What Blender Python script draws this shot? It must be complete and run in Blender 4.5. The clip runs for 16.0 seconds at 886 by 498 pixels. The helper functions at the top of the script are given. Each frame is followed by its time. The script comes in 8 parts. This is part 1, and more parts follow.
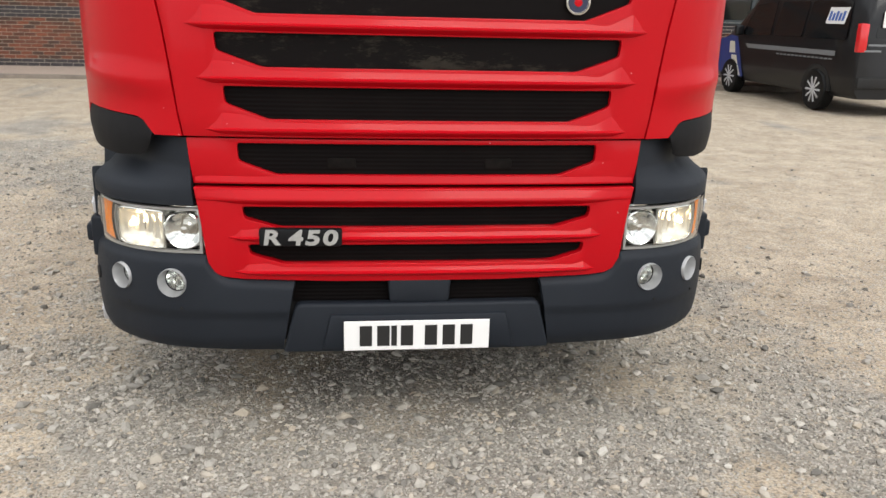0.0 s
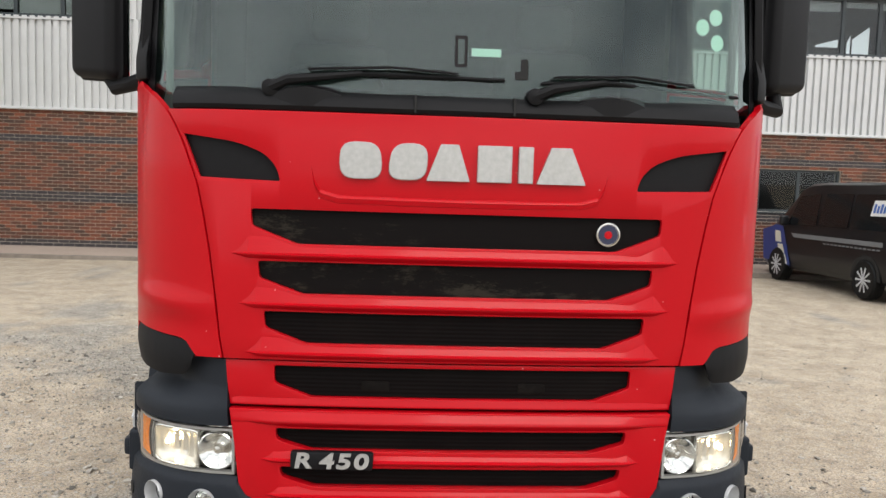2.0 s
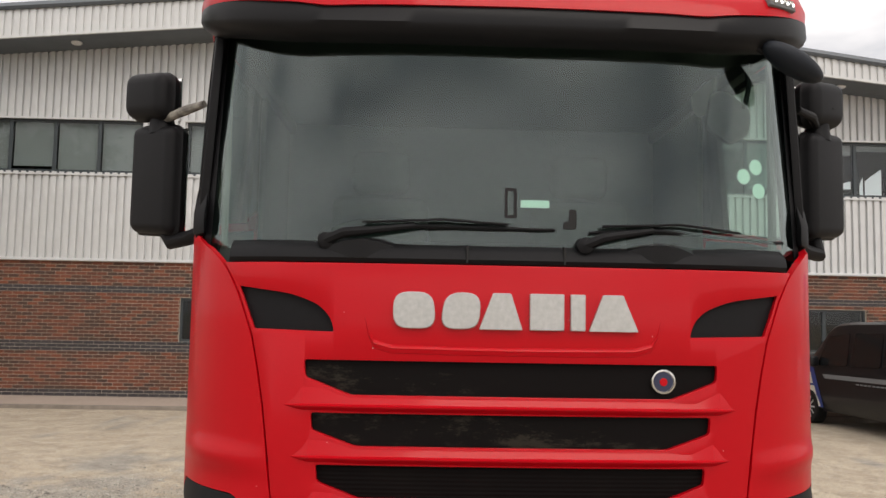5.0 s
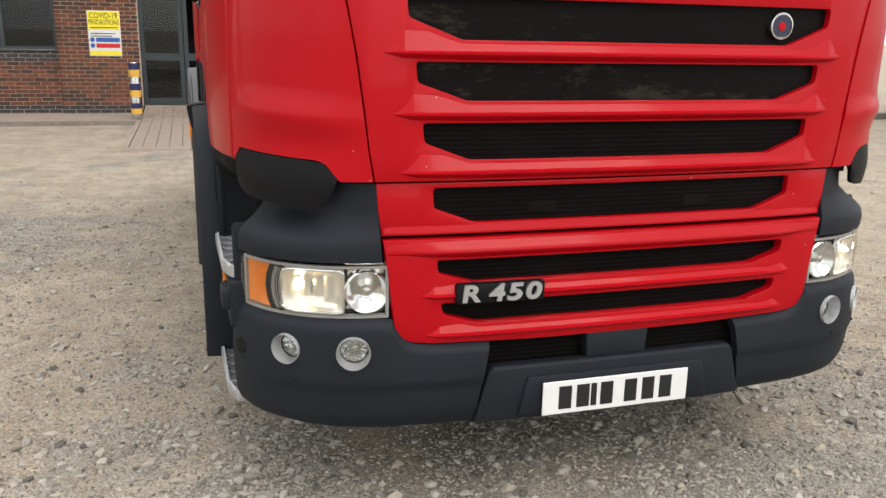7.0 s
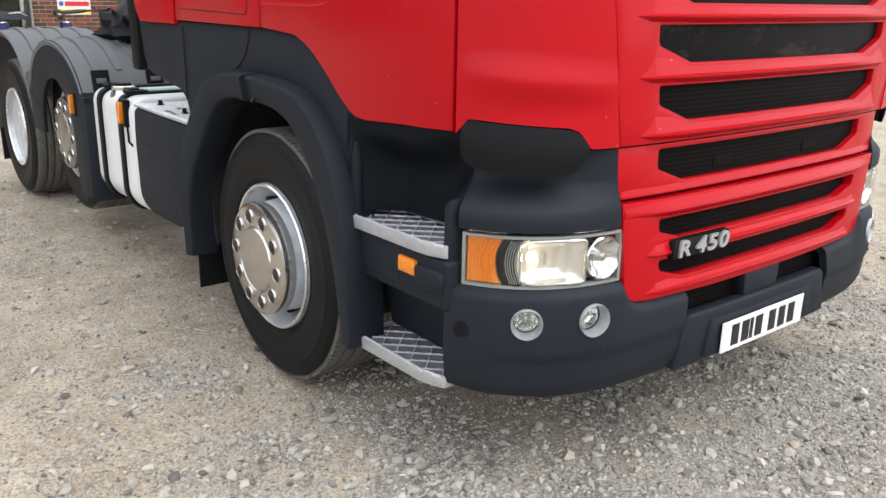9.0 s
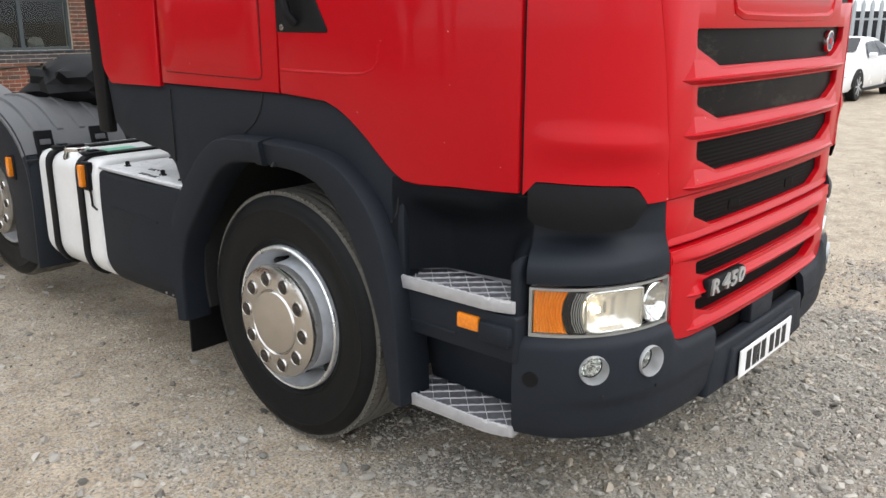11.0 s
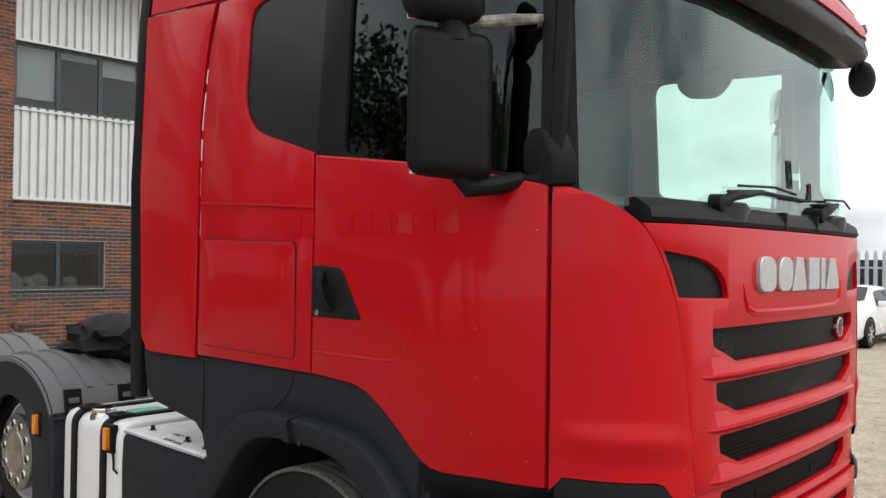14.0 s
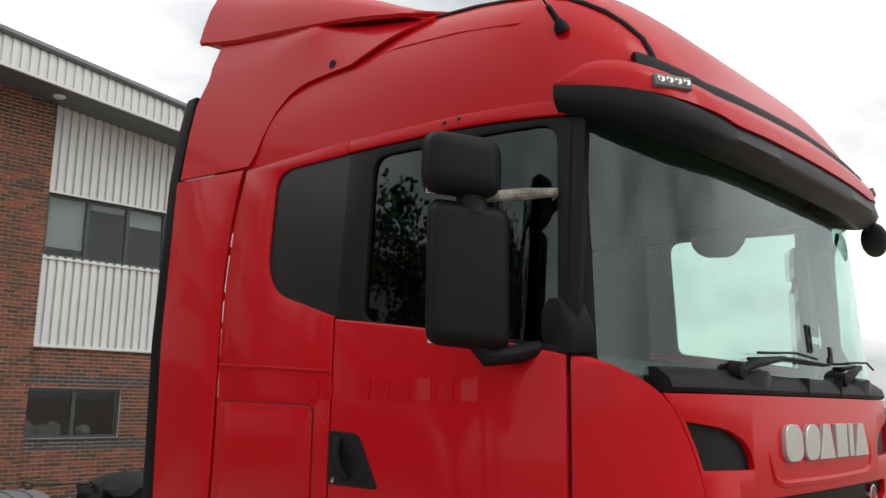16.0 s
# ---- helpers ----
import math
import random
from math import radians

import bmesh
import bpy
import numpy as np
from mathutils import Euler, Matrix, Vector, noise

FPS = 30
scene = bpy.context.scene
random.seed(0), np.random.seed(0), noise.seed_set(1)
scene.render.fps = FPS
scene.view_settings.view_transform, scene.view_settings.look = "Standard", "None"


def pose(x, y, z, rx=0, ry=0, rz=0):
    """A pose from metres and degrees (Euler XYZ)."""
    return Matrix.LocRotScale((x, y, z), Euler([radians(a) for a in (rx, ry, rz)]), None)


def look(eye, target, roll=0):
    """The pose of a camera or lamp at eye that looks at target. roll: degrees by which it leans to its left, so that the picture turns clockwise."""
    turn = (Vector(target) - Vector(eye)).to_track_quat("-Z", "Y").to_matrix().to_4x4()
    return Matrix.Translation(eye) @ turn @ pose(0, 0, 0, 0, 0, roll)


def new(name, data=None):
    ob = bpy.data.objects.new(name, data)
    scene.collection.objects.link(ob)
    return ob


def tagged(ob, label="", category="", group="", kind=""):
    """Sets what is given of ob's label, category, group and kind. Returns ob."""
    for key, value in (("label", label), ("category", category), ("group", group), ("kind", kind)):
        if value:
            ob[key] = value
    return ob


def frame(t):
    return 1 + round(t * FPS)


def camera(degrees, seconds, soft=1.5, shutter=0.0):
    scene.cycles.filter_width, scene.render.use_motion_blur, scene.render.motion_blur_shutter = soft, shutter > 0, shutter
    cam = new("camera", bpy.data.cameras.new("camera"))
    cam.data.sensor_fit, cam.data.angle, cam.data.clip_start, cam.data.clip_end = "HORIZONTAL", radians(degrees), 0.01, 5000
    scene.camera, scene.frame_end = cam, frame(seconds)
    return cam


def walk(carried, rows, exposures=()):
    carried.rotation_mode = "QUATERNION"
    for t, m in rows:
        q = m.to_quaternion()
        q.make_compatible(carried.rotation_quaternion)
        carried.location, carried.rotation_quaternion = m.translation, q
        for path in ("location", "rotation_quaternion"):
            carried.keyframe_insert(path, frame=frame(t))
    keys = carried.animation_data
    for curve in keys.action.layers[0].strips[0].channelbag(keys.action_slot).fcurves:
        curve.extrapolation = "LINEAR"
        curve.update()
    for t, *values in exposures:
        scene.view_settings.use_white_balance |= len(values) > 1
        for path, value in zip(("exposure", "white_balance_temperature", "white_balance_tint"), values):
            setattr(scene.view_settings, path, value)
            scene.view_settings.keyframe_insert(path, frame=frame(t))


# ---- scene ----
cam = camera(56.0, 16.0)
PATH = [
    (0, (0.013, -0.038, 1.621), (0.238, 1.86, 1.032), 1.6),
    (0.5, (0.018, -0.014, 1.648), (0.211, 1.909, 1.132), 1.5),
    (1, (0.018, -0.005, 1.699), (0.188, 1.947, 1.3), 1.6),
    (1.5, (0.023, -0.016, 1.743), (0.176, 1.959, 1.462), 1.8),
    (2, (0.062, -0.044, 1.796), (0.166, 1.945, 1.613), 1.8),
    (2.5, (0.034, -0.068, 1.803), (0.13, 1.929, 1.762), 1.8),
    (3, (0.06, -0.098, 1.868), (0.123, 1.9, 1.92), 1.5),
    (3.2, (0.038, -0.099, 1.872), (0.113, 1.897, 1.978), 1.1),
    (5.3, (-0.106, -0.027, 1.787), (-0.057, 1.966, 1.947), 0.9),
    (5.5, (-0.182, 0.005, 1.767), (-0.126, 2.004, 1.805), 0.6),
    (6, (-0.398, 0.135, 1.669), (-0.249, 2.121, 1.489), -0.7),
    (6.5, (-0.658, 0.341, 1.588), (-0.371, 2.296, 1.274), 0.0),
    (7, (-1.02, 0.481, 1.555), (-0.455, 2.334, 1.057), 1.1),
    (7.5, (-1.372, 0.581, 1.549), (-0.57, 2.309, 0.938), 1.1),
    (8, (-1.734, 0.778, 1.571), (-0.824, 2.457, 0.976), 0.7),
    (8.5, (-2.106, 0.974, 1.586), (-1.043, 2.562, 0.999), 0.2),
    (9, (-2.381, 1.244, 1.555), (-1.191, 2.741, 0.968), 1.1),
    (9.2, (-2.48, 1.351, 1.567), (-1.259, 2.822, 0.982), 1.5),
    (11.3, (-2.888, 1.617, 1.69), (-1.43, 2.885, 1.176), 0.2),
    (11.5, (-2.897, 1.599, 1.698), (-1.431, 2.866, 1.202), 0.6),
    (12, (-2.922, 1.616, 1.717), (-1.446, 2.897, 1.292), 1.9),
    (12.5, (-2.939, 1.617, 1.757), (-1.47, 2.93, 1.411), 1.4),
    (13, (-2.942, 1.621, 1.793), (-1.474, 2.96, 1.562), 1.1),
    (13.5, (-2.95, 1.623, 1.819), (-1.478, 2.971, 1.694), 1.1),
    (14, (-2.951, 1.602, 1.869), (-1.485, 2.962, 1.89), 0.8),
    (14.5, (-2.959, 1.588, 1.884), (-1.505, 2.954, 2.029), 1.4),
    (15, (-2.958, 1.589, 1.902), (-1.522, 2.96, 2.145), 1.6),
    (15.5, (-2.983, 1.598, 1.909), (-1.552, 2.958, 2.231), 1.2),
    (16, (-2.973, 1.586, 1.946), (-1.563, 2.957, 2.307), 0.9),
]
walk(cam, [(t, look(eye, target, roll)) for t, eye, target, roll in PATH],
     [(0, 0.0, 6500, 10), (1, -0.02, 6500, 10), (2, -0.05, 6500, 10), (3, -0.12, 6550, 10), (5.5, -0.30, 7000, 14), (6, -0.24, 7050, 14), (6.5, -0.22, 6850, 12), (7, -0.12, 6600, 10), (7.5, 0.12, 6300, 10), (8.5, 0.28, 6050, 10), (9, 0.24, 6150, 10), (11.5, 0.1, 6250, 10), (12, 0.05, 6250, 10), (12.5, -0.08, 6300, 10), (13, -0.14, 6350, 10), (14, -0.22, 6450, 10), (15, -0.36, 6600, 10), (16, -0.48, 6600, 10)])

# ---- world and sun: bright overcast ----
world = bpy.data.worlds.new("overcast_sky")
scene.world = world
world.use_nodes = True
wn, wl = world.node_tree.nodes, world.node_tree.links
wn.clear()
w_out, w_bg = wn.new("ShaderNodeOutputWorld"), wn.new("ShaderNodeBackground")
w_sky = wn.new("ShaderNodeTexSky")
w_sky.sky_type, w_sky.sun_disc = "NISHITA", False
w_sky.sun_elevation, w_sky.sun_rotation = radians(48), radians(200)
w_tc, w_map, w_noise, w_ramp = (wn.new(k) for k in ("ShaderNodeTexCoord", "ShaderNodeMapping", "ShaderNodeTexNoise", "ShaderNodeValToRGB"))
w_map.inputs["Scale"].default_value = (1.0, 1.0, 2.6)
w_noise.inputs["Scale"].default_value, w_noise.inputs["Detail"].default_value, w_noise.inputs["Roughness"].default_value = 2.1, 6, 0.55
w_ramp.color_ramp.elements[0].position, w_ramp.color_ramp.elements[0].color = 0.34, (6.2, 6.5, 6.9, 1)
w_ramp.color_ramp.elements[1].position, w_ramp.color_ramp.elements[1].color = 0.56, (14.0, 14.0, 14.0, 1)
w_mix = wn.new("ShaderNodeMix")
w_mix.data_type = "RGBA"
w_mix.inputs["Factor"].default_value = 0.9
wl.new(w_tc.outputs["Generated"], w_map.inputs["Vector"])
wl.new(w_map.outputs["Vector"], w_noise.inputs["Vector"])
wl.new(w_noise.outputs["Fac"], w_ramp.inputs["Fac"])
wl.new(w_sky.outputs["Color"], w_mix.inputs["A"])
wl.new(w_ramp.outputs["Color"], w_mix.inputs["B"])
# an overcast sky is brighter overhead than at the horizon
w_sep, w_grad, w_mul = (wn.new(k) for k in ("ShaderNodeSeparateXYZ", "ShaderNodeMapRange", "ShaderNodeVectorMath"))
w_grad.inputs["From Min"].default_value, w_grad.inputs["From Max"].default_value = 0.0, 1.0
w_grad.inputs["To Min"].default_value, w_grad.inputs["To Max"].default_value = 1.02, 1.40
w_mul.operation = "SCALE"
wl.new(w_tc.outputs["Generated"], w_sep.inputs["Vector"])
wl.new(w_sep.outputs["Z"], w_grad.inputs["Value"])
wl.new(w_mix.outputs["Result"], w_mul.inputs[0])
wl.new(w_grad.outputs["Result"], w_mul.inputs["Scale"])
wl.new(w_mul.outputs["Vector"], w_bg.inputs["Color"])
w_bg.inputs["Strength"].default_value = 0.12
wl.new(w_bg.outputs["Background"], w_out.inputs["Surface"])

sun = new("sun", bpy.data.lights.new("sun", "SUN"))
sun.data.energy, sun.data.angle, sun.data.color = 1.5, radians(36), (1.0, 0.96, 0.9)
sun.matrix_world = look((4, -7, 11), (0, 3, 0))


# ---- materials ----
def material(name, color, rough=0.5, metal=0.0, coat=0.0, grain=0.0, grain_scale=40.0, stain=0.0, stain_scale=3.0, stain_color=None, bump=0.0, bump_scale=120.0, spec=0.5):
    """A painted or moulded surface with fine grain, larger stains and relief."""
    m = bpy.data.materials.new(name)
    m.use_nodes = True
    n, l = m.node_tree.nodes, m.node_tree.links
    p = n["Principled BSDF"]
    p.inputs["Roughness"].default_value, p.inputs["Metallic"].default_value = rough, metal
    p.inputs["Coat Weight"].default_value, p.inputs["Coat Roughness"].default_value = coat, 0.07
    p.inputs["Specular IOR Level"].default_value = spec
    c = (*color[:3], 1)
    tc = n.new("ShaderNodeTexCoord")
    nz1, nz2 = n.new("ShaderNodeTexNoise"), n.new("ShaderNodeTexNoise")
    nz1.inputs["Scale"].default_value, nz1.inputs["Detail"].default_value = grain_scale, 4
    nz2.inputs["Scale"].default_value, nz2.inputs["Detail"].default_value = stain_scale, 6
    for z in (nz1, nz2):
        l.new(tc.outputs["Object"], z.inputs["Vector"])
    hsv = n.new("ShaderNodeHueSaturation")
    hsv.inputs["Color"].default_value = c
    mr = n.new("ShaderNodeMapRange")
    mr.inputs["From Min"].default_value, mr.inputs["From Max"].default_value = 0.25, 0.75
    mr.inputs["To Min"].default_value, mr.inputs["To Max"].default_value = 1 - grain, 1 + grain
    l.new(nz1.outputs["Fac"], mr.inputs["Value"])
    l.new(mr.outputs["Result"], hsv.inputs["Value"])
    mix = n.new("ShaderNodeMix")
    mix.data_type = "RGBA"
    sc = stain_color or (c[0] * 0.6, c[1] * 0.6, c[2] * 0.6, 1)
    mix.inputs["B"].default_value = (*sc[:3], 1)
    mr2 = n.new("ShaderNodeMapRange")
    mr2.inputs["From Min"].default_value, mr2.inputs["From Max"].default_value = 0.45, 0.8
    mr2.inputs["To Min"].default_value, mr2.inputs["To Max"].default_value = 0, stain
    l.new(nz2.outputs["Fac"], mr2.inputs["Value"])
    l.new(mr2.outputs["Result"], mix.inputs["Factor"])
    l.new(hsv.outputs["Color"], mix.inputs["A"])
    l.new(mix.outputs["Result"], p.inputs["Base Color"])
    mr3 = n.new("ShaderNodeMapRange")
    mr3.inputs["To Min"].default_value, mr3.inputs["To Max"].default_value = max(rough - 0.06, 0.02), min(rough + 0.08, 1)
    l.new(nz2.outputs["Fac"], mr3.inputs["Value"])
    l.new(mr3.outputs["Result"], p.inputs["Roughness"])
    if bump:
        b = n.new("ShaderNodeBump")
        b.inputs["Strength"].default_value, b.inputs["Distance"].default_value = bump, 0.004
        nz3 = n.new("ShaderNodeTexNoise")
        nz3.inputs["Scale"].default_value, nz3.inputs["Detail"].default_value = bump_scale, 3
        l.new(tc.outputs["Object"], nz3.inputs["Vector"])
        l.new(nz3.outputs["Fac"], b.inputs["Height"])
        l.new(b.outputs["Normal"], p.inputs["Normal"])
    return m


def pane(name, tint, gloss=1.0, rough=0.01, tone=(1, 1, 1)):
    """A thin clear sheet: tinted see-through with a Fresnel gloss."""
    m = bpy.data.materials.new(name)
    m.use_nodes = True
    n, l = m.node_tree.nodes, m.node_tree.links
    n.clear()
    out, mx, tr, gl, fr, mul = (n.new(k) for k in ("ShaderNodeOutputMaterial", "ShaderNodeMixShader", "ShaderNodeBsdfTransparent", "ShaderNodeBsdfGlossy", "ShaderNodeLayerWeight", "ShaderNodeMath"))
    tr.inputs["Color"].default_value = (*tint[:3], 1)
    gl.inputs["Roughness"].default_value = rough
    gl.inputs["Color"].default_value = (*tone, 1)
    fr.inputs["Blend"].default_value = 0.5
    mul.operation = "POWER"
    mul.inputs[1].default_value = 4.0
    mr = n.new("ShaderNodeMapRange")
    mr.inputs["To Min"].default_value, mr.inputs["To Max"].default_value = 0.042 * gloss, 0.9
    l.new(fr.outputs["Facing"], mul.inputs[0])
    l.new(mul.outputs["Value"], mr.inputs["Value"])
    l.new(mr.outputs["Result"], mx.inputs["Fac"])
    l.new(tr.outputs["BSDF"], mx.inputs[1])
    l.new(gl.outputs["BSDF"], mx.inputs[2])
    l.new(mx.outputs["Shader"], out.inputs["Surface"])
    return m


def glowing(name, color, strength):
    m = bpy.data.materials.new(name)
    m.use_nodes = True
    p = m.node_tree.nodes["Principled BSDF"]
    p.inputs["Base Color"].default_value = (*color[:3], 1)
    p.inputs["Emission Color"].default_value = (*color[:3], 1)
    p.inputs["Emission Strength"].default_value = strength
    return m


RED = material("red_truck_paint", (0.43, 0.0016, 0.0070), 0.40, coat=0.26, grain=0.03, grain_scale=300, stain=0.15, stain_scale=1.6, stain_color=(0.39, 0.004, 0.010), spec=0.10)


def chipped(m, scale, reach, color):
    """Tiny stone chips scattered over a paint."""
    n, l = m.node_tree.nodes, m.node_tree.links
    p = n["Principled BSDF"]
    under = p.inputs["Base Color"].links[0].from_socket
    tc, vor, mr, mix = (n.new(k) for k in ("ShaderNodeTexCoord", "ShaderNodeTexVoronoi", "ShaderNodeMapRange", "ShaderNodeMix"))
    vor.inputs["Scale"].default_value = scale
    mr.inputs["From Min"].default_value, mr.inputs["From Max"].default_value = reach * 1.3, reach
    mix.data_type = "RGBA"
    mix.inputs["B"].default_value = (*color, 1)
    l.new(tc.outputs["Object"], vor.inputs["Vector"])
    l.new(vor.outputs["Distance"], mr.inputs["Value"])
    l.new(mr.outputs["Result"], mix.inputs["Factor"])
    l.new(under, mix.inputs["A"])
    l.new(mix.outputs["Result"], p.inputs["Base Color"])


chipped(RED, 13.0, 0.021, (0.55, 0.42, 0.40))
PLASTIC = material("dark_grey_plastic", (0.0085, 0.0116, 0.0172), 0.6, grain=0.12, grain_scale=220, stain=0.35, stain_scale=5, stain_color=(0.017, 0.0205, 0.026), spec=0.27, bump=0.15, bump_scale=600)
PLASTIC_DUSTY = material("dusty_grey_plastic", (0.115, 0.117, 0.120), 0.62, grain=0.1, grain_scale=160, stain=0.5, stain_scale=4, stain_color=(0.17, 0.168, 0.162), bump=0.12, bump_scale=400)
BLACK = material("black_trim", (0.0065, 0.0065, 0.0075), 0.55, grain=0.1, stain=0.2, stain_color=(0.013, 0.013, 0.013), spec=0.16)
BLACK_GLOSS = material("black_gloss_trim", (0.009, 0.009, 0.010), 0.40, spec=0.14, coat=0.03, grain=0.05, stain=0.15, stain_color=(0.02, 0.02, 0.02))
SOOT = material("black_underside", (0.008, 0.008, 0.008), 0.8, grain=0.2, stain=0.4, stain_color=(0.02, 0.018, 0.015))
SILVER = material("worn_brushed_silver", (0.45, 0.45, 0.44), 0.40, 0.5, grain=0.12, grain_scale=60, stain=0.5, stain_scale=14, stain_color=(0.42, 0.42, 0.40))
STEEL = material("polished_stainless_steel", (0.62, 0.60, 0.57), 0.20, 1.0, grain=0.05, stain=0.3, stain_scale=6, stain_color=(0.36, 0.34, 0.31))
RIM = material("silver_painted_rim", (0.60, 0.62, 0.65), 0.34, 0.25, grain=0.06, stain=0.6, stain_scale=14, stain_color=(0.30, 0.29, 0.27))
ALU = material("aluminium_step_tread", (0.46, 0.46, 0.475), 0.4, 0.45, grain=0.12, stain=0.4, stain_scale=20, stain_color=(0.30, 0.30, 0.29))
TYRE = material("tyre_rubber", (0.0055, 0.006, 0.0065), 0.52, grain=0.15, stain=0.25, stain_scale=9, stain_color=(0.012, 0.012, 0.0115), bump=0.2, bump_scale=300, spec=0.2)
TREAD = material("dusty_tyre_tread", (0.13, 0.122, 0.105), 0.9, grain=0.25, grain_scale=60, stain=0.5, stain_scale=12, stain_color=(0.04, 0.038, 0.034), bump=0.4, bump_scale=200)
WHITE = material("white_paint", (0.74, 0.74, 0.73), 0.4, coat=0.2, grain=0.03, stain=0.25, stain_scale=5, stain_color=(0.55, 0.54, 0.5))
AMBER = material("amber_lens", (0.78, 0.23, 0.010), 0.15, coat=0.4, grain=0.15, grain_scale=90)
CHROME = material("chrome_reflector", (0.82, 0.82, 0.80), 0.10, 1.0, grain=0.03)
LENS = pane("clear_lamp_lens", (0.93, 0.94, 0.93), 1.0)
LAMP = glowing("lit_headlamp", (1.0, 0.76, 0.42), 24.0)
BOWL = material("bright_lamp_reflector", (0.80, 0.77, 0.70), 0.18, 0.7, grain=0.04)
FOG_BOWL = material("dull_silver_reflector", (0.44, 0.445, 0.45), 0.30, 0.4, grain=0.06)
ALU_BAR = material("bright_worn_aluminium", (0.62, 0.62, 0.635), 0.42, 0.2, grain=0.12, grain_scale=60)
ALU_PLATE = material("worn_aluminium_plate", (0.20, 0.20, 0.215), 0.5, 0.4, grain=0.2, grain_scale=50, stain=0.5, stain_scale=14, stain_color=(0.16, 0.16, 0.17))
LAMP_FRAME = material("pale_lamp_surround", (0.34, 0.34, 0.33), 0.3, 0.3, grain=0.04)
GLASS_WS = pane("green_tinted_windscreen", (0.66, 0.86, 0.78), 1.9, tone=(0.88, 1.0, 0.97))
# near door glass darkened in place of cabin gloom; far door keeps it clear
GLASS_SIDE = pane("darkened_side_glass", (0.14, 0.19, 0.18), 1.2, tone=(0.90, 1.0, 0.98))
GLASS_FAR = pane("clear_side_glass", (0.86, 0.93, 0.90), 1.0)
GLASS_BLIND = material("dark_blind_panel", (0.010, 0.0095, 0.0095), 0.3, spec=0.3, coat=0.06, grain=0.05, stain=0.2, stain_color=(0.03, 0.03, 0.03))
PLATE = material("white_number_plate", (0.80, 0.80, 0.79), 0.35, coat=0.2, stain=0.15, stain_color=(0.6, 0.6, 0.58))
PRINT = material("black_print", (0.012, 0.012, 0.012), 0.5)
CABIN = material("grey_cabin_trim", (0.032, 0.034, 0.033), 0.8, grain=0.15, stain=0.3, stain_color=(0.06, 0.06, 0.057))
CURTAIN = material("pale_cabin_curtain", (0.17, 0.175, 0.165), 0.9, grain=0.1, stain=0.4, stain_color=(0.18, 0.19, 0.18))


# ---- mesh helpers ----
def part(name, bm, mat, parent=None, label="", smooth=30, at=None):
    """Links a bmesh as one mesh object, under a thing or a part."""
    me = bpy.data.meshes.new(name)
    bmesh.ops.recalc_face_normals(bm, faces=bm.faces)
    bm.to_mesh(me)
    bm.free()
    for mt in (mat if isinstance(mat, (list, tuple)) else [mat]):
        me.materials.append(mt)
    if smooth:
        me.polygons.foreach_set("use_smooth", [True] * len(me.polygons))
        me.set_sharp_from_angle(angle=radians(smooth))
    ob = new(name, me)
    if at is not None:
        ob.matrix_basis = at
    if parent is not None:
        ob.parent = parent
    if label:
        ob["label"] = label
    return ob


def thing(name, label, category, group="", at=None):
    ob = new(name)
    ob.empty_display_size = 0.2
    if at is not None:
        ob.matrix_basis = at
    return tagged(ob, label, category, group)


def soften(bm, width, seg=2, angle=30):
    bm.normal_update()
    es = [e for e in bm.edges if len(e.link_faces) == 2 and e.calc_face_angle(0) > radians(angle)]
    if es and width:
        bmesh.ops.bevel(bm, geom=es, offset=width, segments=seg, affect="EDGES", profile=0.5, clamp_overlap=True)
    return bm


def box(x0, x1, y0, y1, z0, z1, bevel=0.0, seg=2, into=None):
    bm = into or bmesh.new()
    vs = [bm.verts.new(p) for p in ((x0, y0, z0), (x1, y0, z0), (x1, y1, z0), (x0, y1, z0), (x0, y0, z1), (x1, y0, z1), (x1, y1, z1), (x0, y1, z1))]
    for f in ((3, 2, 1, 0), (4, 5, 6, 7), (0, 1, 5, 4), (1, 2, 6, 5), (2, 3, 7, 6), (3, 0, 4, 7)):
        bm.faces.new([vs[i] for i in f])
    return soften(bm, bevel, seg) if bevel else bm


def loft(rings, closed=True, caps=True, into=None):
    bm = into or bmesh.new()
    rows = [[bm.verts.new(p) for p in r] for r in rings]
    k = len(rings[0])
    for a, b in zip(rows, rows[1:]):
        for i in range(k if closed else k - 1):
            j = (i + 1) % k
            bm.faces.new((a[i], a[j], b[j], b[i]))
    if caps and closed:
        bm.faces.new(rows[0][::-1])
        bm.faces.new(rows[-1])
    return bm


def sheet(rows, thick=0.02):
    """A bent panel from a grid of points, with thickness on its inner side."""
    P = [[Vector(p) for p in r] for r in rows]
    n, k = len(P), len(P[0])
    mid = sum((p for r in P for p in r), Vector()) / (n * k)
    def normal(i, j):
        a = P[min(i + 1, n - 1)][j] - P[max(i - 1, 0)][j]
        b = P[i][min(j + 1, k - 1)] - P[i][max(j - 1, 0)]
        return a.cross(b).normalized()
    N = [[normal(i, j) for j in range(k)] for i in range(n)]
    flip = 1 if N[n // 2][k // 2].dot(P[n // 2][k // 2] - mid + Vector((P[n // 2][k // 2].x, 0, 0))) > 0 else -1
    return loft([P[i] + [P[i][j] - N[i][j] * flip * thick for j in range(k - 1, -1, -1)] for i in range(n)])


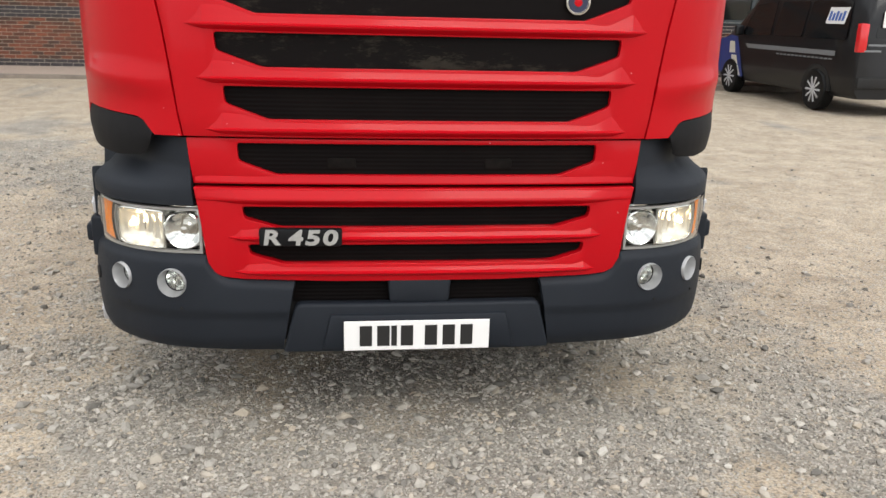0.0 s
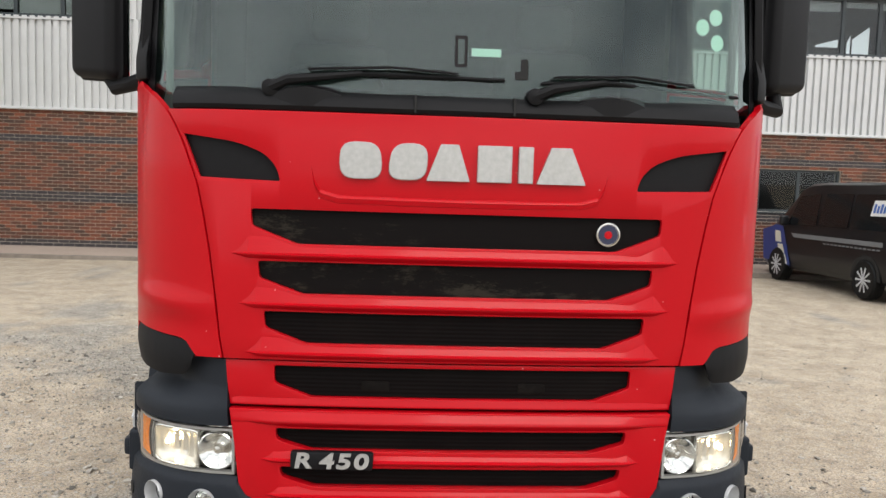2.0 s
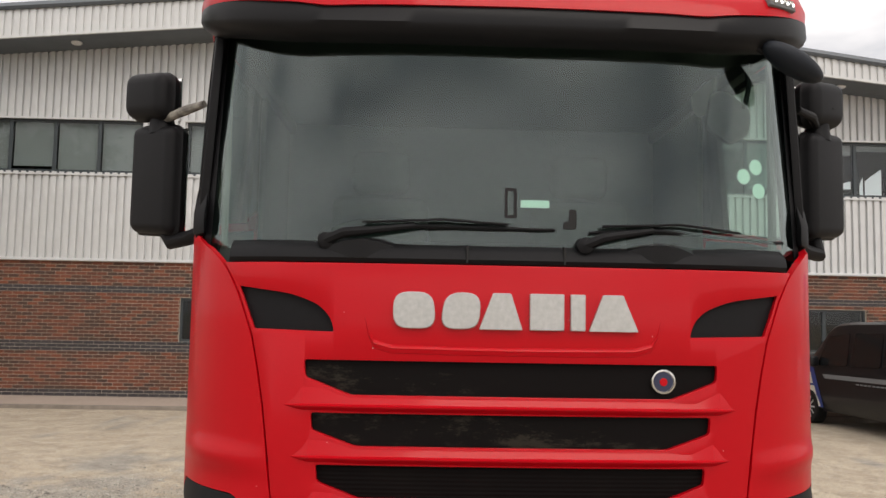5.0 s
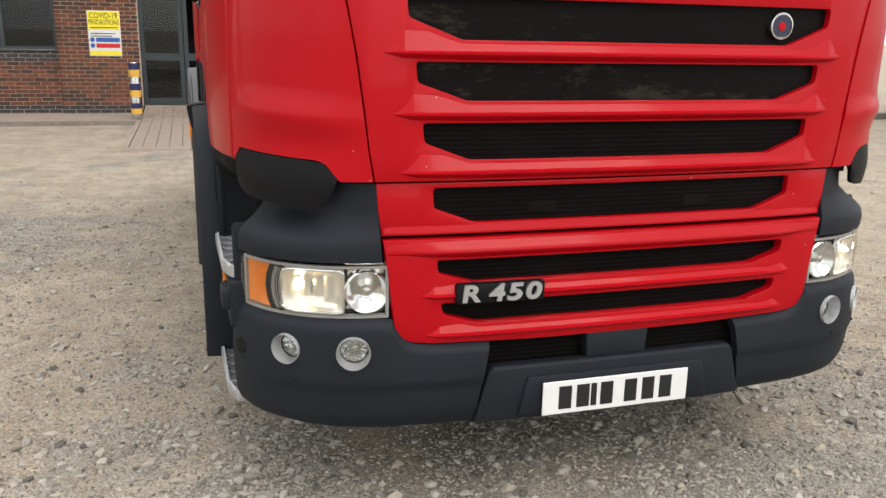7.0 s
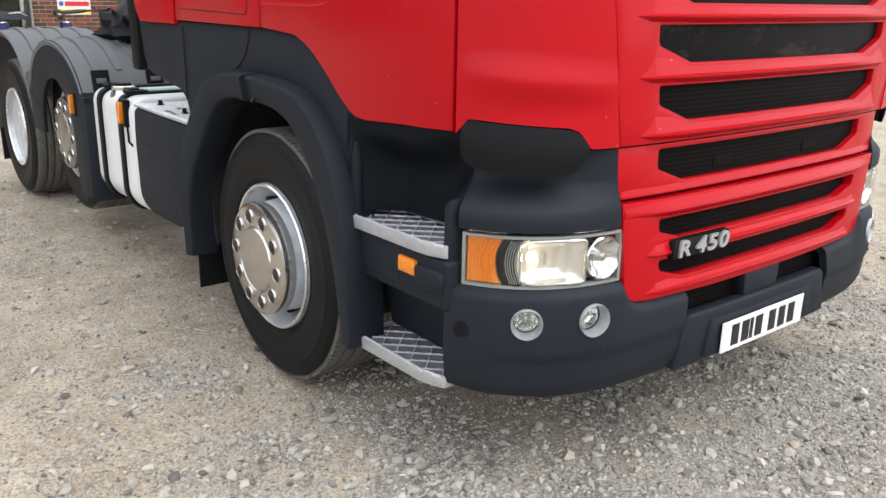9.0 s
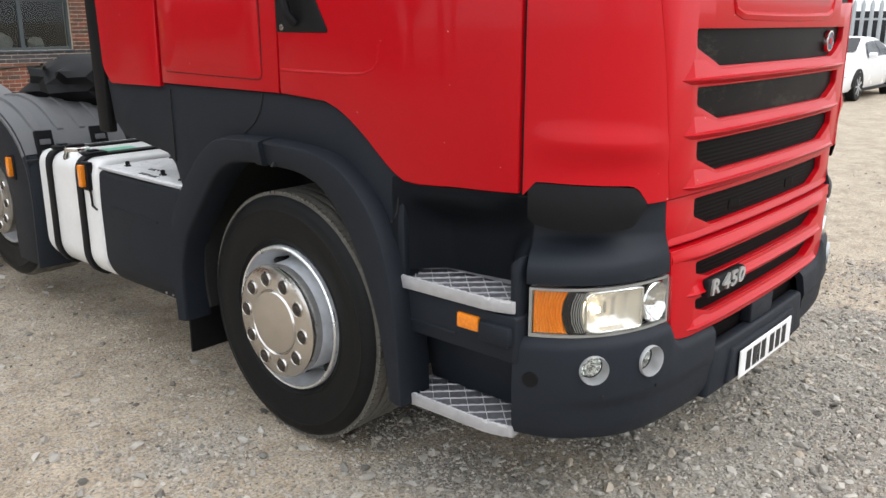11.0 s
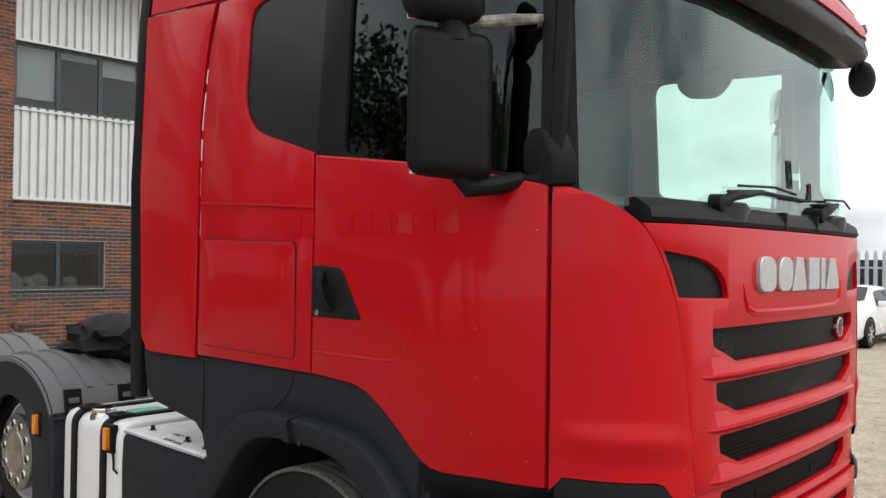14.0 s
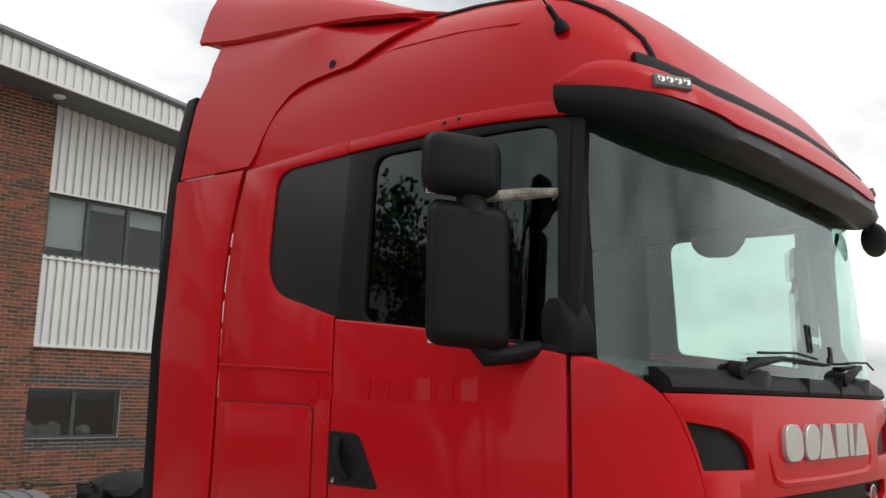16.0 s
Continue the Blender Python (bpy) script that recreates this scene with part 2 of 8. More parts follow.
def tube(path, r, n=10, into=None):
    """A round bar along a path; r may be one radius or one for each point."""
    pts = [Vector(p) for p in path]
    rs = r if isinstance(r, (list, tuple)) else [r] * len(pts)
    rings, side = [], None
    for i, p in enumerate(pts):
        d = (pts[min(i + 1, len(pts) - 1)] - pts[max(i - 1, 0)]).normalized()
        if side is None:
            side = d.cross(Vector((0, 0, 1)) if abs(d.z) < 0.9 else Vector((1, 0, 0))).normalized()
        side = (side - d * side.dot(d)).normalized()
        up = side.cross(d)
        rings.append([p + (side * math.cos(a) + up * math.sin(a)) * rs[i] for a in (2 * math.pi * k / n for k in range(n))])
    return loft(rings, into=into)


def lathe(profile, n=48, axis="x", centre=(0, 0, 0), into=None, close=False):
    """Turns (radius, offset along the axis) round an axis."""
    rings = []
    for r, o in profile:
        ring = []
        for k in range(n):
            a = 2 * math.pi * k / n
            c, s = r * math.cos(a), r * math.sin(a)
            ring.append({"x": (centre[0] + o, centre[1] + c, centre[2] + s), "y": (centre[0] + c, centre[1] + o, centre[2] + s), "z": (centre[0] + c, centre[1] + s, centre[2] + o)}[axis])
        rings.append(ring)
    if close:
        rings.append(rings[0])
        bm = loft(rings, caps=False, into=into)
        bmesh.ops.remove_doubles(bm, verts=bm.verts, dist=1e-5)
        return bm
    return loft(rings, caps=True, into=into)


def fill(outer, holes=()):
    """Triangles over a flat outline with holes: points and index triples."""
    from mathutils.geometry import tessellate_polygon
    loops = [list(outer), *[list(h) for h in holes]]
    flat = [p for lp in loops for p in lp]
    return flat, loops, tessellate_polygon([[Vector((p[0], p[1], 0)) for p in lp] for lp in loops])


def slab(outer, holes, d0, d1, place, cuts=(), bevel=0.0, seg=2, bend=None):
    """A plate with holes: outline in its own plane, from depth d0 to d1; place(a, b, d) sets each point; cuts at values of a, then bend."""
    flat, loops, tris = fill(outer, holes)
    bm = bmesh.new()
    front = [bm.verts.new((p[0], p[1], d0)) for p in flat]
    back = [bm.verts.new((p[0], p[1], d1)) for p in flat]
    for t in tris:
        try:
            bm.faces.new([front[i] for i in t])
            bm.faces.new([back[i] for i in reversed(t)])
        except ValueError:
            pass
    o = 0
    for lp in loops:
        k = len(lp)
        for i in range(k):
            j = (i + 1) % k
            bm.faces.new((front[o + i], front[o + j], back[o + j], back[o + i]))
        o += k
    bmesh.ops.recalc_face_normals(bm, faces=bm.faces)
    bmesh.ops.dissolve_limit(bm, angle_limit=0.01, verts=bm.verts, edges=bm.edges)
    if bevel:
        soften(bm, bevel, seg)
    for c in cuts:
        bmesh.ops.bisect_plane(bm, geom=[*bm.verts, *bm.edges, *bm.faces], plane_co=(c, 0, 0), plane_no=(1, 0, 0))
    bmesh.ops.triangulate(bm, faces=[f for f in bm.faces if len(f.verts) > 4])
    for v in bm.verts:
        v.co = place(*v.co)
    return bm


def rounded(pts, r, n=5):
    """An outline with its corners rounded; r one radius or one for each corner."""
    out, k = [], len(pts)
    for i in range(k):
        a, b, c = Vector(pts[i - 1]).to_2d(), Vector(pts[i]).to_2d(), Vector(pts[(i + 1) % k]).to_2d()
        ri = r[i] if isinstance(r, (list, tuple)) else r
        if ri <= 0:
            out.append(tuple(b))
            continue
        da, dc = (a - b), (c - b)
        d = min(ri, da.length * 0.49, dc.length * 0.49)
        p, q = b + da.normalized() * d, b + dc.normalized() * d
        for s in range(n + 1):
            t = s / n
            out.append(tuple(p * (1 - t) ** 2 + b * 2 * t * (1 - t) + q * t * t))
    return out


def curve_at(table, x):
    """Smooth interpolation in a short table of (x, value)."""
    if x <= table[0][0]:
        return table[0][1]
    for (x0, y0), (x1, y1) in zip(table, table[1:]):
        if x <= x1:
            return y0 + (y1 - y0) * (x - x0) / (x1 - x0)
    return table[-1][1]


def text_mesh(body, size, depth, mat, parent, at, label="", width=None, bold=0.0, slant=0.0):
    """Raised letters in the built-in font, as a mesh."""
    cu = bpy.data.curves.new("lettering", "FONT")
    cu.body, cu.size, cu.extrude, cu.align_x, cu.align_y = body, size, depth, "CENTER", "CENTER"
    cu.offset, cu.shear = bold, slant
    tmp = bpy.data.objects.new("lettering", cu)
    scene.collection.objects.link(tmp)
    bpy.context.view_layer.update()
    me = bpy.data.meshes.new_from_object(tmp.evaluated_get(bpy.context.evaluated_depsgraph_get()))
    bpy.data.objects.remove(tmp)
    if width:
        xs = [v.co.x for v in me.vertices]
        f = width / (max(xs) - min(xs))
        for v in me.vertices:
            v.co.x *= f
    me.materials.clear()
    me.materials.append(mat)
    ob = new("lettering", me)
    ob.matrix_basis = at
    ob.parent = parent
    if label:
        ob["label"] = label
    return ob


# ---- ground ----
def ramp(t):
    return 0.5 * (t + math.sqrt(t * t + 1.0)) - 0.5 if t > -8 else 0.0


def ground_z(x, y):
    return -0.0125 * min(ramp(y - 6), 11) - 0.006 * min(ramp(x - 2), 11)


def gravel_at(x, y):
    """How thick the loose stones lie: 0 on bare sand, 1 in the gravelly patches."""
    d = 0.70 + 0.75 * noise.noise((x * 0.5 + 3, y * 0.5, 1.5)) + 0.8 * noise.noise((x * 1.7, y * 1.7, 7)) + 0.4 * noise.noise((x * 5.5, y * 5.5, 2))
    d -= 0.45 * max(0.0, min(1.0, (y - 2.5) / 3.0))
    d -= 0.38 * max(0.0, min(1.0, (x - 1.6) / 1.6))
    return max(0.0, min(1.0, d))


def gravel_material():
    m = bpy.data.materials.new("compacted_gravel")
    m.use_nodes = True
    n, l = m.node_tree.nodes, m.node_tree.links
    p = n["Principled BSDF"]
    p.inputs["Roughness"].default_value = 0.95
    p.inputs["Specular IOR Level"].default_value = 0.2
    tc = n.new("ShaderNodeTexCoord")

    def tex(kind, scale, detail=5):
        t = n.new(kind)
        t.inputs["Scale"].default_value = scale
        if kind == "ShaderNodeTexNoise":
            t.inputs["Detail"].default_value = detail
            t.inputs["Roughness"].default_value = 0.62
        l.new(tc.outputs["Object"], t.inputs["Vector"])
        return t

    def mixer(fac, a, b, kind="MIX"):
        x = n.new("ShaderNodeMix")
        x.data_type, x.blend_type = "RGBA", kind
        for s, v in (("Factor", fac), ("A", a), ("B", b)):
            if isinstance(v, (int, float)):
                x.inputs[s].default_value = v
            elif isinstance(v, tuple):
                x.inputs[s].default_value = (*v[:3], 1)
            else:
                l.new(v, x.inputs[s])
        return x.outputs["Result"]

    def band(v, lo, hi, a=0.0, b=1.0):
        r = n.new("ShaderNodeMapRange")
        for s, w in (("From Min", lo), ("From Max", hi), ("To Min", a), ("To Max", b)):
            r.inputs[s].default_value = w
        l.new(v, r.inputs["Value"])
        return r.outputs["Result"]

    patch, mid, fine, grit = tex("ShaderNodeTexNoise", 0.42, 6), tex("ShaderNodeTexNoise", 2.6, 8), tex("ShaderNodeTexNoise", 30, 8), tex("ShaderNodeTexNoise", 80, 5)
    vor, vor2 = tex("ShaderNodeTexVoronoi", 130), tex("ShaderNodeTexVoronoi", 62)
    sand = mixer(band(mid.outputs["Fac"], 0.33, 0.67), (0.40, 0.315, 0.215), (0.63, 0.525, 0.39))
    dust = mixer(band(mid.outputs["Fac"], 0.35, 0.65), (0.25, 0.228, 0.192), (0.42, 0.385, 0.33))
    lay = n.new("ShaderNodeAttribute")
    lay.attribute_name = "gravel"
    gravelly = n.new("ShaderNodeMath")
    gravelly.operation = "ADD"
    l.new(lay.outputs["Fac"], gravelly.inputs[0])
    l.new(band(patch.outputs["Fac"], 0.3, 0.7, -0.12, 0.12), gravelly.inputs[1])
    col = mixer(band(gravelly.outputs["Value"], 0.35, 0.75), sand, dust)
    tone = n.new("ShaderNodeSeparateColor")
    l.new(vor.outputs["Color"], tone.inputs["Color"])
    tone2 = n.new("ShaderNodeSeparateColor")
    l.new(vor2.outputs["Color"], tone2.inputs["Color"])
    grains = mixer(tone.outputs["Red"], (0.20, 0.19, 0.175), (0.58, 0.55, 0.50))
    col = mixer(band(fine.outputs["Fac"], 0.42, 0.62, 0.05, 0.55), col, grains)
    chips = mixer(tone2.outputs["Red"], (0.18, 0.175, 0.165), (0.60, 0.57, 0.53))
    edge = n.new("ShaderNodeMath")
    edge.operation = "MULTIPLY"
    l.new(band(vor2.outputs["Distance"], 0.26, 0.32, 1.0, 0.0), edge.inputs[0])
    l.new(band(tone2.outputs["Green"], 0.62, 0.66), edge.inputs[1])
    col = mixer(edge.outputs["Value"], col, chips)
    clump = tex("ShaderNodeTexNoise", 8.5, 9)
    clump.inputs["Roughness"].default_value = 0.78
    col = mixer(band(clump.outputs["Fac"], 0.545, 0.60, 0.0, 0.5), col, (0.21, 0.185, 0.15))
    col = mixer(band(clump.outputs["Fac"], 0.46, 0.40, 0.0, 0.35), col, (0.60, 0.55, 0.46))
    col = mixer(band(grit.outputs["Fac"], 0.38, 0.54, 0.70, 0.0), col, (0.16, 0.138, 0.108))
    l.new(col, p.inputs["Base Color"])
    b1, b2, b3 = n.new("ShaderNodeBump"), n.new("ShaderNodeBump"), n.new("ShaderNodeBump")
    b1.inputs["Strength"].default_value, b1.inputs["Distance"].default_value = 1.0, 0.010
    b2.inputs["Strength"].default_value, b2.inputs["Distance"].default_value = 0.6, 0.035
    b3.inputs["Strength"].default_value, b3.inputs["Distance"].default_value = 0.8, 0.009
    l.new(grit.outputs["Fac"], b1.inputs["Height"])
    l.new(mid.outputs["Fac"], b2.inputs["Height"])
    l.new(edge.outputs["Value"], b3.inputs["Height"])
    l.new(b2.outputs["Normal"], b3.inputs["Normal"])
    l.new(b3.outputs["Normal"], b1.inputs["Normal"])
    l.new(b1.outputs["Normal"], p.inputs["Normal"])
    return m


GRAVEL = gravel_material()


def spread(lo, hi, step, far):
    near = list(np.arange(lo, hi + 1e-6, step))
    out, d = [], step
    x = hi
    while x < far:
        d *= 1.25
        x += d
        out.append(x)
    back, d, x = [], step, lo
    while x > -far:
        d *= 1.25
        x -= d
        back.append(x)
    return back[::-1] + near + out


def build_ground():
    xs, ys = spread(-5.5, 6.0, 0.07, 600), spread(-1.5, 9.0, 0.07, 600)
    verts, faces = [], []
    for y in ys:
        for x in xs:
            near = math.exp(-max(0, abs(x) - 6) * 0.5 - max(0, abs(y - 4) - 6) * 0.5)
            h = ground_z(x, y) + near * (0.02 * (noise.noise((x * 1.1, y * 1.1, 0)) ) + 0.008 * noise.noise((x * 5, y * 5, 3)))
            verts.append((x, y, h - 0.006))
    w = len(xs)
    for j in range(len(ys) - 1):
        for i in range(w - 1):
            a = j * w + i
            faces.append((a, a + 1, a + w + 1, a + w))
    me = bpy.data.meshes.new("ground")
    me.from_pydata(verts, [], faces)
    me.attributes.new("gravel", "FLOAT", "POINT").data.foreach_set("value", [gravel_at(x, y) for x, y, z in verts])
    me.materials.append(GRAVEL)
    me.polygons.foreach_set("use_smooth", [True] * len(me.polygons))
    return tagged(new("ground", me), "pale sandy yard of compacted gravel and loose stones", "ground", kind="structure")


build_ground()

# ---- the brick and metal-clad building ----
WALL_Y, BASE_Z, CLAD_Z = 18.4, -0.06, 2.90
FASCIA_Y = WALL_Y - 1.05
DOOR_X = (-1.89, -1.06, -0.10, 0.69, 1.50)
PIERS = ((-3.36, -1.90), (1.51, 3.05))
LOW_WINDOWS = ((-5.30, -3.39), (3.06, 4.92), (8.10, 9.98))
LOW_Z = (1.14, 2.10)
MORTAR = material("grey_mortar", (0.56, 0.50, 0.42), 0.95, grain=0.15, grain_scale=20, stain=0.3, stain_scale=1.0)
CLAD = material("pale_grey_metal_cladding", (0.56, 0.57, 0.57), 0.45, 0.1, grain=0.04, grain_scale=4, stain=0.35, stain_scale=0.6, stain_color=(0.42, 0.42, 0.41))
CAP = material("dark_grey_roof_cap", (0.10, 0.115, 0.13), 0.45, grain=0.05, stain=0.2)
FRAME = material("dark_grey_window_frame", (0.035, 0.045, 0.05), 0.4, grain=0.05, stain=0.2)
BLINDS = material("pale_interior_blind", (0.60, 0.61, 0.60), 0.9, grain=0.05, stain=0.3, stain_scale=0.8)
# near-black colour stands in for the unlit rooms behind the glass
ROOM = material("darkened_room", (0.022, 0.022, 0.022), 0.9, grain=0.2, stain=0.3)
PANE = pane("grey_building_glass", (0.72, 0.75, 0.75), 0.75)
PAVING = material("pinkish_concrete_pavement", (0.36, 0.29, 0.24), 0.9, grain=0.1, grain_scale=12, stain=0.5, stain_scale=1.2, stain_color=(0.25, 0.21, 0.18), bump=0.2, bump_scale=60)
KERB = material("dirty_kerb", (0.20, 0.17, 0.14), 0.95, grain=0.2, grain_scale=10, stain=0.6, stain_scale=2, stain_color=(0.10, 0.085, 0.07))


def eave_z(x):
    return 8.16 - (0.0846 if x < -1 else 0.107) * abs(x + 1)


def fascia_h(x):
    return 0.60 if x < 0 else 0.62 - 0.025 * x


def corrugated(name, x0, x1, lo, hi, y, parent, pitch=0.166, depth=0.058, label=""):
    """Trapezoid-profiled sheet between the heights lo(x) and hi(x)."""
    xs, ds = [], []
    x = x0
    while x < x1:
        for dx, d in ((0, 0), (0.092, 0), (0.100, depth), (0.146, depth), (pitch - 0.008, 0)):
            xs.append(min(x + dx, x1))
            ds.append(d)
        x += pitch
    bm = bmesh.new()
    low = [bm.verts.new((a, y + d, lo(a))) for a, d in zip(xs, ds)]
    top = [bm.verts.new((a, y + d, hi(a))) for a, d in zip(xs, ds)]
    for i in range(len(xs) - 1):
        if xs[i + 1] - xs[i] > 1e-4:
            bm.faces.new((low[i], low[i + 1], top[i + 1], top[i]))
    return part(name, bm, CLAD, parent, label, smooth=0)


def window(name, x0, x1, z0, z1, panes, y=WALL_Y, blind=0.0, depth=0.08, backs=None):
    """A framed window with mullions, each pane a sheet of glass, and a box behind coloured dark as an unlit room."""
    w = tagged(new(name), "dark grey aluminium framed window in the wall", "window", kind="structure")
    f = 0.055
    outer = [(x0, z0), (x1, z0), (x1, z1), (x0, z1)]
    edges = [x0 + f * 0.3] + list(panes) + [x1 - f * 0.3]
    holes = [[(a + f * 0.7, z0 + f), (b - f * 0.7, z0 + f), (b - f * 0.7, z1 - f), (a + f * 0.7, z1 - f)] for a, b in zip(edges, edges[1:])]
    part("window_frame", slab(outer, holes, 0, 0.06, lambda a, b, d: (a, y + depth - 0.05 + d, b), bevel=0.004, seg=1), FRAME, w)
    part("window_sill", box(x0 - 0.02, x1 + 0.02, y - 0.03, y + depth, z0 - 0.035, z0 - 0.002, 0.006), FRAME, w)
    for i, (a, b) in enumerate(zip(edges, edges[1:])):
        part("pane", box(a + 0.02, b - 0.02, y + depth - 0.025, y + depth - 0.019, z0 + 0.02, z1 - 0.02), PANE, w, smooth=0)
        k = blind if not isinstance(blind, (list, tuple)) else blind[i % len(blind)]
        if k:
            part("blind", box(a + 0.04, b - 0.04, y + depth + 0.06, y + depth + 0.07, z1 - 0.03 - k * (z1 - z0 - 0.06), z1 - 0.03), BLINDS, w)
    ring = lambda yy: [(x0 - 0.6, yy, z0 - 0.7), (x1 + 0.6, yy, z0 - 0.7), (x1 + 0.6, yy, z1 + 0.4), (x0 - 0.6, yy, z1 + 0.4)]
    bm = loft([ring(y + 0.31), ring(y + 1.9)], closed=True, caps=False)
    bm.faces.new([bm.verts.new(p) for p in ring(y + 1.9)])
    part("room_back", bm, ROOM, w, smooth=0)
    return w


def build_building():
    wall = tagged(new("wall_south"), "red brick wall below pale grey corrugated metal cladding", "wall", kind="structure")
    lows = LOW_WINDOWS
    # mortar backing with the openings cut through
    holes = [[(a, LOW_Z[0]), (b, LOW_Z[0]), (b, LOW_Z[1]), (a, LOW_Z[1])] for a, b in lows]
    holes.append([(DOOR_X[0], BASE_Z + 0.02), (DOOR_X[-1], BASE_Z + 0.02), (DOOR_X[-1], 2.72), (DOOR_X[0], 2.72)])
    part("backing", slab([(-16, BASE_Z - 0.4), (15, BASE_Z - 0.4), (15, CLAD_Z), (-16, CLAD_Z)], holes, 0, 0.28, lambda a, b, d: (a, WALL_Y + 0.005 + d, b)), MORTAR, wall, smooth=0)
    for x0, x1 in PIERS:
        part("backing", box(x0 + 0.012, x1 - 0.012, WALL_Y - 0.105, WALL_Y + 0.01, BASE_Z - 0.3, 8.1), MORTAR, wall, smooth=0)
    ups = [(-14.05, -6.25, 4.83, 6.0, 8), (-5.285, -3.5, 4.83, 6.0, 2), (3.08, 14.0, 4.66, 5.91, 13)]
    top = lambda x: eave_z(x) + 0.3
    for x0, x1 in ((-16, -3.38), (DOOR_X[0], DOOR_X[-1]), (3.06, 15)):
        spans = [u for u in ups if x0 <= u[0] and u[1] <= x1 + 0.1]
        if spans:
            w0, w1 = spans[0][2:4]
            corrugated("cladding", x0, x1, lambda x: CLAD_Z, lambda x: w0, WALL_Y - 0.05, wall)
            corrugated("cladding", x0, x1, lambda x: w1 + 0.025, top, WALL_Y - 0.05, wall)
            e = x0
            for a, b in [u[:2] for u in spans] + [(x1, x1)]:
                if a - e > 0.05:
                    corrugated("cladding", e, a, lambda x: w0, lambda x: w1 + 0.025, WALL_Y - 0.05, wall)
                e = b
            for u in spans:
                part("cladding_trim", box(u[0] - 0.04, u[1] + 0.04, WALL_Y - 0.075, WALL_Y, w1, w1 + 0.04), CLAD, wall)
                part("cladding_trim", box(u[0] - 0.04, u[1] + 0.04, WALL_Y - 0.08, WALL_Y, w0 - 0.075, w0 - 0.037), CLAD, wall)
        else:
            corrugated("cladding", x0, x1, lambda x: 2.80, top, WALL_Y - 0.05, wall)
        part("cladding_trim", box(x0, x1, WALL_Y - 0.075, WALL_Y + 0.02, CLAD_Z - 0.035, CLAD_Z + 0.025, 0.004), CLAD, wall)
    for k, (a, b, z0, z1, n) in enumerate(ups):
        window("window_%d" % (k + 1), a, b, z0, z1, [a + (b - a) * i / n for i in range(1, n)], blind=(0.86, 0.12, 0.3, 0.95, 0.12, 0.9, 0.12, 0.2, 0.12, 0.14, 0.2, 0.12) if a > 0 else (0.97, 0.9, 0.97, 0.97))
    # the sky seen through the far side's windows
    BRIGHT = glowing("sky_beyond", (0.95, 0.98, 1.0), 0.9)
    for pts in ([(9.65, 5.0), (10.2, 5.0), (10.2, 5.19), (9.7, 5.05)], [(10.42, 4.82), (10.50, 4.82), (10.50, 5.30), (10.42, 5.10)], [(10.55, 4.82), (10.95, 4.82), (10.95, 5.50), (10.7, 5.32), (10.55, 5.20)]):
        tagged(part("backdrop", slab(pts, (), 0, 0.01, lambda p, q, d: (p, WALL_Y + 1.0 + d, q)), BRIGHT, smooth=0), "bright sky beyond the far windows", "sky", kind="structure")
    for k, (a, b) in enumerate(lows):
        window("window_%d" % (k + 4), a, b, *LOW_Z, [(a + b) / 2], depth=0.12)
    BAG = material("pale_plastic_bag", (0.20, 0.20, 0.19), 0.5, grain=0.1, stain=0.5, stain_scale=8)
    for bx, bs in ((3.28, 0.20), (3.58, 0.16), (3.78, 0.19), (4.41, 0.15)):
        bag = bmesh.new()
        bmesh.ops.create_icosphere(bag, subdivisions=3, radius=1)
        for v in bag.verts:
            k = 1 + 0.35 * noise.noise(v.co * 1.9 + Vector((bx * 7, 0, 0)))
            v.co = Vector((v.co.x * bs * k, v.co.y * 0.13 * k, max(v.co.z, -0.75) * bs * 0.95 * k))
        tagged(part("plastic_bag", bag, BAG, smooth=40, at=Matrix.Translation((bx, WALL_Y + 0.50, 1.14 + bs * 0.62))), "crumpled pale plastic bag behind the window", "bag", "bags behind the window")
    tagged(part("inner_ledge", box(3.0, 4.98, WALL_Y + 0.32, WALL_Y + 0.75, 1.06, 1.105), BLINDS), "pale ledge inside the window", "ledge", kind="structure")
    # glazed entrance
    door = tagged(new("door_1"), "dark grey framed glass entrance doors", "door", kind="structure")
    zb = 0.085
    for a, b in zip(DOOR_X, DOOR_X[1:]):
        leaf = part("door_leaf", slab([(a + 0.006, zb), (b - 0.006, zb), (b - 0.006, 2.70), (a + 0.006, 2.70)], [[(a + 0.09, zb + 0.12), (b - 0.09, zb + 0.12), (b - 0.09, 0.95), (a + 0.09, 0.95)], [(a + 0.09, 1.09), (b - 0.09, 1.09), (b - 0.09, 2.6), (a + 0.09, 2.6)]], 0, 0.06, lambda p, q, d: (p, WALL_Y + 0.06 + d, q), bevel=0.004, seg=1), FRAME, door)
        part("pane", box(a + 0.07, b - 0.07, WALL_Y + 0.085, WALL_Y + 0.092, zb + 0.08, 2.62), PANE, leaf, smooth=0)
    part("handle", tube([(0.60, WALL_Y + 0.05, 1.16), (0.60, WALL_Y - 0.02, 1.16), (0.60, WALL_Y - 0.03, 1.0), (0.60, WALL_Y - 0.02, 0.86), (0.60, WALL_Y + 0.05, 0.86)], 0.014), STEEL, door, "steel pull handle")
    part("handle", tube([(1.10, WALL_Y + 0.05, 1.02), (1.12, WALL_Y - 0.02, 1.06), (1.30, WALL_Y - 0.03, 1.08), (1.42, WALL_Y - 0.02, 1.02), (1.42, WALL_Y + 0.05, 1.0)], 0.012), STEEL, door, "steel pull handle")
    part("notice", box(0.80, 0.98, WALL_Y + 0.070, WALL_Y + 0.074, 1.30, 1.56), WHITE, door, "white paper notice behind the glass")
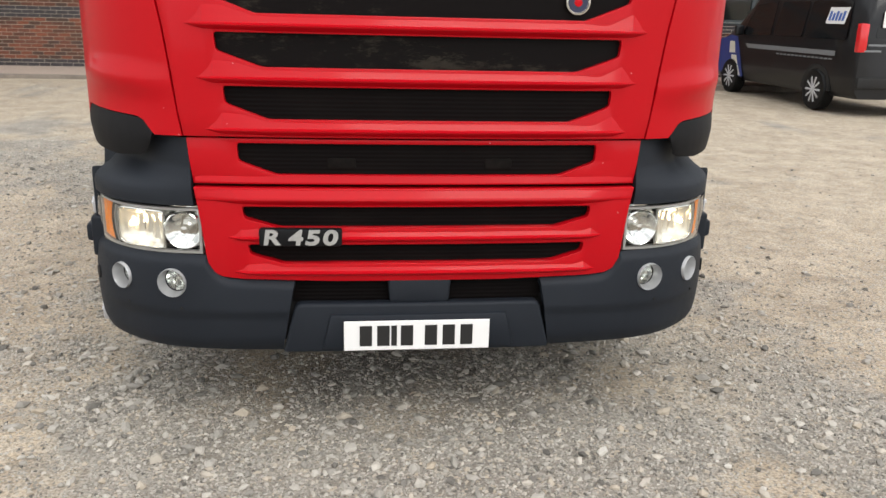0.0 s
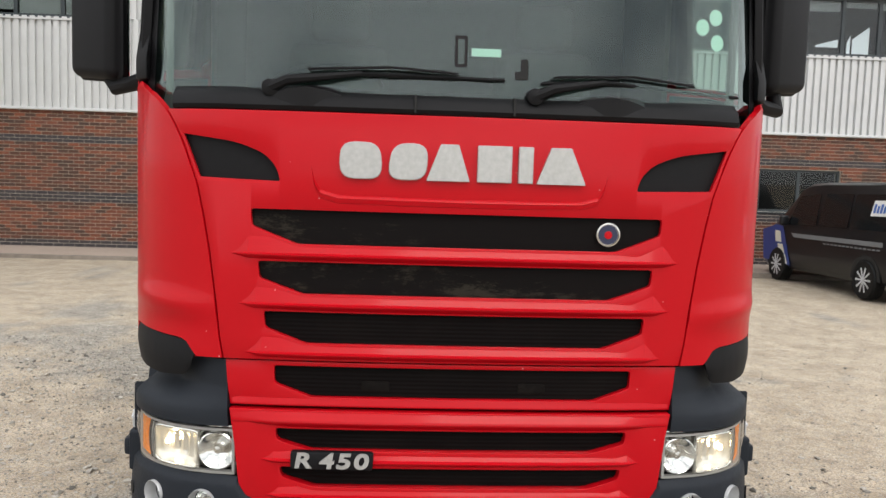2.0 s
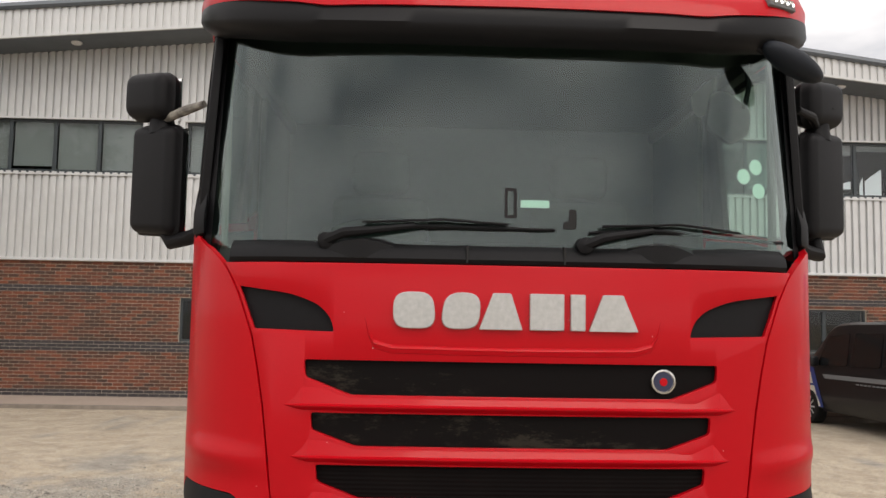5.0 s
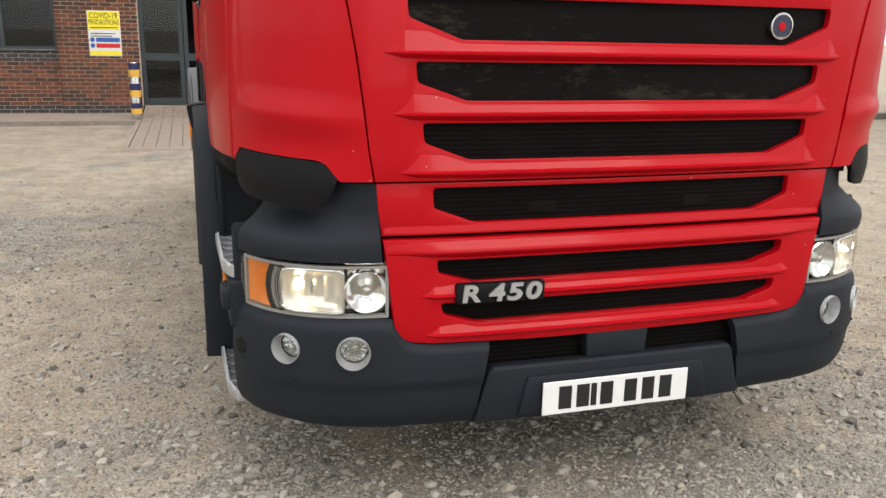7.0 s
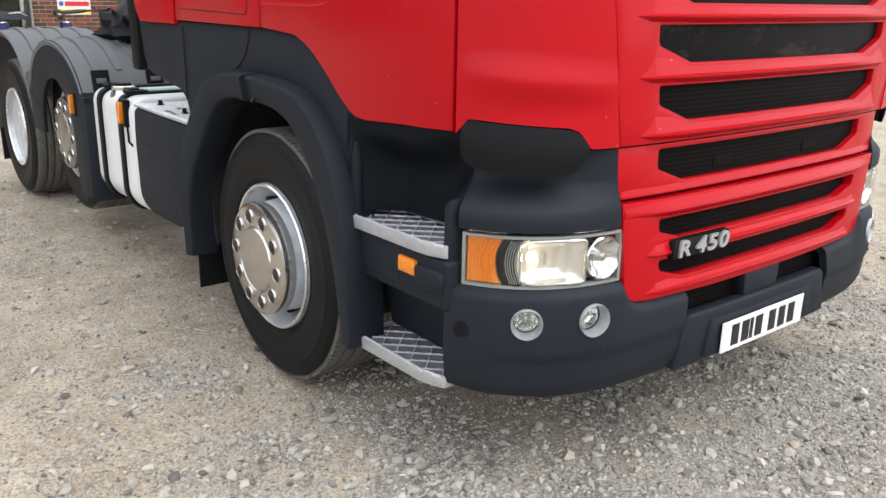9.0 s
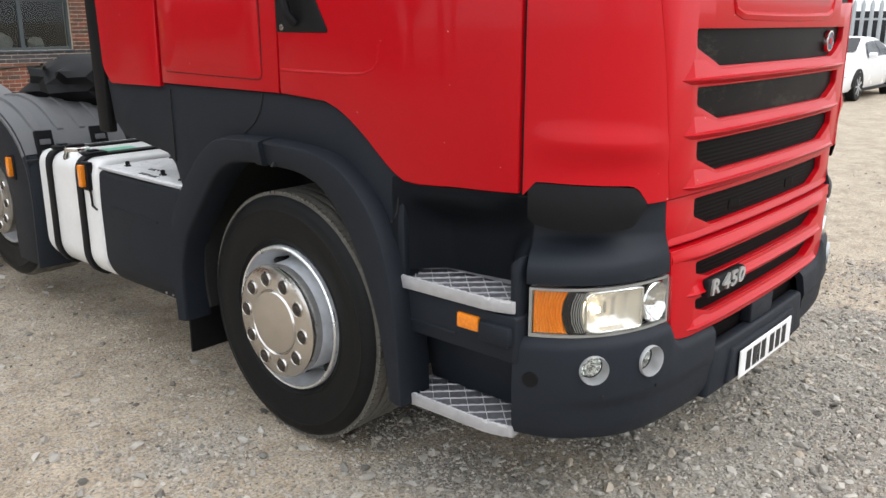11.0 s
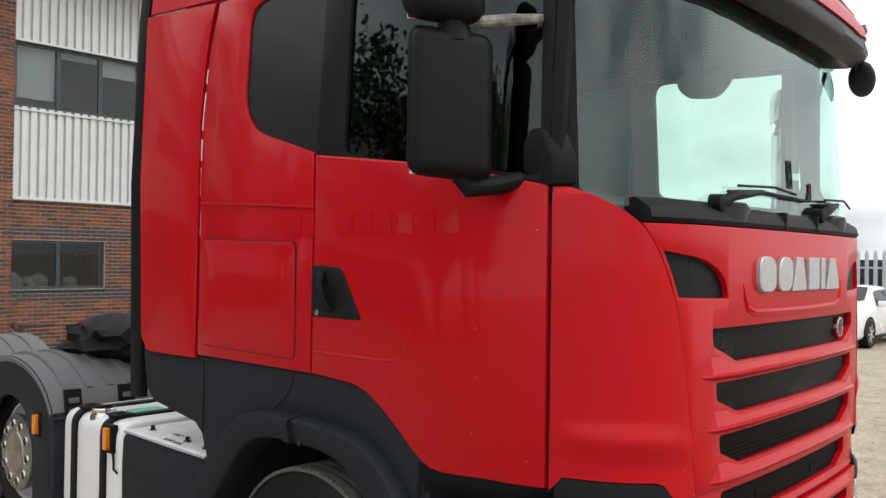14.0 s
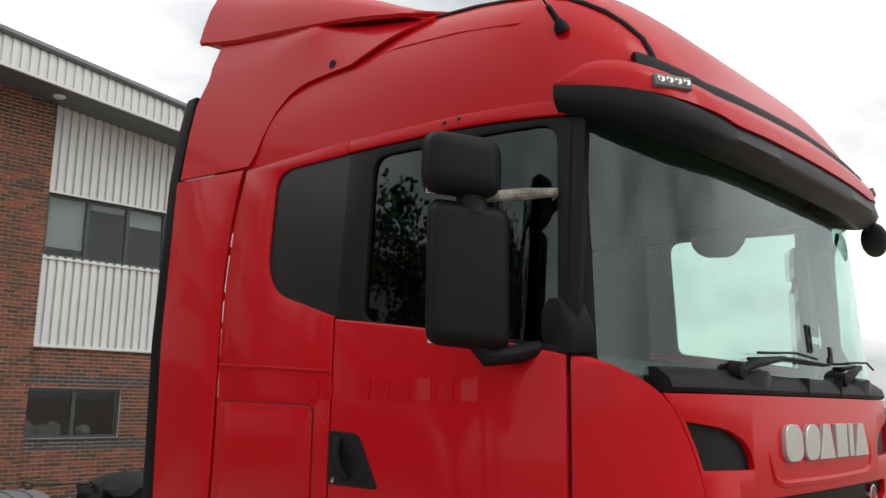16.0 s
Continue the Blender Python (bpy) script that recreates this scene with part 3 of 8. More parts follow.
    part("threshold", box(DOOR_X[0], DOOR_X[-1], WALL_Y - 0.03, WALL_Y + 0.25, BASE_Z - 0.1, zb), FRAME, door)
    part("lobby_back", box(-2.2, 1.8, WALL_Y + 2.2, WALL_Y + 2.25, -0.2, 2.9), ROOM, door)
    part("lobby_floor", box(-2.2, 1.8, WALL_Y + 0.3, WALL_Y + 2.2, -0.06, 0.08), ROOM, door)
    # eaves, gable shaped
    eaves = tagged(new("eaves"), "pale corrugated fascia under a dark roof cap", "eaves", kind="structure")
    top = lambda x: eave_z(x) + fascia_h(x)
    F = FASCIA_Y
    for x0, x1 in ((-16.5, -1.0), (-1.0, 15.5)):
        corrugated("fascia", x0, x1, eave_z, top, F, eaves, pitch=0.166, depth=0.035)
        knots = sorted({x0, min(max(0.0, x0), x1), x1})
        part("fascia_trim", loft([[(x, F - 0.012, eave_z(x) - 0.02), (x, F + 0.05, eave_z(x) - 0.02), (x, F + 0.05, eave_z(x) + 0.035), (x, F - 0.012, eave_z(x) + 0.035)] for x in knots]), CLAD, eaves)
        part("roof_cap", loft([[(x, F - 0.05, top(x) - 0.01), (x, F - 0.09, top(x) + 0.04), (x, F - 0.05, top(x) + 0.13), (x, F + 0.45, top(x) + 0.15), (x, F + 0.45, top(x) - 0.01)] for x in knots]), CAP, eaves)
        part("soffit", loft([[(x, F - 0.005, eave_z(x) - 0.012), (x, WALL_Y + 0.3, eave_z(x) - 0.012), (x, WALL_Y + 0.3, eave_z(x) + 0.03), (x, F - 0.005, eave_z(x) + 0.03)] for x in knots]), CAP, eaves)
        part("roof_sheet", loft([[(x, F + 0.35, top(x) + 0.06), (x, 45, top(x) + 0.06), (x, 45, top(x) + 0.13), (x, F + 0.35, top(x) + 0.13)] for x in knots]), CAP, eaves)
    for x in (-16, 15):
        part("end_wall", box(x - 0.1, x + 0.1, WALL_Y + 0.2, 45, -0.5, 6.3), CLAD, eaves)
    for x in (2.9, 9.2, -7.6):
        lamp = thing("soffit_light", "round white light under the eaves", "light", "soffit lights", pose(x, FASCIA_Y + 0.5, eave_z(x) - 0.01))
        part("housing", lathe([(0.02, 0.0), (0.11, 0.0), (0.12, -0.02), (0.09, -0.05), (0.02, -0.055)], 20, "z"), WHITE, lamp)
    # pavement along the wall with a kerb, and the brick path to the doors
    part("pavement", box(-16.3, 15.3, 16.72, WALL_Y + 0.3, -0.6, BASE_Z - 0.005), PAVING, None)
    tagged(bpy.data.objects["pavement"], "pinkish concrete strip along the foot of the wall", "pavement", kind="structure")
    part("kerb", box(-16.3, 15.3, 16.56, 16.72, -0.6, BASE_Z, 0.015), KERB, None)
    tagged(bpy.data.objects["kerb"], "dirty brown kerb edging the pavement", "kerb", kind="structure")


build_building()


# ---- the tractor unit ----
TRUCK_AT = Matrix.Translation((0.262, 2.747, 0)) @ Matrix.Rotation(radians(0.4), 4, "Z")
truck = thing("tractor_unit", "red lorry tractor unit with grey lower panels and lit headlamps", "truck", at=TRUCK_AT)

# plan outline of the cab: half width against depth behind the nose
PLAN = [(0, 0), (0.2, 0.0015), (0.4, 0.006), (0.6, 0.015), (0.8, 0.034), (0.9, 0.060), (0.98, 0.098), (1.05, 0.152), (1.10, 0.21), (1.14, 0.28), (1.17, 0.36), (1.19, 0.45), (1.205, 0.57), (1.213, 0.72), (1.215, 0.9), (1.215, 2.8)]
ARC = [0.0]
for (a0, b0), (a1, b1) in zip(PLAN, PLAN[1:]):
    ARC.append(ARC[-1] + math.hypot(a1 - a0, b1 - b0))


def nose(u):
    return curve_at(PLAN, abs(u))


def flank(v):
    return curve_at([(b, a) for a, b in PLAN], v) if v > 0.28 else curve_at([(0, 1.0), (0.28, 1.14)], v)


def arc_of_u(u):
    return curve_at([(p[0], s) for p, s in zip(PLAN, ARC) if p[1] < 0.95], u)


def arc_of_v(v):
    return curve_at([(p[1], s) for p, s in zip(PLAN, ARC)], v)


def on_arc(s):
    """Point and outward direction of the plan outline, and of its smooth course."""
    f = lambda q: (curve_at([(t, p[0]) for t, p in zip(ARC, PLAN)], q), curve_at([(t, p[1]) for t, p in zip(ARC, PLAN)], q))
    (u, v), (ua, va), (ub, vb) = f(s), f(s - 0.05), f(s + 0.05)
    u, v = (u * 2 + ua + ub) / 4, (v * 2 + va + vb) / 4
    d = math.hypot(ub - ua, vb - va)
    return u, v, (vb - va) / d, -(ub - ua) / d


def patch(side, s0, s1, z0, z1, off=lambda s, z, i, j: 0.0, ns=24, nz=12, thick=0.02, shape=None):
    """A curved body panel round the corner: s0, s1 by height fraction, z0, z1 by length fraction; off pushes it outward."""
    bm = bmesh.new()
    rows = []
    for j in range(nz + 1):
        tj = j / nz
        row = []
        for i in range(ns + 1):
            ti = i / ns
            s = s0(tj) + (s1(tj) - s0(tj)) * ti
            z = z0(ti) + (z1(ti) - z0(ti)) * tj
            u, v, nu, nv = on_arc(s)
            o = off(s, z, ti, tj)
            row.append(bm.verts.new((side * (u + nu * o), v + nv * o, z)))
        rows.append(row)
    for a, b in zip(rows, rows[1:]):
        for i in range(ns):
            bm.faces.new((a[i], a[i + 1], b[i + 1], b[i]) if side > 0 else (b[i], b[i + 1], a[i + 1], a[i]))
    bmesh.ops.recalc_face_normals(bm, faces=bm.faces)
    c = sum((f.normal.dot(Vector((side * 0.7, -0.7, 0))) for f in bm.faces))
    if c < 0:
        bmesh.ops.reverse_faces(bm, faces=bm.faces)
    if thick:
        bmesh.ops.solidify(bm, geom=bm.faces[:], thickness=thick)
    return bm


FRONT_CUTS = [i * 0.1 for i in range(-11, 12)]


def front(outer, holes=(), d0=0.0, d1=0.035, bevel=0.006, seg=2):
    return slab(outer, holes, d0, d1, lambda a, b, d: (a, nose(a) + d, b), FRONT_CUTS, bevel, seg)


def mirrored(half):
    """A closed outline from its right half, listed from top to bottom."""
    return [(-a, b) for a, b in half] + [(a, b) for a, b in reversed(half)]


OPENINGS = [  # half width at the top, top, half width and height of the cut, half width and height of the bottom
    (0.700, 1.657, 0.695, 1.600, 0.540, 1.541), (0.674, 1.482, 0.669, 1.425, 0.521, 1.373), (0.653, 1.312, 0.647, 1.256, 0.508, 1.204),
    (0.617, 1.124, 0.614, 1.063, 0.488, 1.017), (0.607, 0.910, 0.602, 0.869, 0.484, 0.835), (0.593, 0.776, 0.584, 0.740, 0.472, 0.707)]


def opening(o):
    return rounded(mirrored([(o[0], o[1]), (o[2], o[3]), (o[4], o[5])]), 0.012, 3)


def grille_mesh_material():
    m = material("black_grille_mesh", (0.0045, 0.0035, 0.0035), 0.6, stain=0.5, stain_scale=5, stain_color=(0.010, 0.008, 0.007), spec=0.05)
    n, l = m.node_tree.nodes, m.node_tree.links
    tc, wave, b = n.new("ShaderNodeTexCoord"), n.new("ShaderNodeTexWave"), n.new("ShaderNodeBump")
    wave.bands_direction = "Z"
    wave.inputs["Scale"].default_value = 22
    b.inputs["Strength"].default_value, b.inputs["Distance"].default_value = 0.25, 0.004
    l.new(tc.outputs["Object"], wave.inputs["Vector"])
    l.new(wave.outputs["Fac"], b.inputs["Height"])
    l.new(b.outputs["Normal"], n["Principled BSDF"].inputs["Normal"])
    return m


def flaked_material():
    """Black film on the upper grille with worn grey-brown flaking."""
    m = material("flaking_black_film", (0.010, 0.009, 0.009), 0.45, spec=0.06)
    n, l = m.node_tree.nodes, m.node_tree.links
    p = n["Principled BSDF"]
    tc, mp, nz, nb, mul, mr, mix = (n.new(k) for k in ("ShaderNodeTexCoord", "ShaderNodeMapping", "ShaderNodeTexNoise", "ShaderNodeTexNoise", "ShaderNodeMath", "ShaderNodeMapRange", "ShaderNodeMix"))
    mp.inputs["Scale"].default_value = (0.5, 1, 1.4)
    mp.inputs["Location"].default_value = (2.1, 0, 0.4)
    nz.inputs["Scale"].default_value, nz.inputs["Detail"].default_value, nz.inputs["Roughness"].default_value = 17.0, 12, 0.85
    nb.inputs["Scale"].default_value = 1.6
    mul.operation = "MULTIPLY"
    mr.inputs["From Min"].default_value, mr.inputs["From Max"].default_value = 0.272, 0.31
    mix.data_type = "RGBA"
    mix.inputs["A"].default_value, mix.inputs["B"].default_value = (0.006, 0.005, 0.005, 1), (0.026, 0.023, 0.018, 1)
    l.new(tc.outputs["Object"], mp.inputs["Vector"])
    l.new(mp.outputs["Vector"], nz.inputs["Vector"])
    l.new(mp.outputs["Vector"], nb.inputs["Vector"])
    l.new(nz.outputs["Fac"], mul.inputs[0])
    l.new(nb.outputs["Fac"], mul.inputs[1])
    l.new(mul.outputs["Value"], mr.inputs["Value"])
    l.new(mr.outputs["Result"], mix.inputs["Factor"])
    l.new(mix.outputs["Result"], p.inputs["Base Color"])
    return m


MESH, FLAKED = grille_mesh_material(), flaked_material()


def rib(o, gap, reach=0.085, out=0.022, ridge=0.6):
    """The bar under an opening: a facet sloping out and down to a ridge, then an undercut; both ends run out to a point."""
    zr, zb = o[5] - gap * ridge, o[5] - gap
    half = [(o[2] + reach, zr + 0.001, 0.0), (o[2] + reach * 0.55, zr + (o[3] - zr) * 0.40, 0.45), (o[2] + 0.012, o[3] - 0.002, 0.85), (o[4] + 0.002, o[5], 1.0)]
    half += [(o[4] * (1 - i / 5), o[5], 1.0) for i in range(1, 6)]
    xs = [(-u, z, k) for u, z, k in half] + [(u, z, k) for u, z, k in reversed(half[:-1])]
    return loft([[(u, nose(u) + 0.016, z), (u, nose(u) + 0.006, z + 0.001 * k), (u, nose(u) + 0.004 - (out - 0.006) * k, zr + 0.006 * k), (u, nose(u) + 0.004 - (out + 0.004) * k, zr), (u, nose(u) + 0.004 - (out + 0.001) * k, zr - 0.005 * k), (u, nose(u) + 0.005, zb + (zr - zb) * (1 - k) * 0.9), (u, nose(u) + 0.016, zb + (zr - zb) * (1 - k) * 0.9)] for u, z, k in xs])


def build_front():
    # upper panel with three slots and two corner inlets
    inlet = rounded([(0.932, 1.900), (0.745, 1.876), (0.655, 1.840), (0.615, 1.797), (0.602, 1.750), (0.874, 1.757)], [0.004, 0.06, 0.05, 0.04, 0.01, 0.004], 4)
    inlet_l = [(-a, b) for a, b in reversed(inlet)]
    seam = [(0.995, 1.982), (0.965, 1.935), (0.935, 1.878), (0.908, 1.81), (0.881, 1.735), (0.858, 1.63), (0.835, 1.50), (0.815, 1.35), (0.80, 1.22), (0.787, 1.146)]
    panel = part("grille_panel", front(mirrored(seam), [opening(o) for o in OPENINGS[:3]] + [inlet, inlet_l], 0.0, 0.04), RED, truck)
    for o, drop in zip(OPENINGS[:3], (0.058, 0.060, 0.056)):
        part("grille_bar", rib(o, drop), RED, panel, smooth=16)
    for i, o in enumerate(OPENINGS[:3]):
        part("grille_mesh", front(opening((o[0] + 0.02, o[1] + 0.01, o[2] + 0.02, o[3], o[4] + 0.01, o[5] - 0.01)), (), 0.022, 0.03, 0), FLAKED if i < 2 else MESH, panel, "black grille film with flaking worn patches" if i < 2 else "")
    for s in (-1, 1):
        big = [(s * (a + (0.012 if a > 0.7 else -0.012)), b + (0.008 if b > 1.8 else -0.008)) for a, b in inlet]
        part("corner_inlet", front(big, (), 0.02, 0.028, 0), BLACK, panel)
    # shallow tray round the maker's plate
    tray = [(-0.50, 1.80), (-0.488, 1.75), (-0.468, 1.716), (-0.41, 1.700), (-0.2, 1.697), (0, 1.696), (0.2, 1.697), (0.41, 1.700), (0.468, 1.716), (0.488, 1.75), (0.50, 1.80)]
    part("tray_edge", loft([[(u, nose(u) + d * k, z + e * k) for d, e in ((0.008, 0.016), (-0.002, 0.010), (-0.008, 0.0), (-0.003, -0.016), (0.008, -0.022))] for (u, z), k in zip(tray, (0.1, 0.7, 1, 1, 1, 1, 1, 1, 1, 0.7, 0.1))]), RED, panel)
    # maker's name as plain silver shapes
    for a0, a1, b0, b1, r in ((-0.406, -0.272, -0.406, -0.262, 0.05), (-0.232, -0.112, -0.250, -0.118, 0.05), (-0.072, -0.012, -0.118, 0.028, 0.004), (0.052, 0.168, 0.052, 0.168, 0.004), (0.190, 0.240, 0.190, 0.240, 0.004), (0.300, 0.368, 0.252, 0.420, 0.004)):
        part("name_plate", front(rounded([(b0, 1.766), (b1, 1.766), (a1, 1.889), (a0, 1.889)], r, 5), (), -0.016, 0.004, 0.003, 1), SILVER, panel, "worn silver maker's name shape")
    # roundel
    part("roundel", lathe([(0.001, -0.020), (0.035, -0.020), (0.036, -0.025), (0.041, -0.024), (0.043, -0.012), (0.043, 0.03)], 28, "y", (0.511, nose(0.511) + 0.026, 1.601)), STEEL, panel)
    part("roundel_face", lathe([(0.001, -0.0235), (0.033, -0.0235), (0.034, -0.02)], 20, "y", (0.511, nose(0.511) + 0.026, 1.601)), material("dark_blue_roundel", (0.02, 0.025, 0.06), 0.3), panel)
    part("roundel_mark", lathe([(0.001, -0.026), (0.013, -0.0255), (0.016, -0.02)], 9, "y", (0.511, nose(0.511) + 0.026, 1.600)), RED, panel)
    # second panel with one slot
    HORN = material("dusty_grey_insert", (0.007, 0.006, 0.0055), 0.7, spec=0.05, grain=0.4, grain_scale=60, stain=0.6, stain_scale=40, stain_color=(0.018, 0.015, 0.013))
    o = OPENINGS[3]
    p4 = part("grille_panel", front(mirrored([(0.782, 1.139), (0.776, 1.06), (0.766, 0.984)]), [opening(o)], 0.012, 0.045), RED, truck)
    part("grille_bar", loft([[(u, nose(u) + 0.028, 1.017 + e * 0), (u, nose(u) + 0.014, 1.016), (u, nose(u) + 0.012 - 0.007 * k, 0.992), (u, nose(u) + 0.012 - 0.006 * k, 0.987), (u, nose(u) + 0.028, 0.986)] for u, k, e in [(x * 0.76 / 10, 1.0 if abs(x) < 10 else 0.4, 0) for x in range(-10, 11)]]), RED, p4, smooth=16)
    part("grille_mesh", front(opening((o[0] + 0.02, o[1] + 0.006, o[2] + 0.02, o[3], o[4] + 0.01, o[5] - 0.006)), (), 0.034, 0.042, 0), MESH, p4)
    for u in (-0.27, 0.27):
        part("horn_grille", front(rounded([(u - 0.048, 1.034), (u + 0.048, 1.034), (u + 0.048, 1.072), (u - 0.048, 1.072)], 0.012), (), 0.031, 0.036, 0.002), HORN, p4)
    # lower panel with two slots
    low = [(0.766, 0.974), (0.753, 0.89), (0.742, 0.80), (0.736, 0.742), (0.730, 0.702), (0.714, 0.674), (0.682, 0.658), (0.62, 0.651), (0.3, 0.643)]
    p5 = part("grille_panel", front(mirrored(low), [opening(q) for q in OPENINGS[4:]], -0.006, 0.04, 0.010, 3), RED, truck)
    for q, drop in zip(OPENINGS[4:], (0.056, 0.050)):
        part("grille_bar", rib(q, drop, 0.085, 0.026), RED, p5, smooth=16)
        part("grille_mesh", front(opening((q[0] + 0.02, q[1] + 0.006, q[2] + 0.02, q[3], q[4] + 0.01, q[5] - 0.006)), (), 0.028, 0.036, 0), MESH, p5)
    part("grille_bar", loft([[(u, nose(u) + 0.02, 0.975), (u, nose(u) - 0.004, 0.970), (u, nose(u) - 0.004 - 0.020 * k, 0.945), (u, nose(u) - 0.004 - 0.022 * k, 0.938), (u, nose(u) - 0.004 - 0.019 * k, 0.932), (u, nose(u) - 0.002, 0.932 - 0.020 * k), (u, nose(u) + 0.02, 0.932 - 0.020 * k)] for u, k in [(-0.755, 0.25), (-0.70, 0.3), (-0.62, 0.8)] + [(x * 0.11, 1.0) for x in range(-5, 6)] + [(0.62, 0.8), (0.70, 0.3), (0.755, 0.25)]]), RED, p5, smooth=16)
    badge = part("badge", front(rounded([(-0.552, 0.776), (-0.272, 0.776), (-0.270, 0.838), (-0.552, 0.838)], 0.012), (), -0.030, 0.0, 0.006), BLACK, p5, "black badge with raised silver model number")
    for ch, u, size in (("R", -0.512, 0.072), ("4", -0.430, 0.072), ("5", -0.373, 0.072), ("0", -0.314, 0.072)):
        text_mesh(ch, size, 0.004, SILVER, badge, pose(u, nose(u) - 0.034, 0.807, 90, 0, -1.7), width=0.058 if ch == "R" else 0.051, bold=0.0022, slant=0.12)


build_front()


def punch(bm, m, r, sides=24):
    """A round hole through a panel, along the y axis of m."""
    inv, turn = m.inverted(), m.to_3x3()
    near = lambda f, k: any(math.hypot(p.x, p.z) < r * k for p in (inv @ v.co for v in f.verts))
    for i in range(sides):
        a = 2 * math.pi * i / sides
        d = turn @ Vector((math.cos(a), 0, math.sin(a)))
        faces = [f for f in bm.faces if near(f, 1.7)]
        geom = faces + list({e for f in faces for e in f.edges}) + list({v for f in faces for v in f.verts})
        bmesh.ops.bisect_plane(bm, geom=geom, dist=1e-5, plane_co=m.translation + d * r, plane_no=d)
    gone = []
    for f in bm.faces:
        p = inv @ f.calc_center_median()
        if math.hypot(p.x, p.z) < r * 1.0:
            gone.append(f)
    bmesh.ops.delete(bm, geom=gone, context="FACES")


def build_corner(s):
    shut = arc_of_v(0.323)
    seam_u = [(1.14, 0.792), (1.22, 0.805), (1.35, 0.820), (1.50, 0.840), (1.63, 0.863), (1.735, 0.886), (1.81, 0.913), (1.878, 0.940), (1.935, 0.970), (1.982, 1.002), (2.02, 1.045), (2.05, 1.085), (2.075, 1.12), (2.09, 1.142)]
    zt = 2.085

    def height(t):
        return 1.146 + (zt - 1.146) * t

    def swell(q, z, i, j):
        ridge = 0.016 * math.exp(-((z - 1.315 - 0.03 * i) / 0.035) ** 2) * math.sin(math.pi * min(1, i * 0.9 + 0.08)) ** 1.0
        return 0.004 + ridge - 0.010 * math.exp(-((z - 1.24) / 0.05) ** 2) * i * (1 - i) * 2 - (0.012 if z > zt - 0.01 else 0)
    c = part("corner_panel", patch(s, lambda t: arc_of_u(curve_at(seam_u, height(t))), lambda t: max(shut, arc_of_u(curve_at(seam_u, height(t))) + 0.006), lambda i: curve_at([(0, 1.146), (0.20, 1.146), (0.26, 1.190), (0.32, 1.205), (0.92, 1.222), (0.96, 1.20), (1, 1.178)], i), lambda i: zt + 0.006 * i, swell, 26, 40, 0.025), RED, truck)
    # rubber flap below it
    part("corner_flap", patch(s, lambda t: arc_of_u(0.885) + 0.02 * (1 - t), lambda t: arc_of_v(0.308), lambda i: curve_at([(0, 1.115), (0.03, 1.092), (0.09, 1.075), (0.4, 1.066), (0.8, 1.078), (0.94, 1.09), (1, 1.11)], i), lambda i: curve_at([(0, 1.165), (0.03, 1.184), (0.09, 1.196), (0.3, 1.205), (1, 1.220)], i), lambda q, z, i, j: -0.002 + 0.008 * math.sin(math.pi * j), 24, 6, 0.02), BLACK, c, "black rubber flap")
    # grey cover over the headlamp
    def hood(q, z, i, j):
        waist = curve_at([(0.88, 0.0), (0.91, -0.004), (0.94, -0.006), (0.965, 0.0), (0.985, 0.02), (1.01, 0.055), (1.04, 0.085), (1.14, 0.095)], z)
        return 0.008 - waist * (0.22 + 0.78 * max(0, min(1, i / 0.55)))
    part("headlamp_cover", patch(s, lambda t: arc_of_u(0.768 + 0.016 * t), lambda t: arc_of_v(0.303), lambda i: 0.910 - 0.004 * i, lambda i: 1.138 - 0.01 * i, hood, 24, 24, 0.03), PLASTIC, truck, smooth=40)
    part("gap_backing", patch(s, lambda t: arc_of_u(0.70), lambda t: arc_of_u(0.82), lambda i: 0.64, lambda i: 1.16, lambda q, z, i, j: -0.055, 6, 4, 0.01), SOOT, truck)
    # corner of the bumper
    def skin(q, z, i, j):
        return 0.016 + 0.012 * math.sin(math.pi * min(1, j * 1.0)) - 0.05 * max(0, (0.44 - z) / 0.07) ** 2 * 0.5 - 0.02 * max(0, (j - 0.9) / 0.1) ** 2 - 0.010 * max(0.0, min(1.0, (0.535 - z) / 0.03)) * (1 - max(0.0, min(1.0, (i - 0.72) / 0.15)))
    along = lambda u: (arc_of_u(u) - arc_of_u(0.46)) / (arc_of_v(0.335) - arc_of_u(0.46))
    top = lambda i: curve_at([(0, 0.645), (along(0.62), 0.648), (along(0.685), 0.654), (along(0.720), 0.676), (along(0.738), 0.706), (along(0.752), 0.732), (along(0.80), 0.735), (1, 0.730)], i)
    lamps = []
    for u, r in ((0.85, 0.050), (1.028, 0.046)):
        a, b, nu, nv = on_arc(arc_of_u(u))
        lamps.append((r, Matrix.Translation((s * (a + nu * 0.036), b + nv * 0.036, 0.636)) @ Matrix.Rotation(s * math.atan2(nu, -nv), 4, "Z")))
    skin_mesh = patch(s, lambda t: arc_of_u(0.484 - 0.048 * t), lambda t: arc_of_v(0.335), lambda i: 0.375 + 0.03 * i ** 2, top, skin, 60, 26, 0.03)
    for r, m in lamps:
        punch(skin_mesh, m, r)
    bump = part("bumper_corner", skin_mesh, PLASTIC, truck)
    for r, m in lamps:
        fog = part("fog_lamp", lathe([(r * 0.80, 0.050), (r * 0.84, 0.044), (r * 0.97, 0.006), (r * 1.0, 0.002), (r * 1.03, 0.005), (r * 1.04, 0.03), (r * 0.92, 0.055)], 36, "y", close=True), FOG_BOWL, bump, "clear round fog lamp in silver recess", at=m)
        part("gasket", lathe([(r * 0.79, 0.047), (r * 0.82, 0.044), (r * 0.85, 0.045), (r * 0.84, 0.052), (r * 0.79, 0.052)], 32, "y", close=True), BLACK, fog)
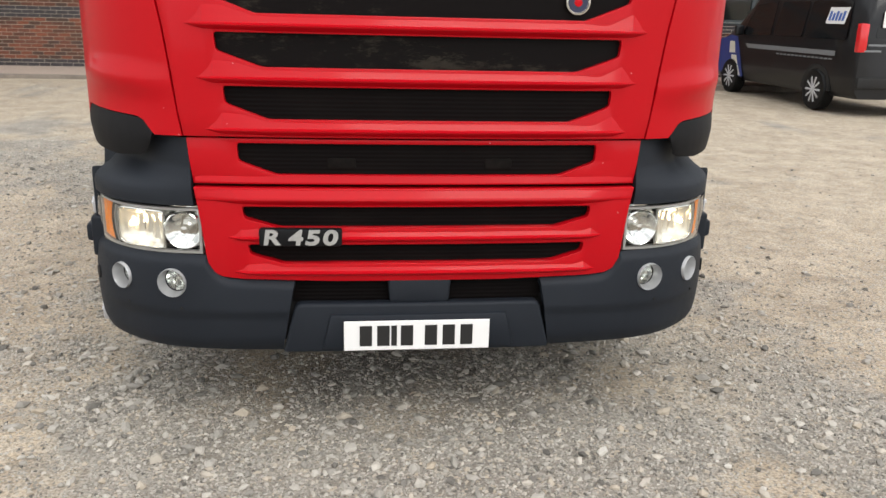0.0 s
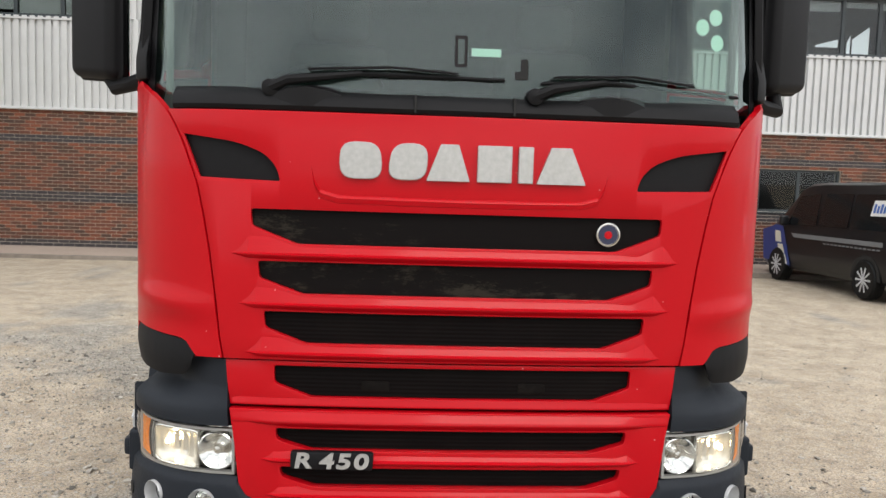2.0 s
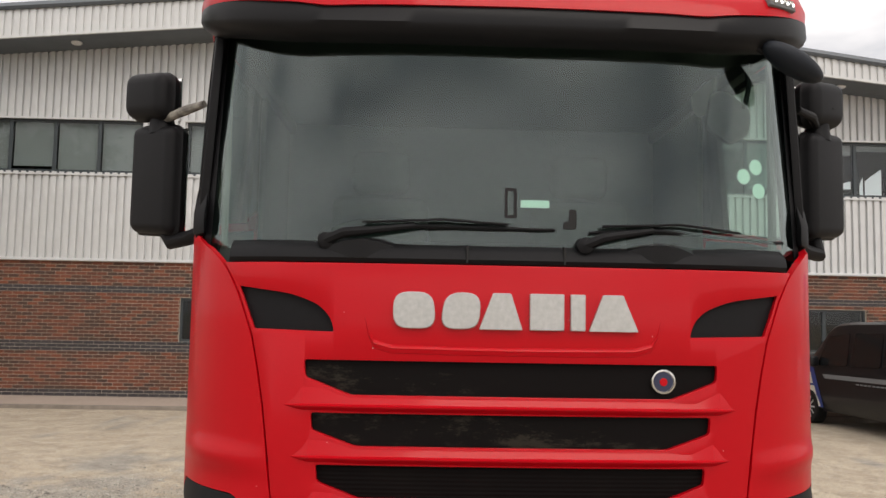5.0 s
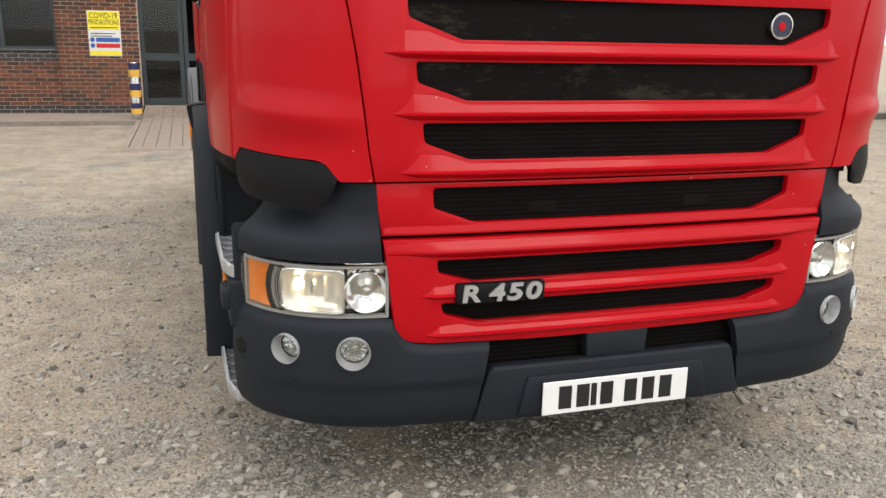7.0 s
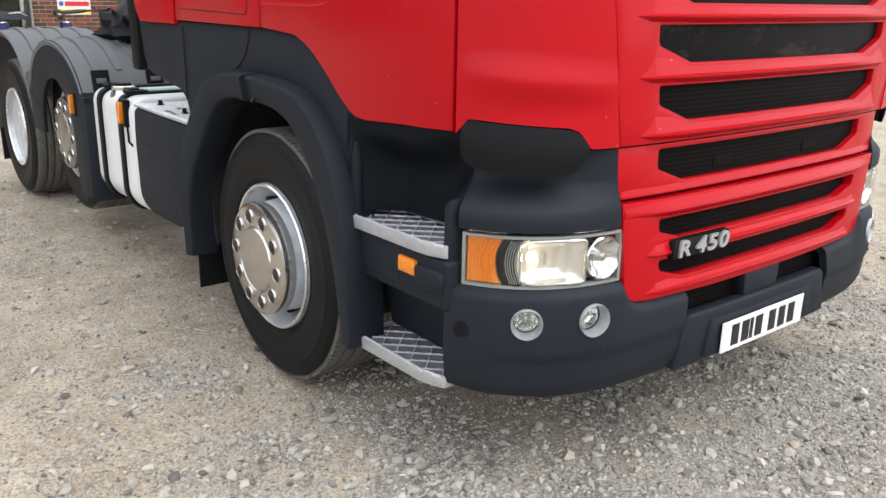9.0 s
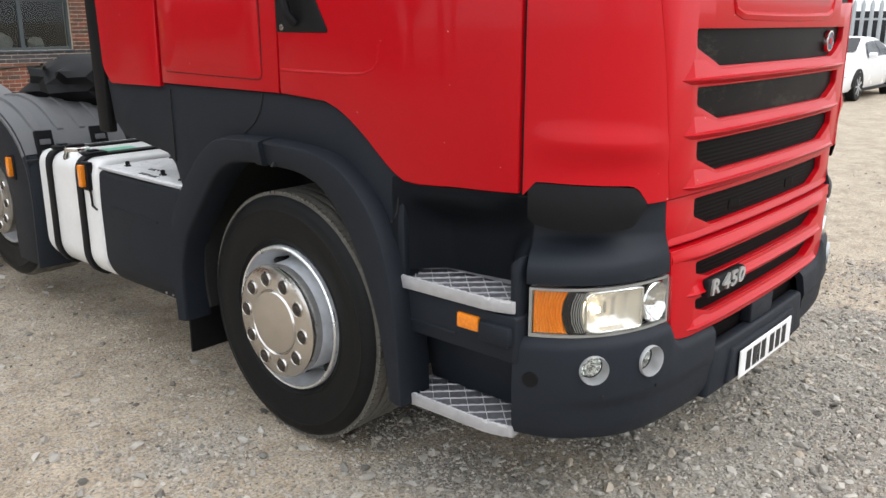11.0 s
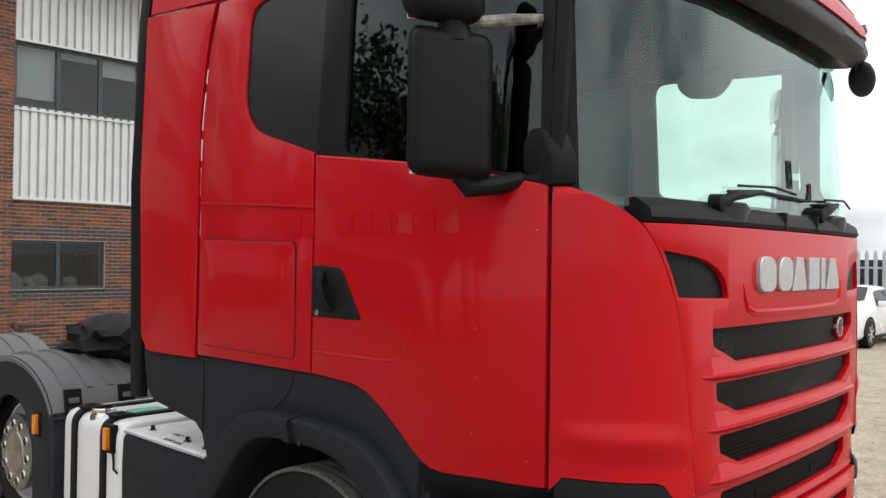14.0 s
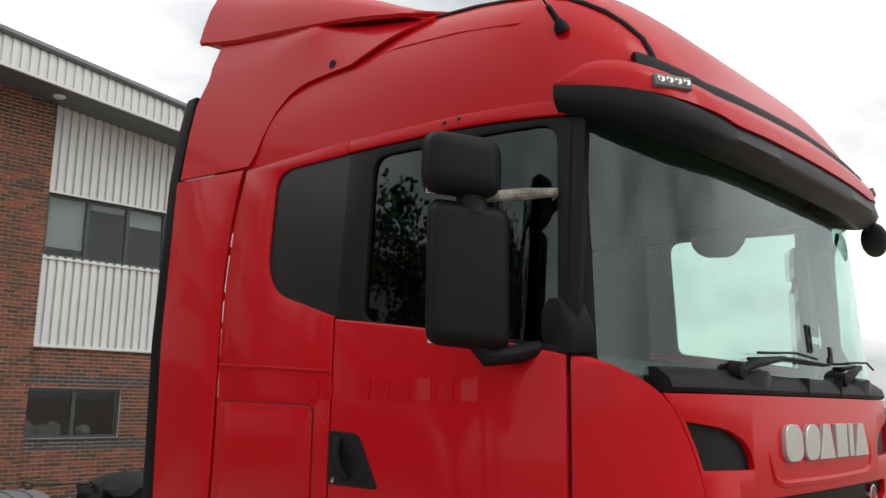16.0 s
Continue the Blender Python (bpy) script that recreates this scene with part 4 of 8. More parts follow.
        part("reflector", lathe([(0.003, 0.082), (r * 0.3, 0.078), (r * 0.6, 0.066), (r * 0.82, 0.048), (r * 0.86, 0.052), (r * 0.62, 0.074), (r * 0.3, 0.086), (0.003, 0.089)], 14, "y", close=True), CHROME, fog, smooth=10)
        part("bulb", lathe([(0.002, 0.052), (r * 0.16, 0.055), (r * 0.20, 0.066), (r * 0.22, 0.080)], 16, "y"), STEEL, fog)
        part("lens", lathe([(0.002, 0.036), (r * 0.5, 0.039), (r * 0.83, 0.046)], 32, "y"), LENS, fog).visible_shadow = False
        part("mounting_hole", lathe([(0.001, 0.004), (0.005, 0.004), (0.005, 0.02)], 10, "y", (0.03, 0, -0.09)), SOOT, fog)
    a, b, nu, nv = on_arc(arc_of_v(0.27))
    part("blank_plug", lathe([(0.001, -0.003), (0.024, -0.003), (0.026, 0.004)], 24, "x"), BLACK, bump, at=Matrix.Translation((s * (a + 0.032), b, 0.60)) @ Matrix.Rotation(0.45 * -s, 4, "Z"))
    # headlamp unit
    s_in, s_out = arc_of_u(0.748), arc_of_v(0.297)
    lampu = part("headlamp", patch(s, lambda t: s_in, lambda t: s_out, lambda i: 0.738 - 0.006 * i, lambda i: 0.898 - 0.006 * i, lambda q, z, i, j: -0.045, 26, 6, 0.012), CHROME, truck, "lit clear headlamp with amber indicator")
    zlo, zhi = lambda q: 0.738 - 0.006 * (q - s_in) / (s_out - s_in), lambda q: 0.898 - 0.006 * (q - s_in) / (s_out - s_in)
    g = lambda e: s_in + (s_out - s_in) * e

    swell = lambda e, t: 0.055 * (1 - (2 * t - 1) ** 2) - 0.028 if 0.6 < e < 0.78 else 0.0

    def strip(name, e0, e1, f0, f1, depth, mat, parent, ns=20, nz=2, thick=0.02, label="", smooth=30):
        """A piece of the lamp between two fractions of its length and height."""
        lo = lambda i: zlo(g(e0 + (e1 - e0) * i)) + 0.160 * f0
        hi = lambda i: zlo(g(e0 + (e1 - e0) * i)) + 0.160 * f1
        return part(name, patch(s, lambda t: g(e0 + swell(e0, f0 + (f1 - f0) * t)), lambda t: g(e1 + swell(e1, f0 + (f1 - f0) * t)), lo, hi, depth, ns, nz, thick), mat, parent, label, smooth)
    for e0, e1, f0, f1 in ((0, 1, 0, 0.055), (0, 1, 0.945, 1), (0, 0.018, 0.055, 0.945), (0.982, 1, 0.055, 0.945)):
        strip("bezel", e0, e1, f0, f1, lambda q, z, i, j: -0.002, LAMP_FRAME, lampu)
    strip("divider", 0.645, 0.725, 0.055, 0.945, lambda q, z, i, j: -0.012 + 0.008 * math.sin(math.pi * i), BLACK_GLOSS, lampu, 8, 6)
    for k in range(5):
        strip("divider_flute", 0.655 + k * 0.014, 0.660 + k * 0.014, 0.10, 0.90, lambda q, z, i, j: 0.000 - 0.006 * abs(k - 2) / 2, LAMP_FRAME, lampu, 2, 4, 0.006)
    strip("indicator", 0.772, 0.975, 0.08, 0.92, lambda q, z, i, j: -0.012 + 0.003 * math.sin(i * 60), AMBER, lampu, 30, 8, 0.01, "orange indicator lens")
    strip("indicator_frame", 0.722, 0.768, 0.055, 0.945, lambda q, z, i, j: -0.008, BLACK_GLOSS, lampu, 3, 4)
    # low beam: a rounded oblong reflector with the lit bulb in it
    low = strip("low_beam", 0.262, 0.645, 0.075, 0.925, lambda q, z, i, j: -0.004 - 0.040 * (1 - (2 * i - 1) ** 2) * (1 - (2 * j - 1) ** 4) + 0.0035 * math.sin(i * 31) * (1 - abs(2 * j - 1)), BOWL, lampu, 30, 10, 0.006, "bright fluted low-beam reflector", 12)
    a, b, nu, nv = on_arc(g(0.57))
    part("bulb", lathe([(0.002, -0.014), (0.008, -0.010), (0.010, 0.0), (0.009, 0.010)], 16, "y", (s * (a - nu * 0.024), b - nv * 0.024, zlo(g(0.57)) + 0.084)), LAMP, low, "lit bulb")
    loop = rounded([(0.262, 0.09), (0.645, 0.09), (0.645, 0.91), (0.262, 0.91)], [0.06, 0.10, 0.10, 0.06], 5)
    ring = []
    for e, h in loop + loop[:1]:
        e += swell(e, h)
        x, y, dx, dy = on_arc(g(e))
        ring.append((s * x, y, zlo(g(e)) + 0.160 * h))
    part("beam_ring", tube(ring, 0.0045, 8), CHROME, low)
    # round main beam
    a, b, nu, nv = on_arc(g(0.128))
    m = Matrix.Translation((s * (a - nu * 0.012), b - nv * 0.012, zlo(g(0.128)) + 0.080)) @ Matrix.Rotation(s * math.atan2(nu, -nv) * 0.7, 4, "Z")
    bowl = part("main_beam", lathe([(0.004, 0.026), (0.026, 0.022), (0.045, 0.010), (0.058, -0.006), (0.063, -0.010), (0.067, -0.006), (0.067, 0.032)], 36, "y"), CHROME, lampu, at=m)
    part("bulb_cap", lathe([(0.002, -0.004), (0.013, 0.0), (0.016, 0.012), (0.016, 0.024)], 16, "y"), STEEL, bowl)
    part("lens", patch(s, lambda t: g(0.005), lambda t: g(0.995), lambda i: zlo(g(i)) + 0.004, lambda i: zhi(g(i)) - 0.004, lambda q, z, i, j: 0.008 + 0.004 * math.sin(math.pi * j), 26, 6, 0), LENS, lampu).visible_shadow = False
    return c


for side in (-1, 1):
    build_corner(side)


def build_bumper():
    mid = [(0.436, 0.560), (0.405, 0.560), (0.0, 0.560)]
    out = [(-0.483, 0.378), (0.483, 0.378), (0.440, 0.545), (0.425, 0.562), (-0.425, 0.562), (-0.440, 0.545)]
    b = part("bumper_centre", front(out, (), -0.022, 0.03, 0.012, 3), PLASTIC, truck)
    part("bumper_step", front([(-0.345, 0.392), (0.345, 0.392), (0.315, 0.525), (-0.315, 0.525)], (), -0.034, -0.01, 0.010, 2), PLASTIC, b)
    part("bumper_backing", front([(-0.78, 0.40), (0.78, 0.40), (0.78, 0.70), (-0.78, 0.70)], (), 0.05, 0.07, 0), SOOT, b)
    part("lower_intake", front([(-0.445, 0.552), (0.445, 0.552), (0.46, 0.668), (-0.46, 0.668)], (), 0.035, 0.045, 0), MESH, b)
    part("tow_cover", front(rounded([(-0.105, 0.560), (0.105, 0.560), (0.112, 0.645), (-0.112, 0.645)], 0.01), (), -0.008, 0.04, 0.008), PLASTIC, b)
    pl = part("number_plate", slab([(-0.268, 0.394), (0.252, 0.394), (0.252, 0.505), (-0.268, 0.505)], (), 0, 0.006, lambda a, z, d: (a, -0.044 + d, z), bevel=0.002, seg=1), PLATE, b, "white number plate with black characters")
    for i, w in enumerate((0.044, 0.044, 0.02, 0.044, 0.044, 0.044, 0.044)):
        x = -0.213 + (0, 0.062, 0.112, 0.146, 0.232, 0.296, 0.360)[i]
        part("character_bar", slab([(x, 0.411), (x + w, 0.411), (x + w, 0.488), (x, 0.488)], (), 0, 0.002, lambda a, z, d: (a, -0.0455 + d, z)), PRINT, pl, smooth=0)


build_bumper()


SIDE_SHIFT = [(0.25, 0.002), (0.34, 0.0), (0.6, -0.004), (1.1, 0.018), (1.34, 0.043), (1.46, 0.024), (2.1, 0.052), (2.18, 0.03), (2.7, -0.03), (2.85, -0.022)]
REAR_SWEEP = [(1.34, 0.0), (1.40, 0.03), (1.8, 0.085), (1.95, 0.15), (2.1, 0.13), (2.7, 0.07)]
CAB_RISE = [(2.0, 0.004), (2.24, 0.016), (2.6, 0.038), (2.85, 0.058), (3.2, 0.058), (3.9, 0.05)]


def flank_at(side, v, z, d=0.0):
    v += curve_at(SIDE_SHIFT, v) + curve_at(REAR_SWEEP, v) * max(0.0, min(1.0, (z - 2.0) / 0.85))
    z += curve_at(CAB_RISE, z)
    lean = 0.05 * max(0.0, min(1.0, (z - 2.1) / 0.85)) ** 1.4 + 0.10 * max(0.0, z - 2.95)
    return (side * (flank(v) - lean - d), v, z)


def side_slab(side, outer, holes=(), d0=0.0, d1=0.03, bevel=0.005, seg=2, flat=None):
    place = (lambda a, b, d: flank_at(side, a, b, d)) if flat is None else (lambda a, b, d: (side * (flat - d), a, b))
    return slab(outer, holes, d0, d1, place, [0.35, 0.4, 0.45, 0.5, 0.6, 0.7, 0.8, 1.2, 1.6, 2.0, 2.4], bevel, seg)


ROOF_Z = [(0.05, 2.945), (0.1, 3.015), (0.15, 3.105), (0.2, 3.183), (0.25, 3.253), (0.33, 3.335), (0.42, 3.40), (0.5, 3.437), (0.8, 3.497), (1.1, 3.535), (1.5, 3.58), (2.0, 3.62), (2.5, 3.64)]


def ease01(t):
    t = max(0.0, min(1.0, t))
    return t * t * (3 - 2 * t)


def roof_ring(v):
    w = flank(max(v, 0.0) + 0.02) - 0.055 - 0.012 * ease01((v - 1.25) / 0.5) if v > 0.42 else curve_at([(0.05, 0.80), (0.09, 0.88), (0.15, 0.965), (0.22, 1.035), (0.29, 1.08), (0.36, 1.11), (0.42, 1.130)], v)
    zt, z0 = curve_at(ROOF_Z, v) + 0.058, curve_at([(0, 2.938), (0.3, 2.908), (0.8, 2.951), (1.31, 2.978), (2.5, 3.018)], v)
    pts = []
    for k in range(21):
        a = math.pi / 2 * k / 20
        e = 0.36
        pts.append((w * math.cos(a) ** e, z0 + (zt - z0) * math.sin(a) ** 0.72))
    return [(p, v, z) for p, z in pts] + [(-p, v, z) for p, z in reversed(pts[:-1])]


def roof_side(v, z):
    """Half width of the roof at a height."""
    ring = [(zz, x) for x, y, zz in roof_ring(v)[:21]]
    return curve_at(ring, z)


def build_side(s):
    # door
    skin = [(0.338, 1.176), (0.55, 1.173), (0.70, 1.164), (0.76, 1.168), (0.80, 1.188), (0.85, 1.226), (0.93, 1.296), (1.00, 1.348), (1.06, 1.382), (1.12, 1.404), (1.342, 1.418), (1.342, 2.240), (0.9, 2.185), (0.5, 2.12), (0.338, 2.085)]
    door = part("door", side_slab(s, skin, (), 0.0, 0.04, 0.008, 3), RED, truck, "red cab door with faded lettering traces")
    part("shut_line", side_slab(s, [(0.315, 1.165), (0.345, 1.165), (0.345, 2.09), (0.315, 2.075)], (), 0.016, 0.03, 0), BLACK, door)
    glass = rounded([(0.365, 2.112), (1.195, 2.224), (1.205, 2.828), (0.385, 2.785)], [0.03, 0.05, 0.07, 0.07], 5)
    part("window_frame", side_slab(s, [(0.305, 2.082), (0.5, 2.112), (0.9, 2.178), (1.342, 2.234), (1.342, 2.868), (0.80, 2.842), (0.295, 2.798)], [glass], 0.004, 0.035, 0.004), BLACK, door)
    part("window_glass", side_slab(s, [(0.35, 2.10), (1.20, 2.215), (1.22, 2.84), (0.37, 2.80)], (), 0.018, 0.022, 0), GLASS_SIDE if s < 0 else GLASS_FAR, door).visible_shadow = False
    part("door_top", side_slab(s, [(0.285, 2.802), (0.80, 2.846), (1.346, 2.873), (1.346, 2.924), (0.80, 2.895), (0.285, 2.852)], (), -0.006, 0.03, 0.008, 3), RED, door)
    for k, v in enumerate((0.86, 0.79)):
        part("screw", lathe([(0.001, -0.006), (0.008, -0.004), (0.008, 0.006)], 10, "x", (s * (flank(v) - 0.045 + (0.012 if s > 0 else -0.0)), v - 0.01, 2.934)), BLACK, door)
    part("door_crease", tube([flank_at(s, v, z, 0.0035) for v, z in ((1.33, 1.503), (1.15, 1.503), (1.0, 1.503), (0.93, 1.507), (0.885, 1.522), (0.865, 1.548), (0.86, 1.60))], [0.006, 0.007, 0.007, 0.006, 0.0055, 0.005, 0.004], 8), RED, door)
    hand = part("door_handle", side_slab(s, rounded([(1.085, 1.635), (1.342, 1.635), (1.342, 1.832), (1.19, 1.825)], [0.02, 0.01, 0.02, 0.03], 4), (), -0.004, 0.02, 0.006), BLACK_GLOSS, door, "black recessed door handle")
    part("grip", tube([(s * 1.222, 1.318, 1.805), (s * 1.245, 1.308, 1.765), (s * 1.245, 1.283, 1.70), (s * 1.222, 1.268, 1.67)], 0.017, 10), BLACK, hand)
    part("lock", lathe([(0.001, s * 0.008), (0.011, s * 0.007), (0.011, 0)], 16, "x", (s * 1.218, 1.345, 1.657)), STEEL, hand)
    part("door_trim", side_slab(s, [(0.40, 1.45), (1.34, 1.45), (1.34, 2.20), (0.9, 2.15), (0.40, 2.07)], (), 0.045, 0.07, 0.004), CABIN, door)
    # faded lettering traces as plain bars
    FADED = bpy.data.materials.get("sun_faded_red") or material("sun_faded_red", (0.425, 0.0020, 0.0075), 0.42, coat=0.32, spec=0.10)
    for k in range(9):
        if k == 2:
            continue
        v = 1.50 - k * 0.098
        part("faded_bar", side_slab(s, [(v - 0.066, 1.945), (v, 1.945), (v, 2.02), (v - 0.066, 2.02)], (), -0.0002, 0.003, 0), FADED, door)
    # sleeper side
    quarter = [(1.350, 1.418), (2.150, 1.418), (2.146, 1.70), (2.140, 1.945), (2.110, 2.20), (2.075, 2.45), (2.02, 2.70), (1.945, 2.940), (1.35, 2.930), (1.35, 2.872)] + rounded([(1.36, 2.872), (1.765, 2.885), (1.80, 2.38), (1.36, 2.250)], [0, 0.10, 0.16, 0], 7)[1:-1] + [(1.35, 2.248)]
    q = part("sleeper_panel", side_slab(s, quarter, (), 0.0, 0.035, 0.006), RED, truck)
    part("quarter_window", side_slab(s, rounded([(1.345, 2.24), (1.815, 2.37), (1.78, 2.90), (1.345, 2.885)], [0, 0.16, 0.10, 0], 6), (), 0.012, 0.02, 0), GLASS_BLIND, q, "blanked black quarter window")
    part("locker_lid", side_slab(s, rounded([(1.462, 1.462), (2.105, 1.470), (2.100, 1.930), (1.468, 1.918)], 0.03), (), -0.005, 0.02, 0.004), RED, q)
    part("lid_gap", side_slab(s, rounded([(1.459, 1.459), (2.108, 1.467), (2.103, 1.934), (1.465, 1.922)], 0.032), (), -0.0006, 0.01, 0), SOOT, q)
    part("panel_crease", side_slab(s, [(1.36, 2.045), (2.12, 2.085), (2.12, 2.093), (1.36, 2.053)], (), -0.004, 0.004, 0.003), RED, q)
    part("gap_seal", side_slab(s, [(2.15, 1.42), (2.170, 1.42), (2.166, 1.70), (2.160, 1.945), (2.095, 2.45), (2.04, 2.70), (1.965, 2.94), (1.94, 2.94), (2.02, 2.70), (2.075, 2.45), (2.14, 1.945), (2.146, 1.70)], (), 0.012, 0.02, 0), BLACK, q)
    # white-painted slivers stand in for daylight showing through the gap
    for z0, z1 in ((1.95, 2.06), (2.12, 2.24), (2.27, 2.36), (2.40, 2.56), (2.60, 2.66)):
        gv = lambda z: curve_at([(1.7, 2.149), (1.945, 2.143), (2.45, 2.079), (2.7, 2.024), (2.94, 1.948)], z)
        part("light_gap", side_slab(s, [(gv(z0), z0), (gv(z0) + 0.010, z0), (gv(z1) + 0.010, z1), (gv(z1), z1)], (), 0.006, 0.014, 0), WHITE, q)
    # side deflector behind the cab
    dl = [(2.176, 1.402), (2.66, 1.398), (2.725, 1.46), (2.745, 2.2), (2.755, 2.995), (1.975, 2.945), (2.05, 2.70), (2.103, 2.45), (2.17, 1.945)]
    d = part("side_deflector", side_slab(s, rounded(dl, [0.01, 0.02, 0.04, 0, 0.005, 0.005, 0, 0, 0], 4), (), 0.0, 0.03, 0.008, 3), RED, truck)
    seam = [(1.06, 3.40), (1.14, 3.38), (1.24, 3.35), (1.31, 3.32), (1.43, 3.28), (1.60, 3.285), (1.70, 3.28), (1.79, 3.25), (1.87, 3.185), (1.93, 3.12), (1.98, 3.03), (2.01, 2.957), (2.76, 3.010)]
    under = [(1.08, 3.45), (1.23, 3.495), (1.56, 3.575), (2.12, 3.685), (2.48, 3.745), (2.80, 3.82)]
    rows = []
    for i in range(41):
        v = 1.06 + 1.70 * i / 40
        col = []
        for k in range(13):
            z = curve_at(seam, v - 0.09 * ease01((v - 1.3) / 0.7)) + (curve_at(under, v) - curve_at(seam, v - 0.09 * ease01((v - 1.3) / 0.7))) * k / 12 + 0.055
            back = curve_at([(3.0, 0.0), (3.3, 0.012), (3.48, 0.04), (3.56, 0.12), (3.8, 0.17)], z) * max(0, (v - 1.9) / 0.86)
            t = max(0.0, min(1.0, (v - 1.15) / 0.6))
            u = (roof_side(v, z) + 0.022) * (1 - t) + (1.170 - 0.10 * (z - 2.95)) * t - 0.035 * max(0, k / 12 - 0.75) / 0.25
            col.append((s * u, v - back, z))
        rows.append(col)
    part("upper_deflector", sheet(rows, 0.015), RED, d, smooth=50)
    part("fixing", lathe([(0.001, s * 0.004), (0.02, s * 0.004), (0.02, 0)], 14, "x", flank_at(s, 1.50, 3.318, -0.004)), BLACK, d)
    part("rear_edge", side_slab(s, [(2.735, 1.16), (2.83, 1.16), (2.85, 2.2), (2.85, 3.0), (2.845, 3.3), (2.81, 3.48), (2.72, 3.48), (2.742, 3.3), (2.762, 3.0)], (), 0.004, 0.05, 0.01), BLACK, d, "black rubber trailing edge")
    # dark skirt under the cab and the wheel arch
    part("cab_skirt", side_slab(s, [(0.775, 0.83), (0.775, 1.178), (0.83, 1.22), (0.92, 1.30), (1.0, 1.36), (1.06, 1.396), (1.13, 1.418), (2.735, 1.416), (2.70, 1.22), (2.62, 1.16), (2.2, 1.11), (2.13, 1.07), (2.06, 0.93)] + [(1.462 + 0.625 * math.cos(radians(t)), 0.592 + 0.625 * math.sin(radians(t))) for t in range(28, 162, 7)], (), 0.018, 0.05, 0.01), PLASTIC, truck)
    for seam in ([(1.61, 1.252), (1.585, 1.268), (1.545, 1.296), (1.512, 1.336), (1.492, 1.38), (1.486, 1.412)], [(0.792, 1.20), (0.795, 1.11), (0.803, 1.055), (0.822, 1.02), (0.85, 1.005), (0.87, 1.00)]):
        part("skirt_seam", tube([flank_at(s, v, z, 0.017) for v, z in seam], 0.0045, 6), SOOT, truck)
    part("skirt_seam", side_slab(s, [(2.105, 1.08), (2.115, 1.08), (2.115, 1.392), (2.105, 1.392)], (), 0.012, 0.03, 0.001), SOOT, truck)
    cv, cz = 1.462, 0.592
    rim = [(0.735, 0.39), (0.742, 0.55), (0.765, 0.78), (0.832, 1.0), (0.93, 1.13), (1.06, 1.215), (1.22, 1.245), (1.40, 1.252), (1.58, 1.25), (1.76, 1.232), (1.88, 1.165), (1.99, 1.06), (2.08, 0.95), (2.14, 0.84), (2.16, 0.60), (2.15, 0.37)]
    edge = [(0.815, 0.39), (0.838, 0.53), (0.882, 0.70), (0.955, 0.87), (1.03, 0.995), (1.14, 1.10), (1.26, 1.142), (1.405, 1.152), (1.56, 1.150), (1.70, 1.128), (1.80, 1.065), (1.89, 0.965), (1.97, 0.865), (2.055, 0.75), (2.10, 0.58), (2.10, 0.37)]
    flare = [(0.0, 1.12), (0.0, 1.232), (0.03, 1.243), (0.09, 1.249), (0.40, 1.256), (0.84, 1.263), (0.90, 1.260), (0.94, 1.250), (1.0, 1.203), (1.0, 1.12)]

    def smooth_run(pts, k=4):
        out = []
        for i in range(len(pts) - 1):
            q = [Vector(pts[max(0, min(len(pts) - 1, i + j))]) for j in (-1, 0, 1, 2)]
            for t in [j / k for j in range(k)]:
                out.append(0.5 * (2 * q[1] + (q[2] - q[0]) * t + (2 * q[0] - 5 * q[1] + 4 * q[2] - q[3]) * t * t + (3 * q[1] - q[0] - 3 * q[2] + q[3]) * t ** 3))
        return out + [Vector(pts[-1])]
    pairs = list(zip(smooth_run(edge), smooth_run(rim)))
    section = lambda i, o, out=0.0: [(s * (u + (out if 0 < k < len(flare) - 1 else 0)), *(i + (o - i) * f)) for k, (f, u) in enumerate(flare)]
    arch = part("wheel_arch", loft([section(i, o) for i, o in pairs]), PLASTIC, truck, smooth=35)
    joint = [q for q in pairs if 1.405 < q[1].x < 1.53]
    part("arch_joint", loft([section(i - (o - i) * 0.02, o + (o - i) * 0.02, 0.020) for i, o in joint]), PLASTIC, arch, smooth=35)
    part("arch_gap", slab([(1.386, 1.156), (1.401, 1.156), (1.401, 1.262), (1.386, 1.262)], (), 0, 0.08, lambda a, b, dd: (s * (1.2645 - 0.05 * max(0.0, (b - 1.225) / 0.03) ** 2 - dd), a, b)), SOOT, arch)
    part("arch_liner", loft([[(s * 1.14, cv + r * math.cos(radians(t)), cz + r * math.sin(radians(t))) for t in range(-16, 197, 6)] + [(s * 1.14, cv + (r + 0.02) * math.cos(radians(t)), cz + (r + 0.02) * math.sin(radians(t))) for t in range(194, -17, -6)] for r in (0.62,)] + [[(s * 0.70, cv + 0.60 * math.cos(radians(t)), cz + 0.60 * math.sin(radians(t))) for t in range(-16, 197, 6)] + [(s * 0.70, cv + 0.62 * math.cos(radians(t)), cz + 0.62 * math.sin(radians(t))) for t in range(194, -17, -6)]]), SOOT, arch)
    part("mud_flap", box(min(s * 0.86, s * 1.20), max(s * 0.86, s * 1.20), 2.150, 2.165, 0.19, 0.42, 0.004), BLACK, arch, "black rubber mud flap")
    # boarding steps
    well = part("step_well", slab([(0.30, 0.39), (0.80, 0.39), (0.80, 1.10), (0.30, 1.16)], (), 0, 0.03, lambda a, b, dd: (s * (1.00 - dd), a, b), bevel=0.004), PLASTIC, truck)
    ease = lambda t: (lambda q: q * q * (3 - 2 * q))(max(0.0, min(1.0, t)))

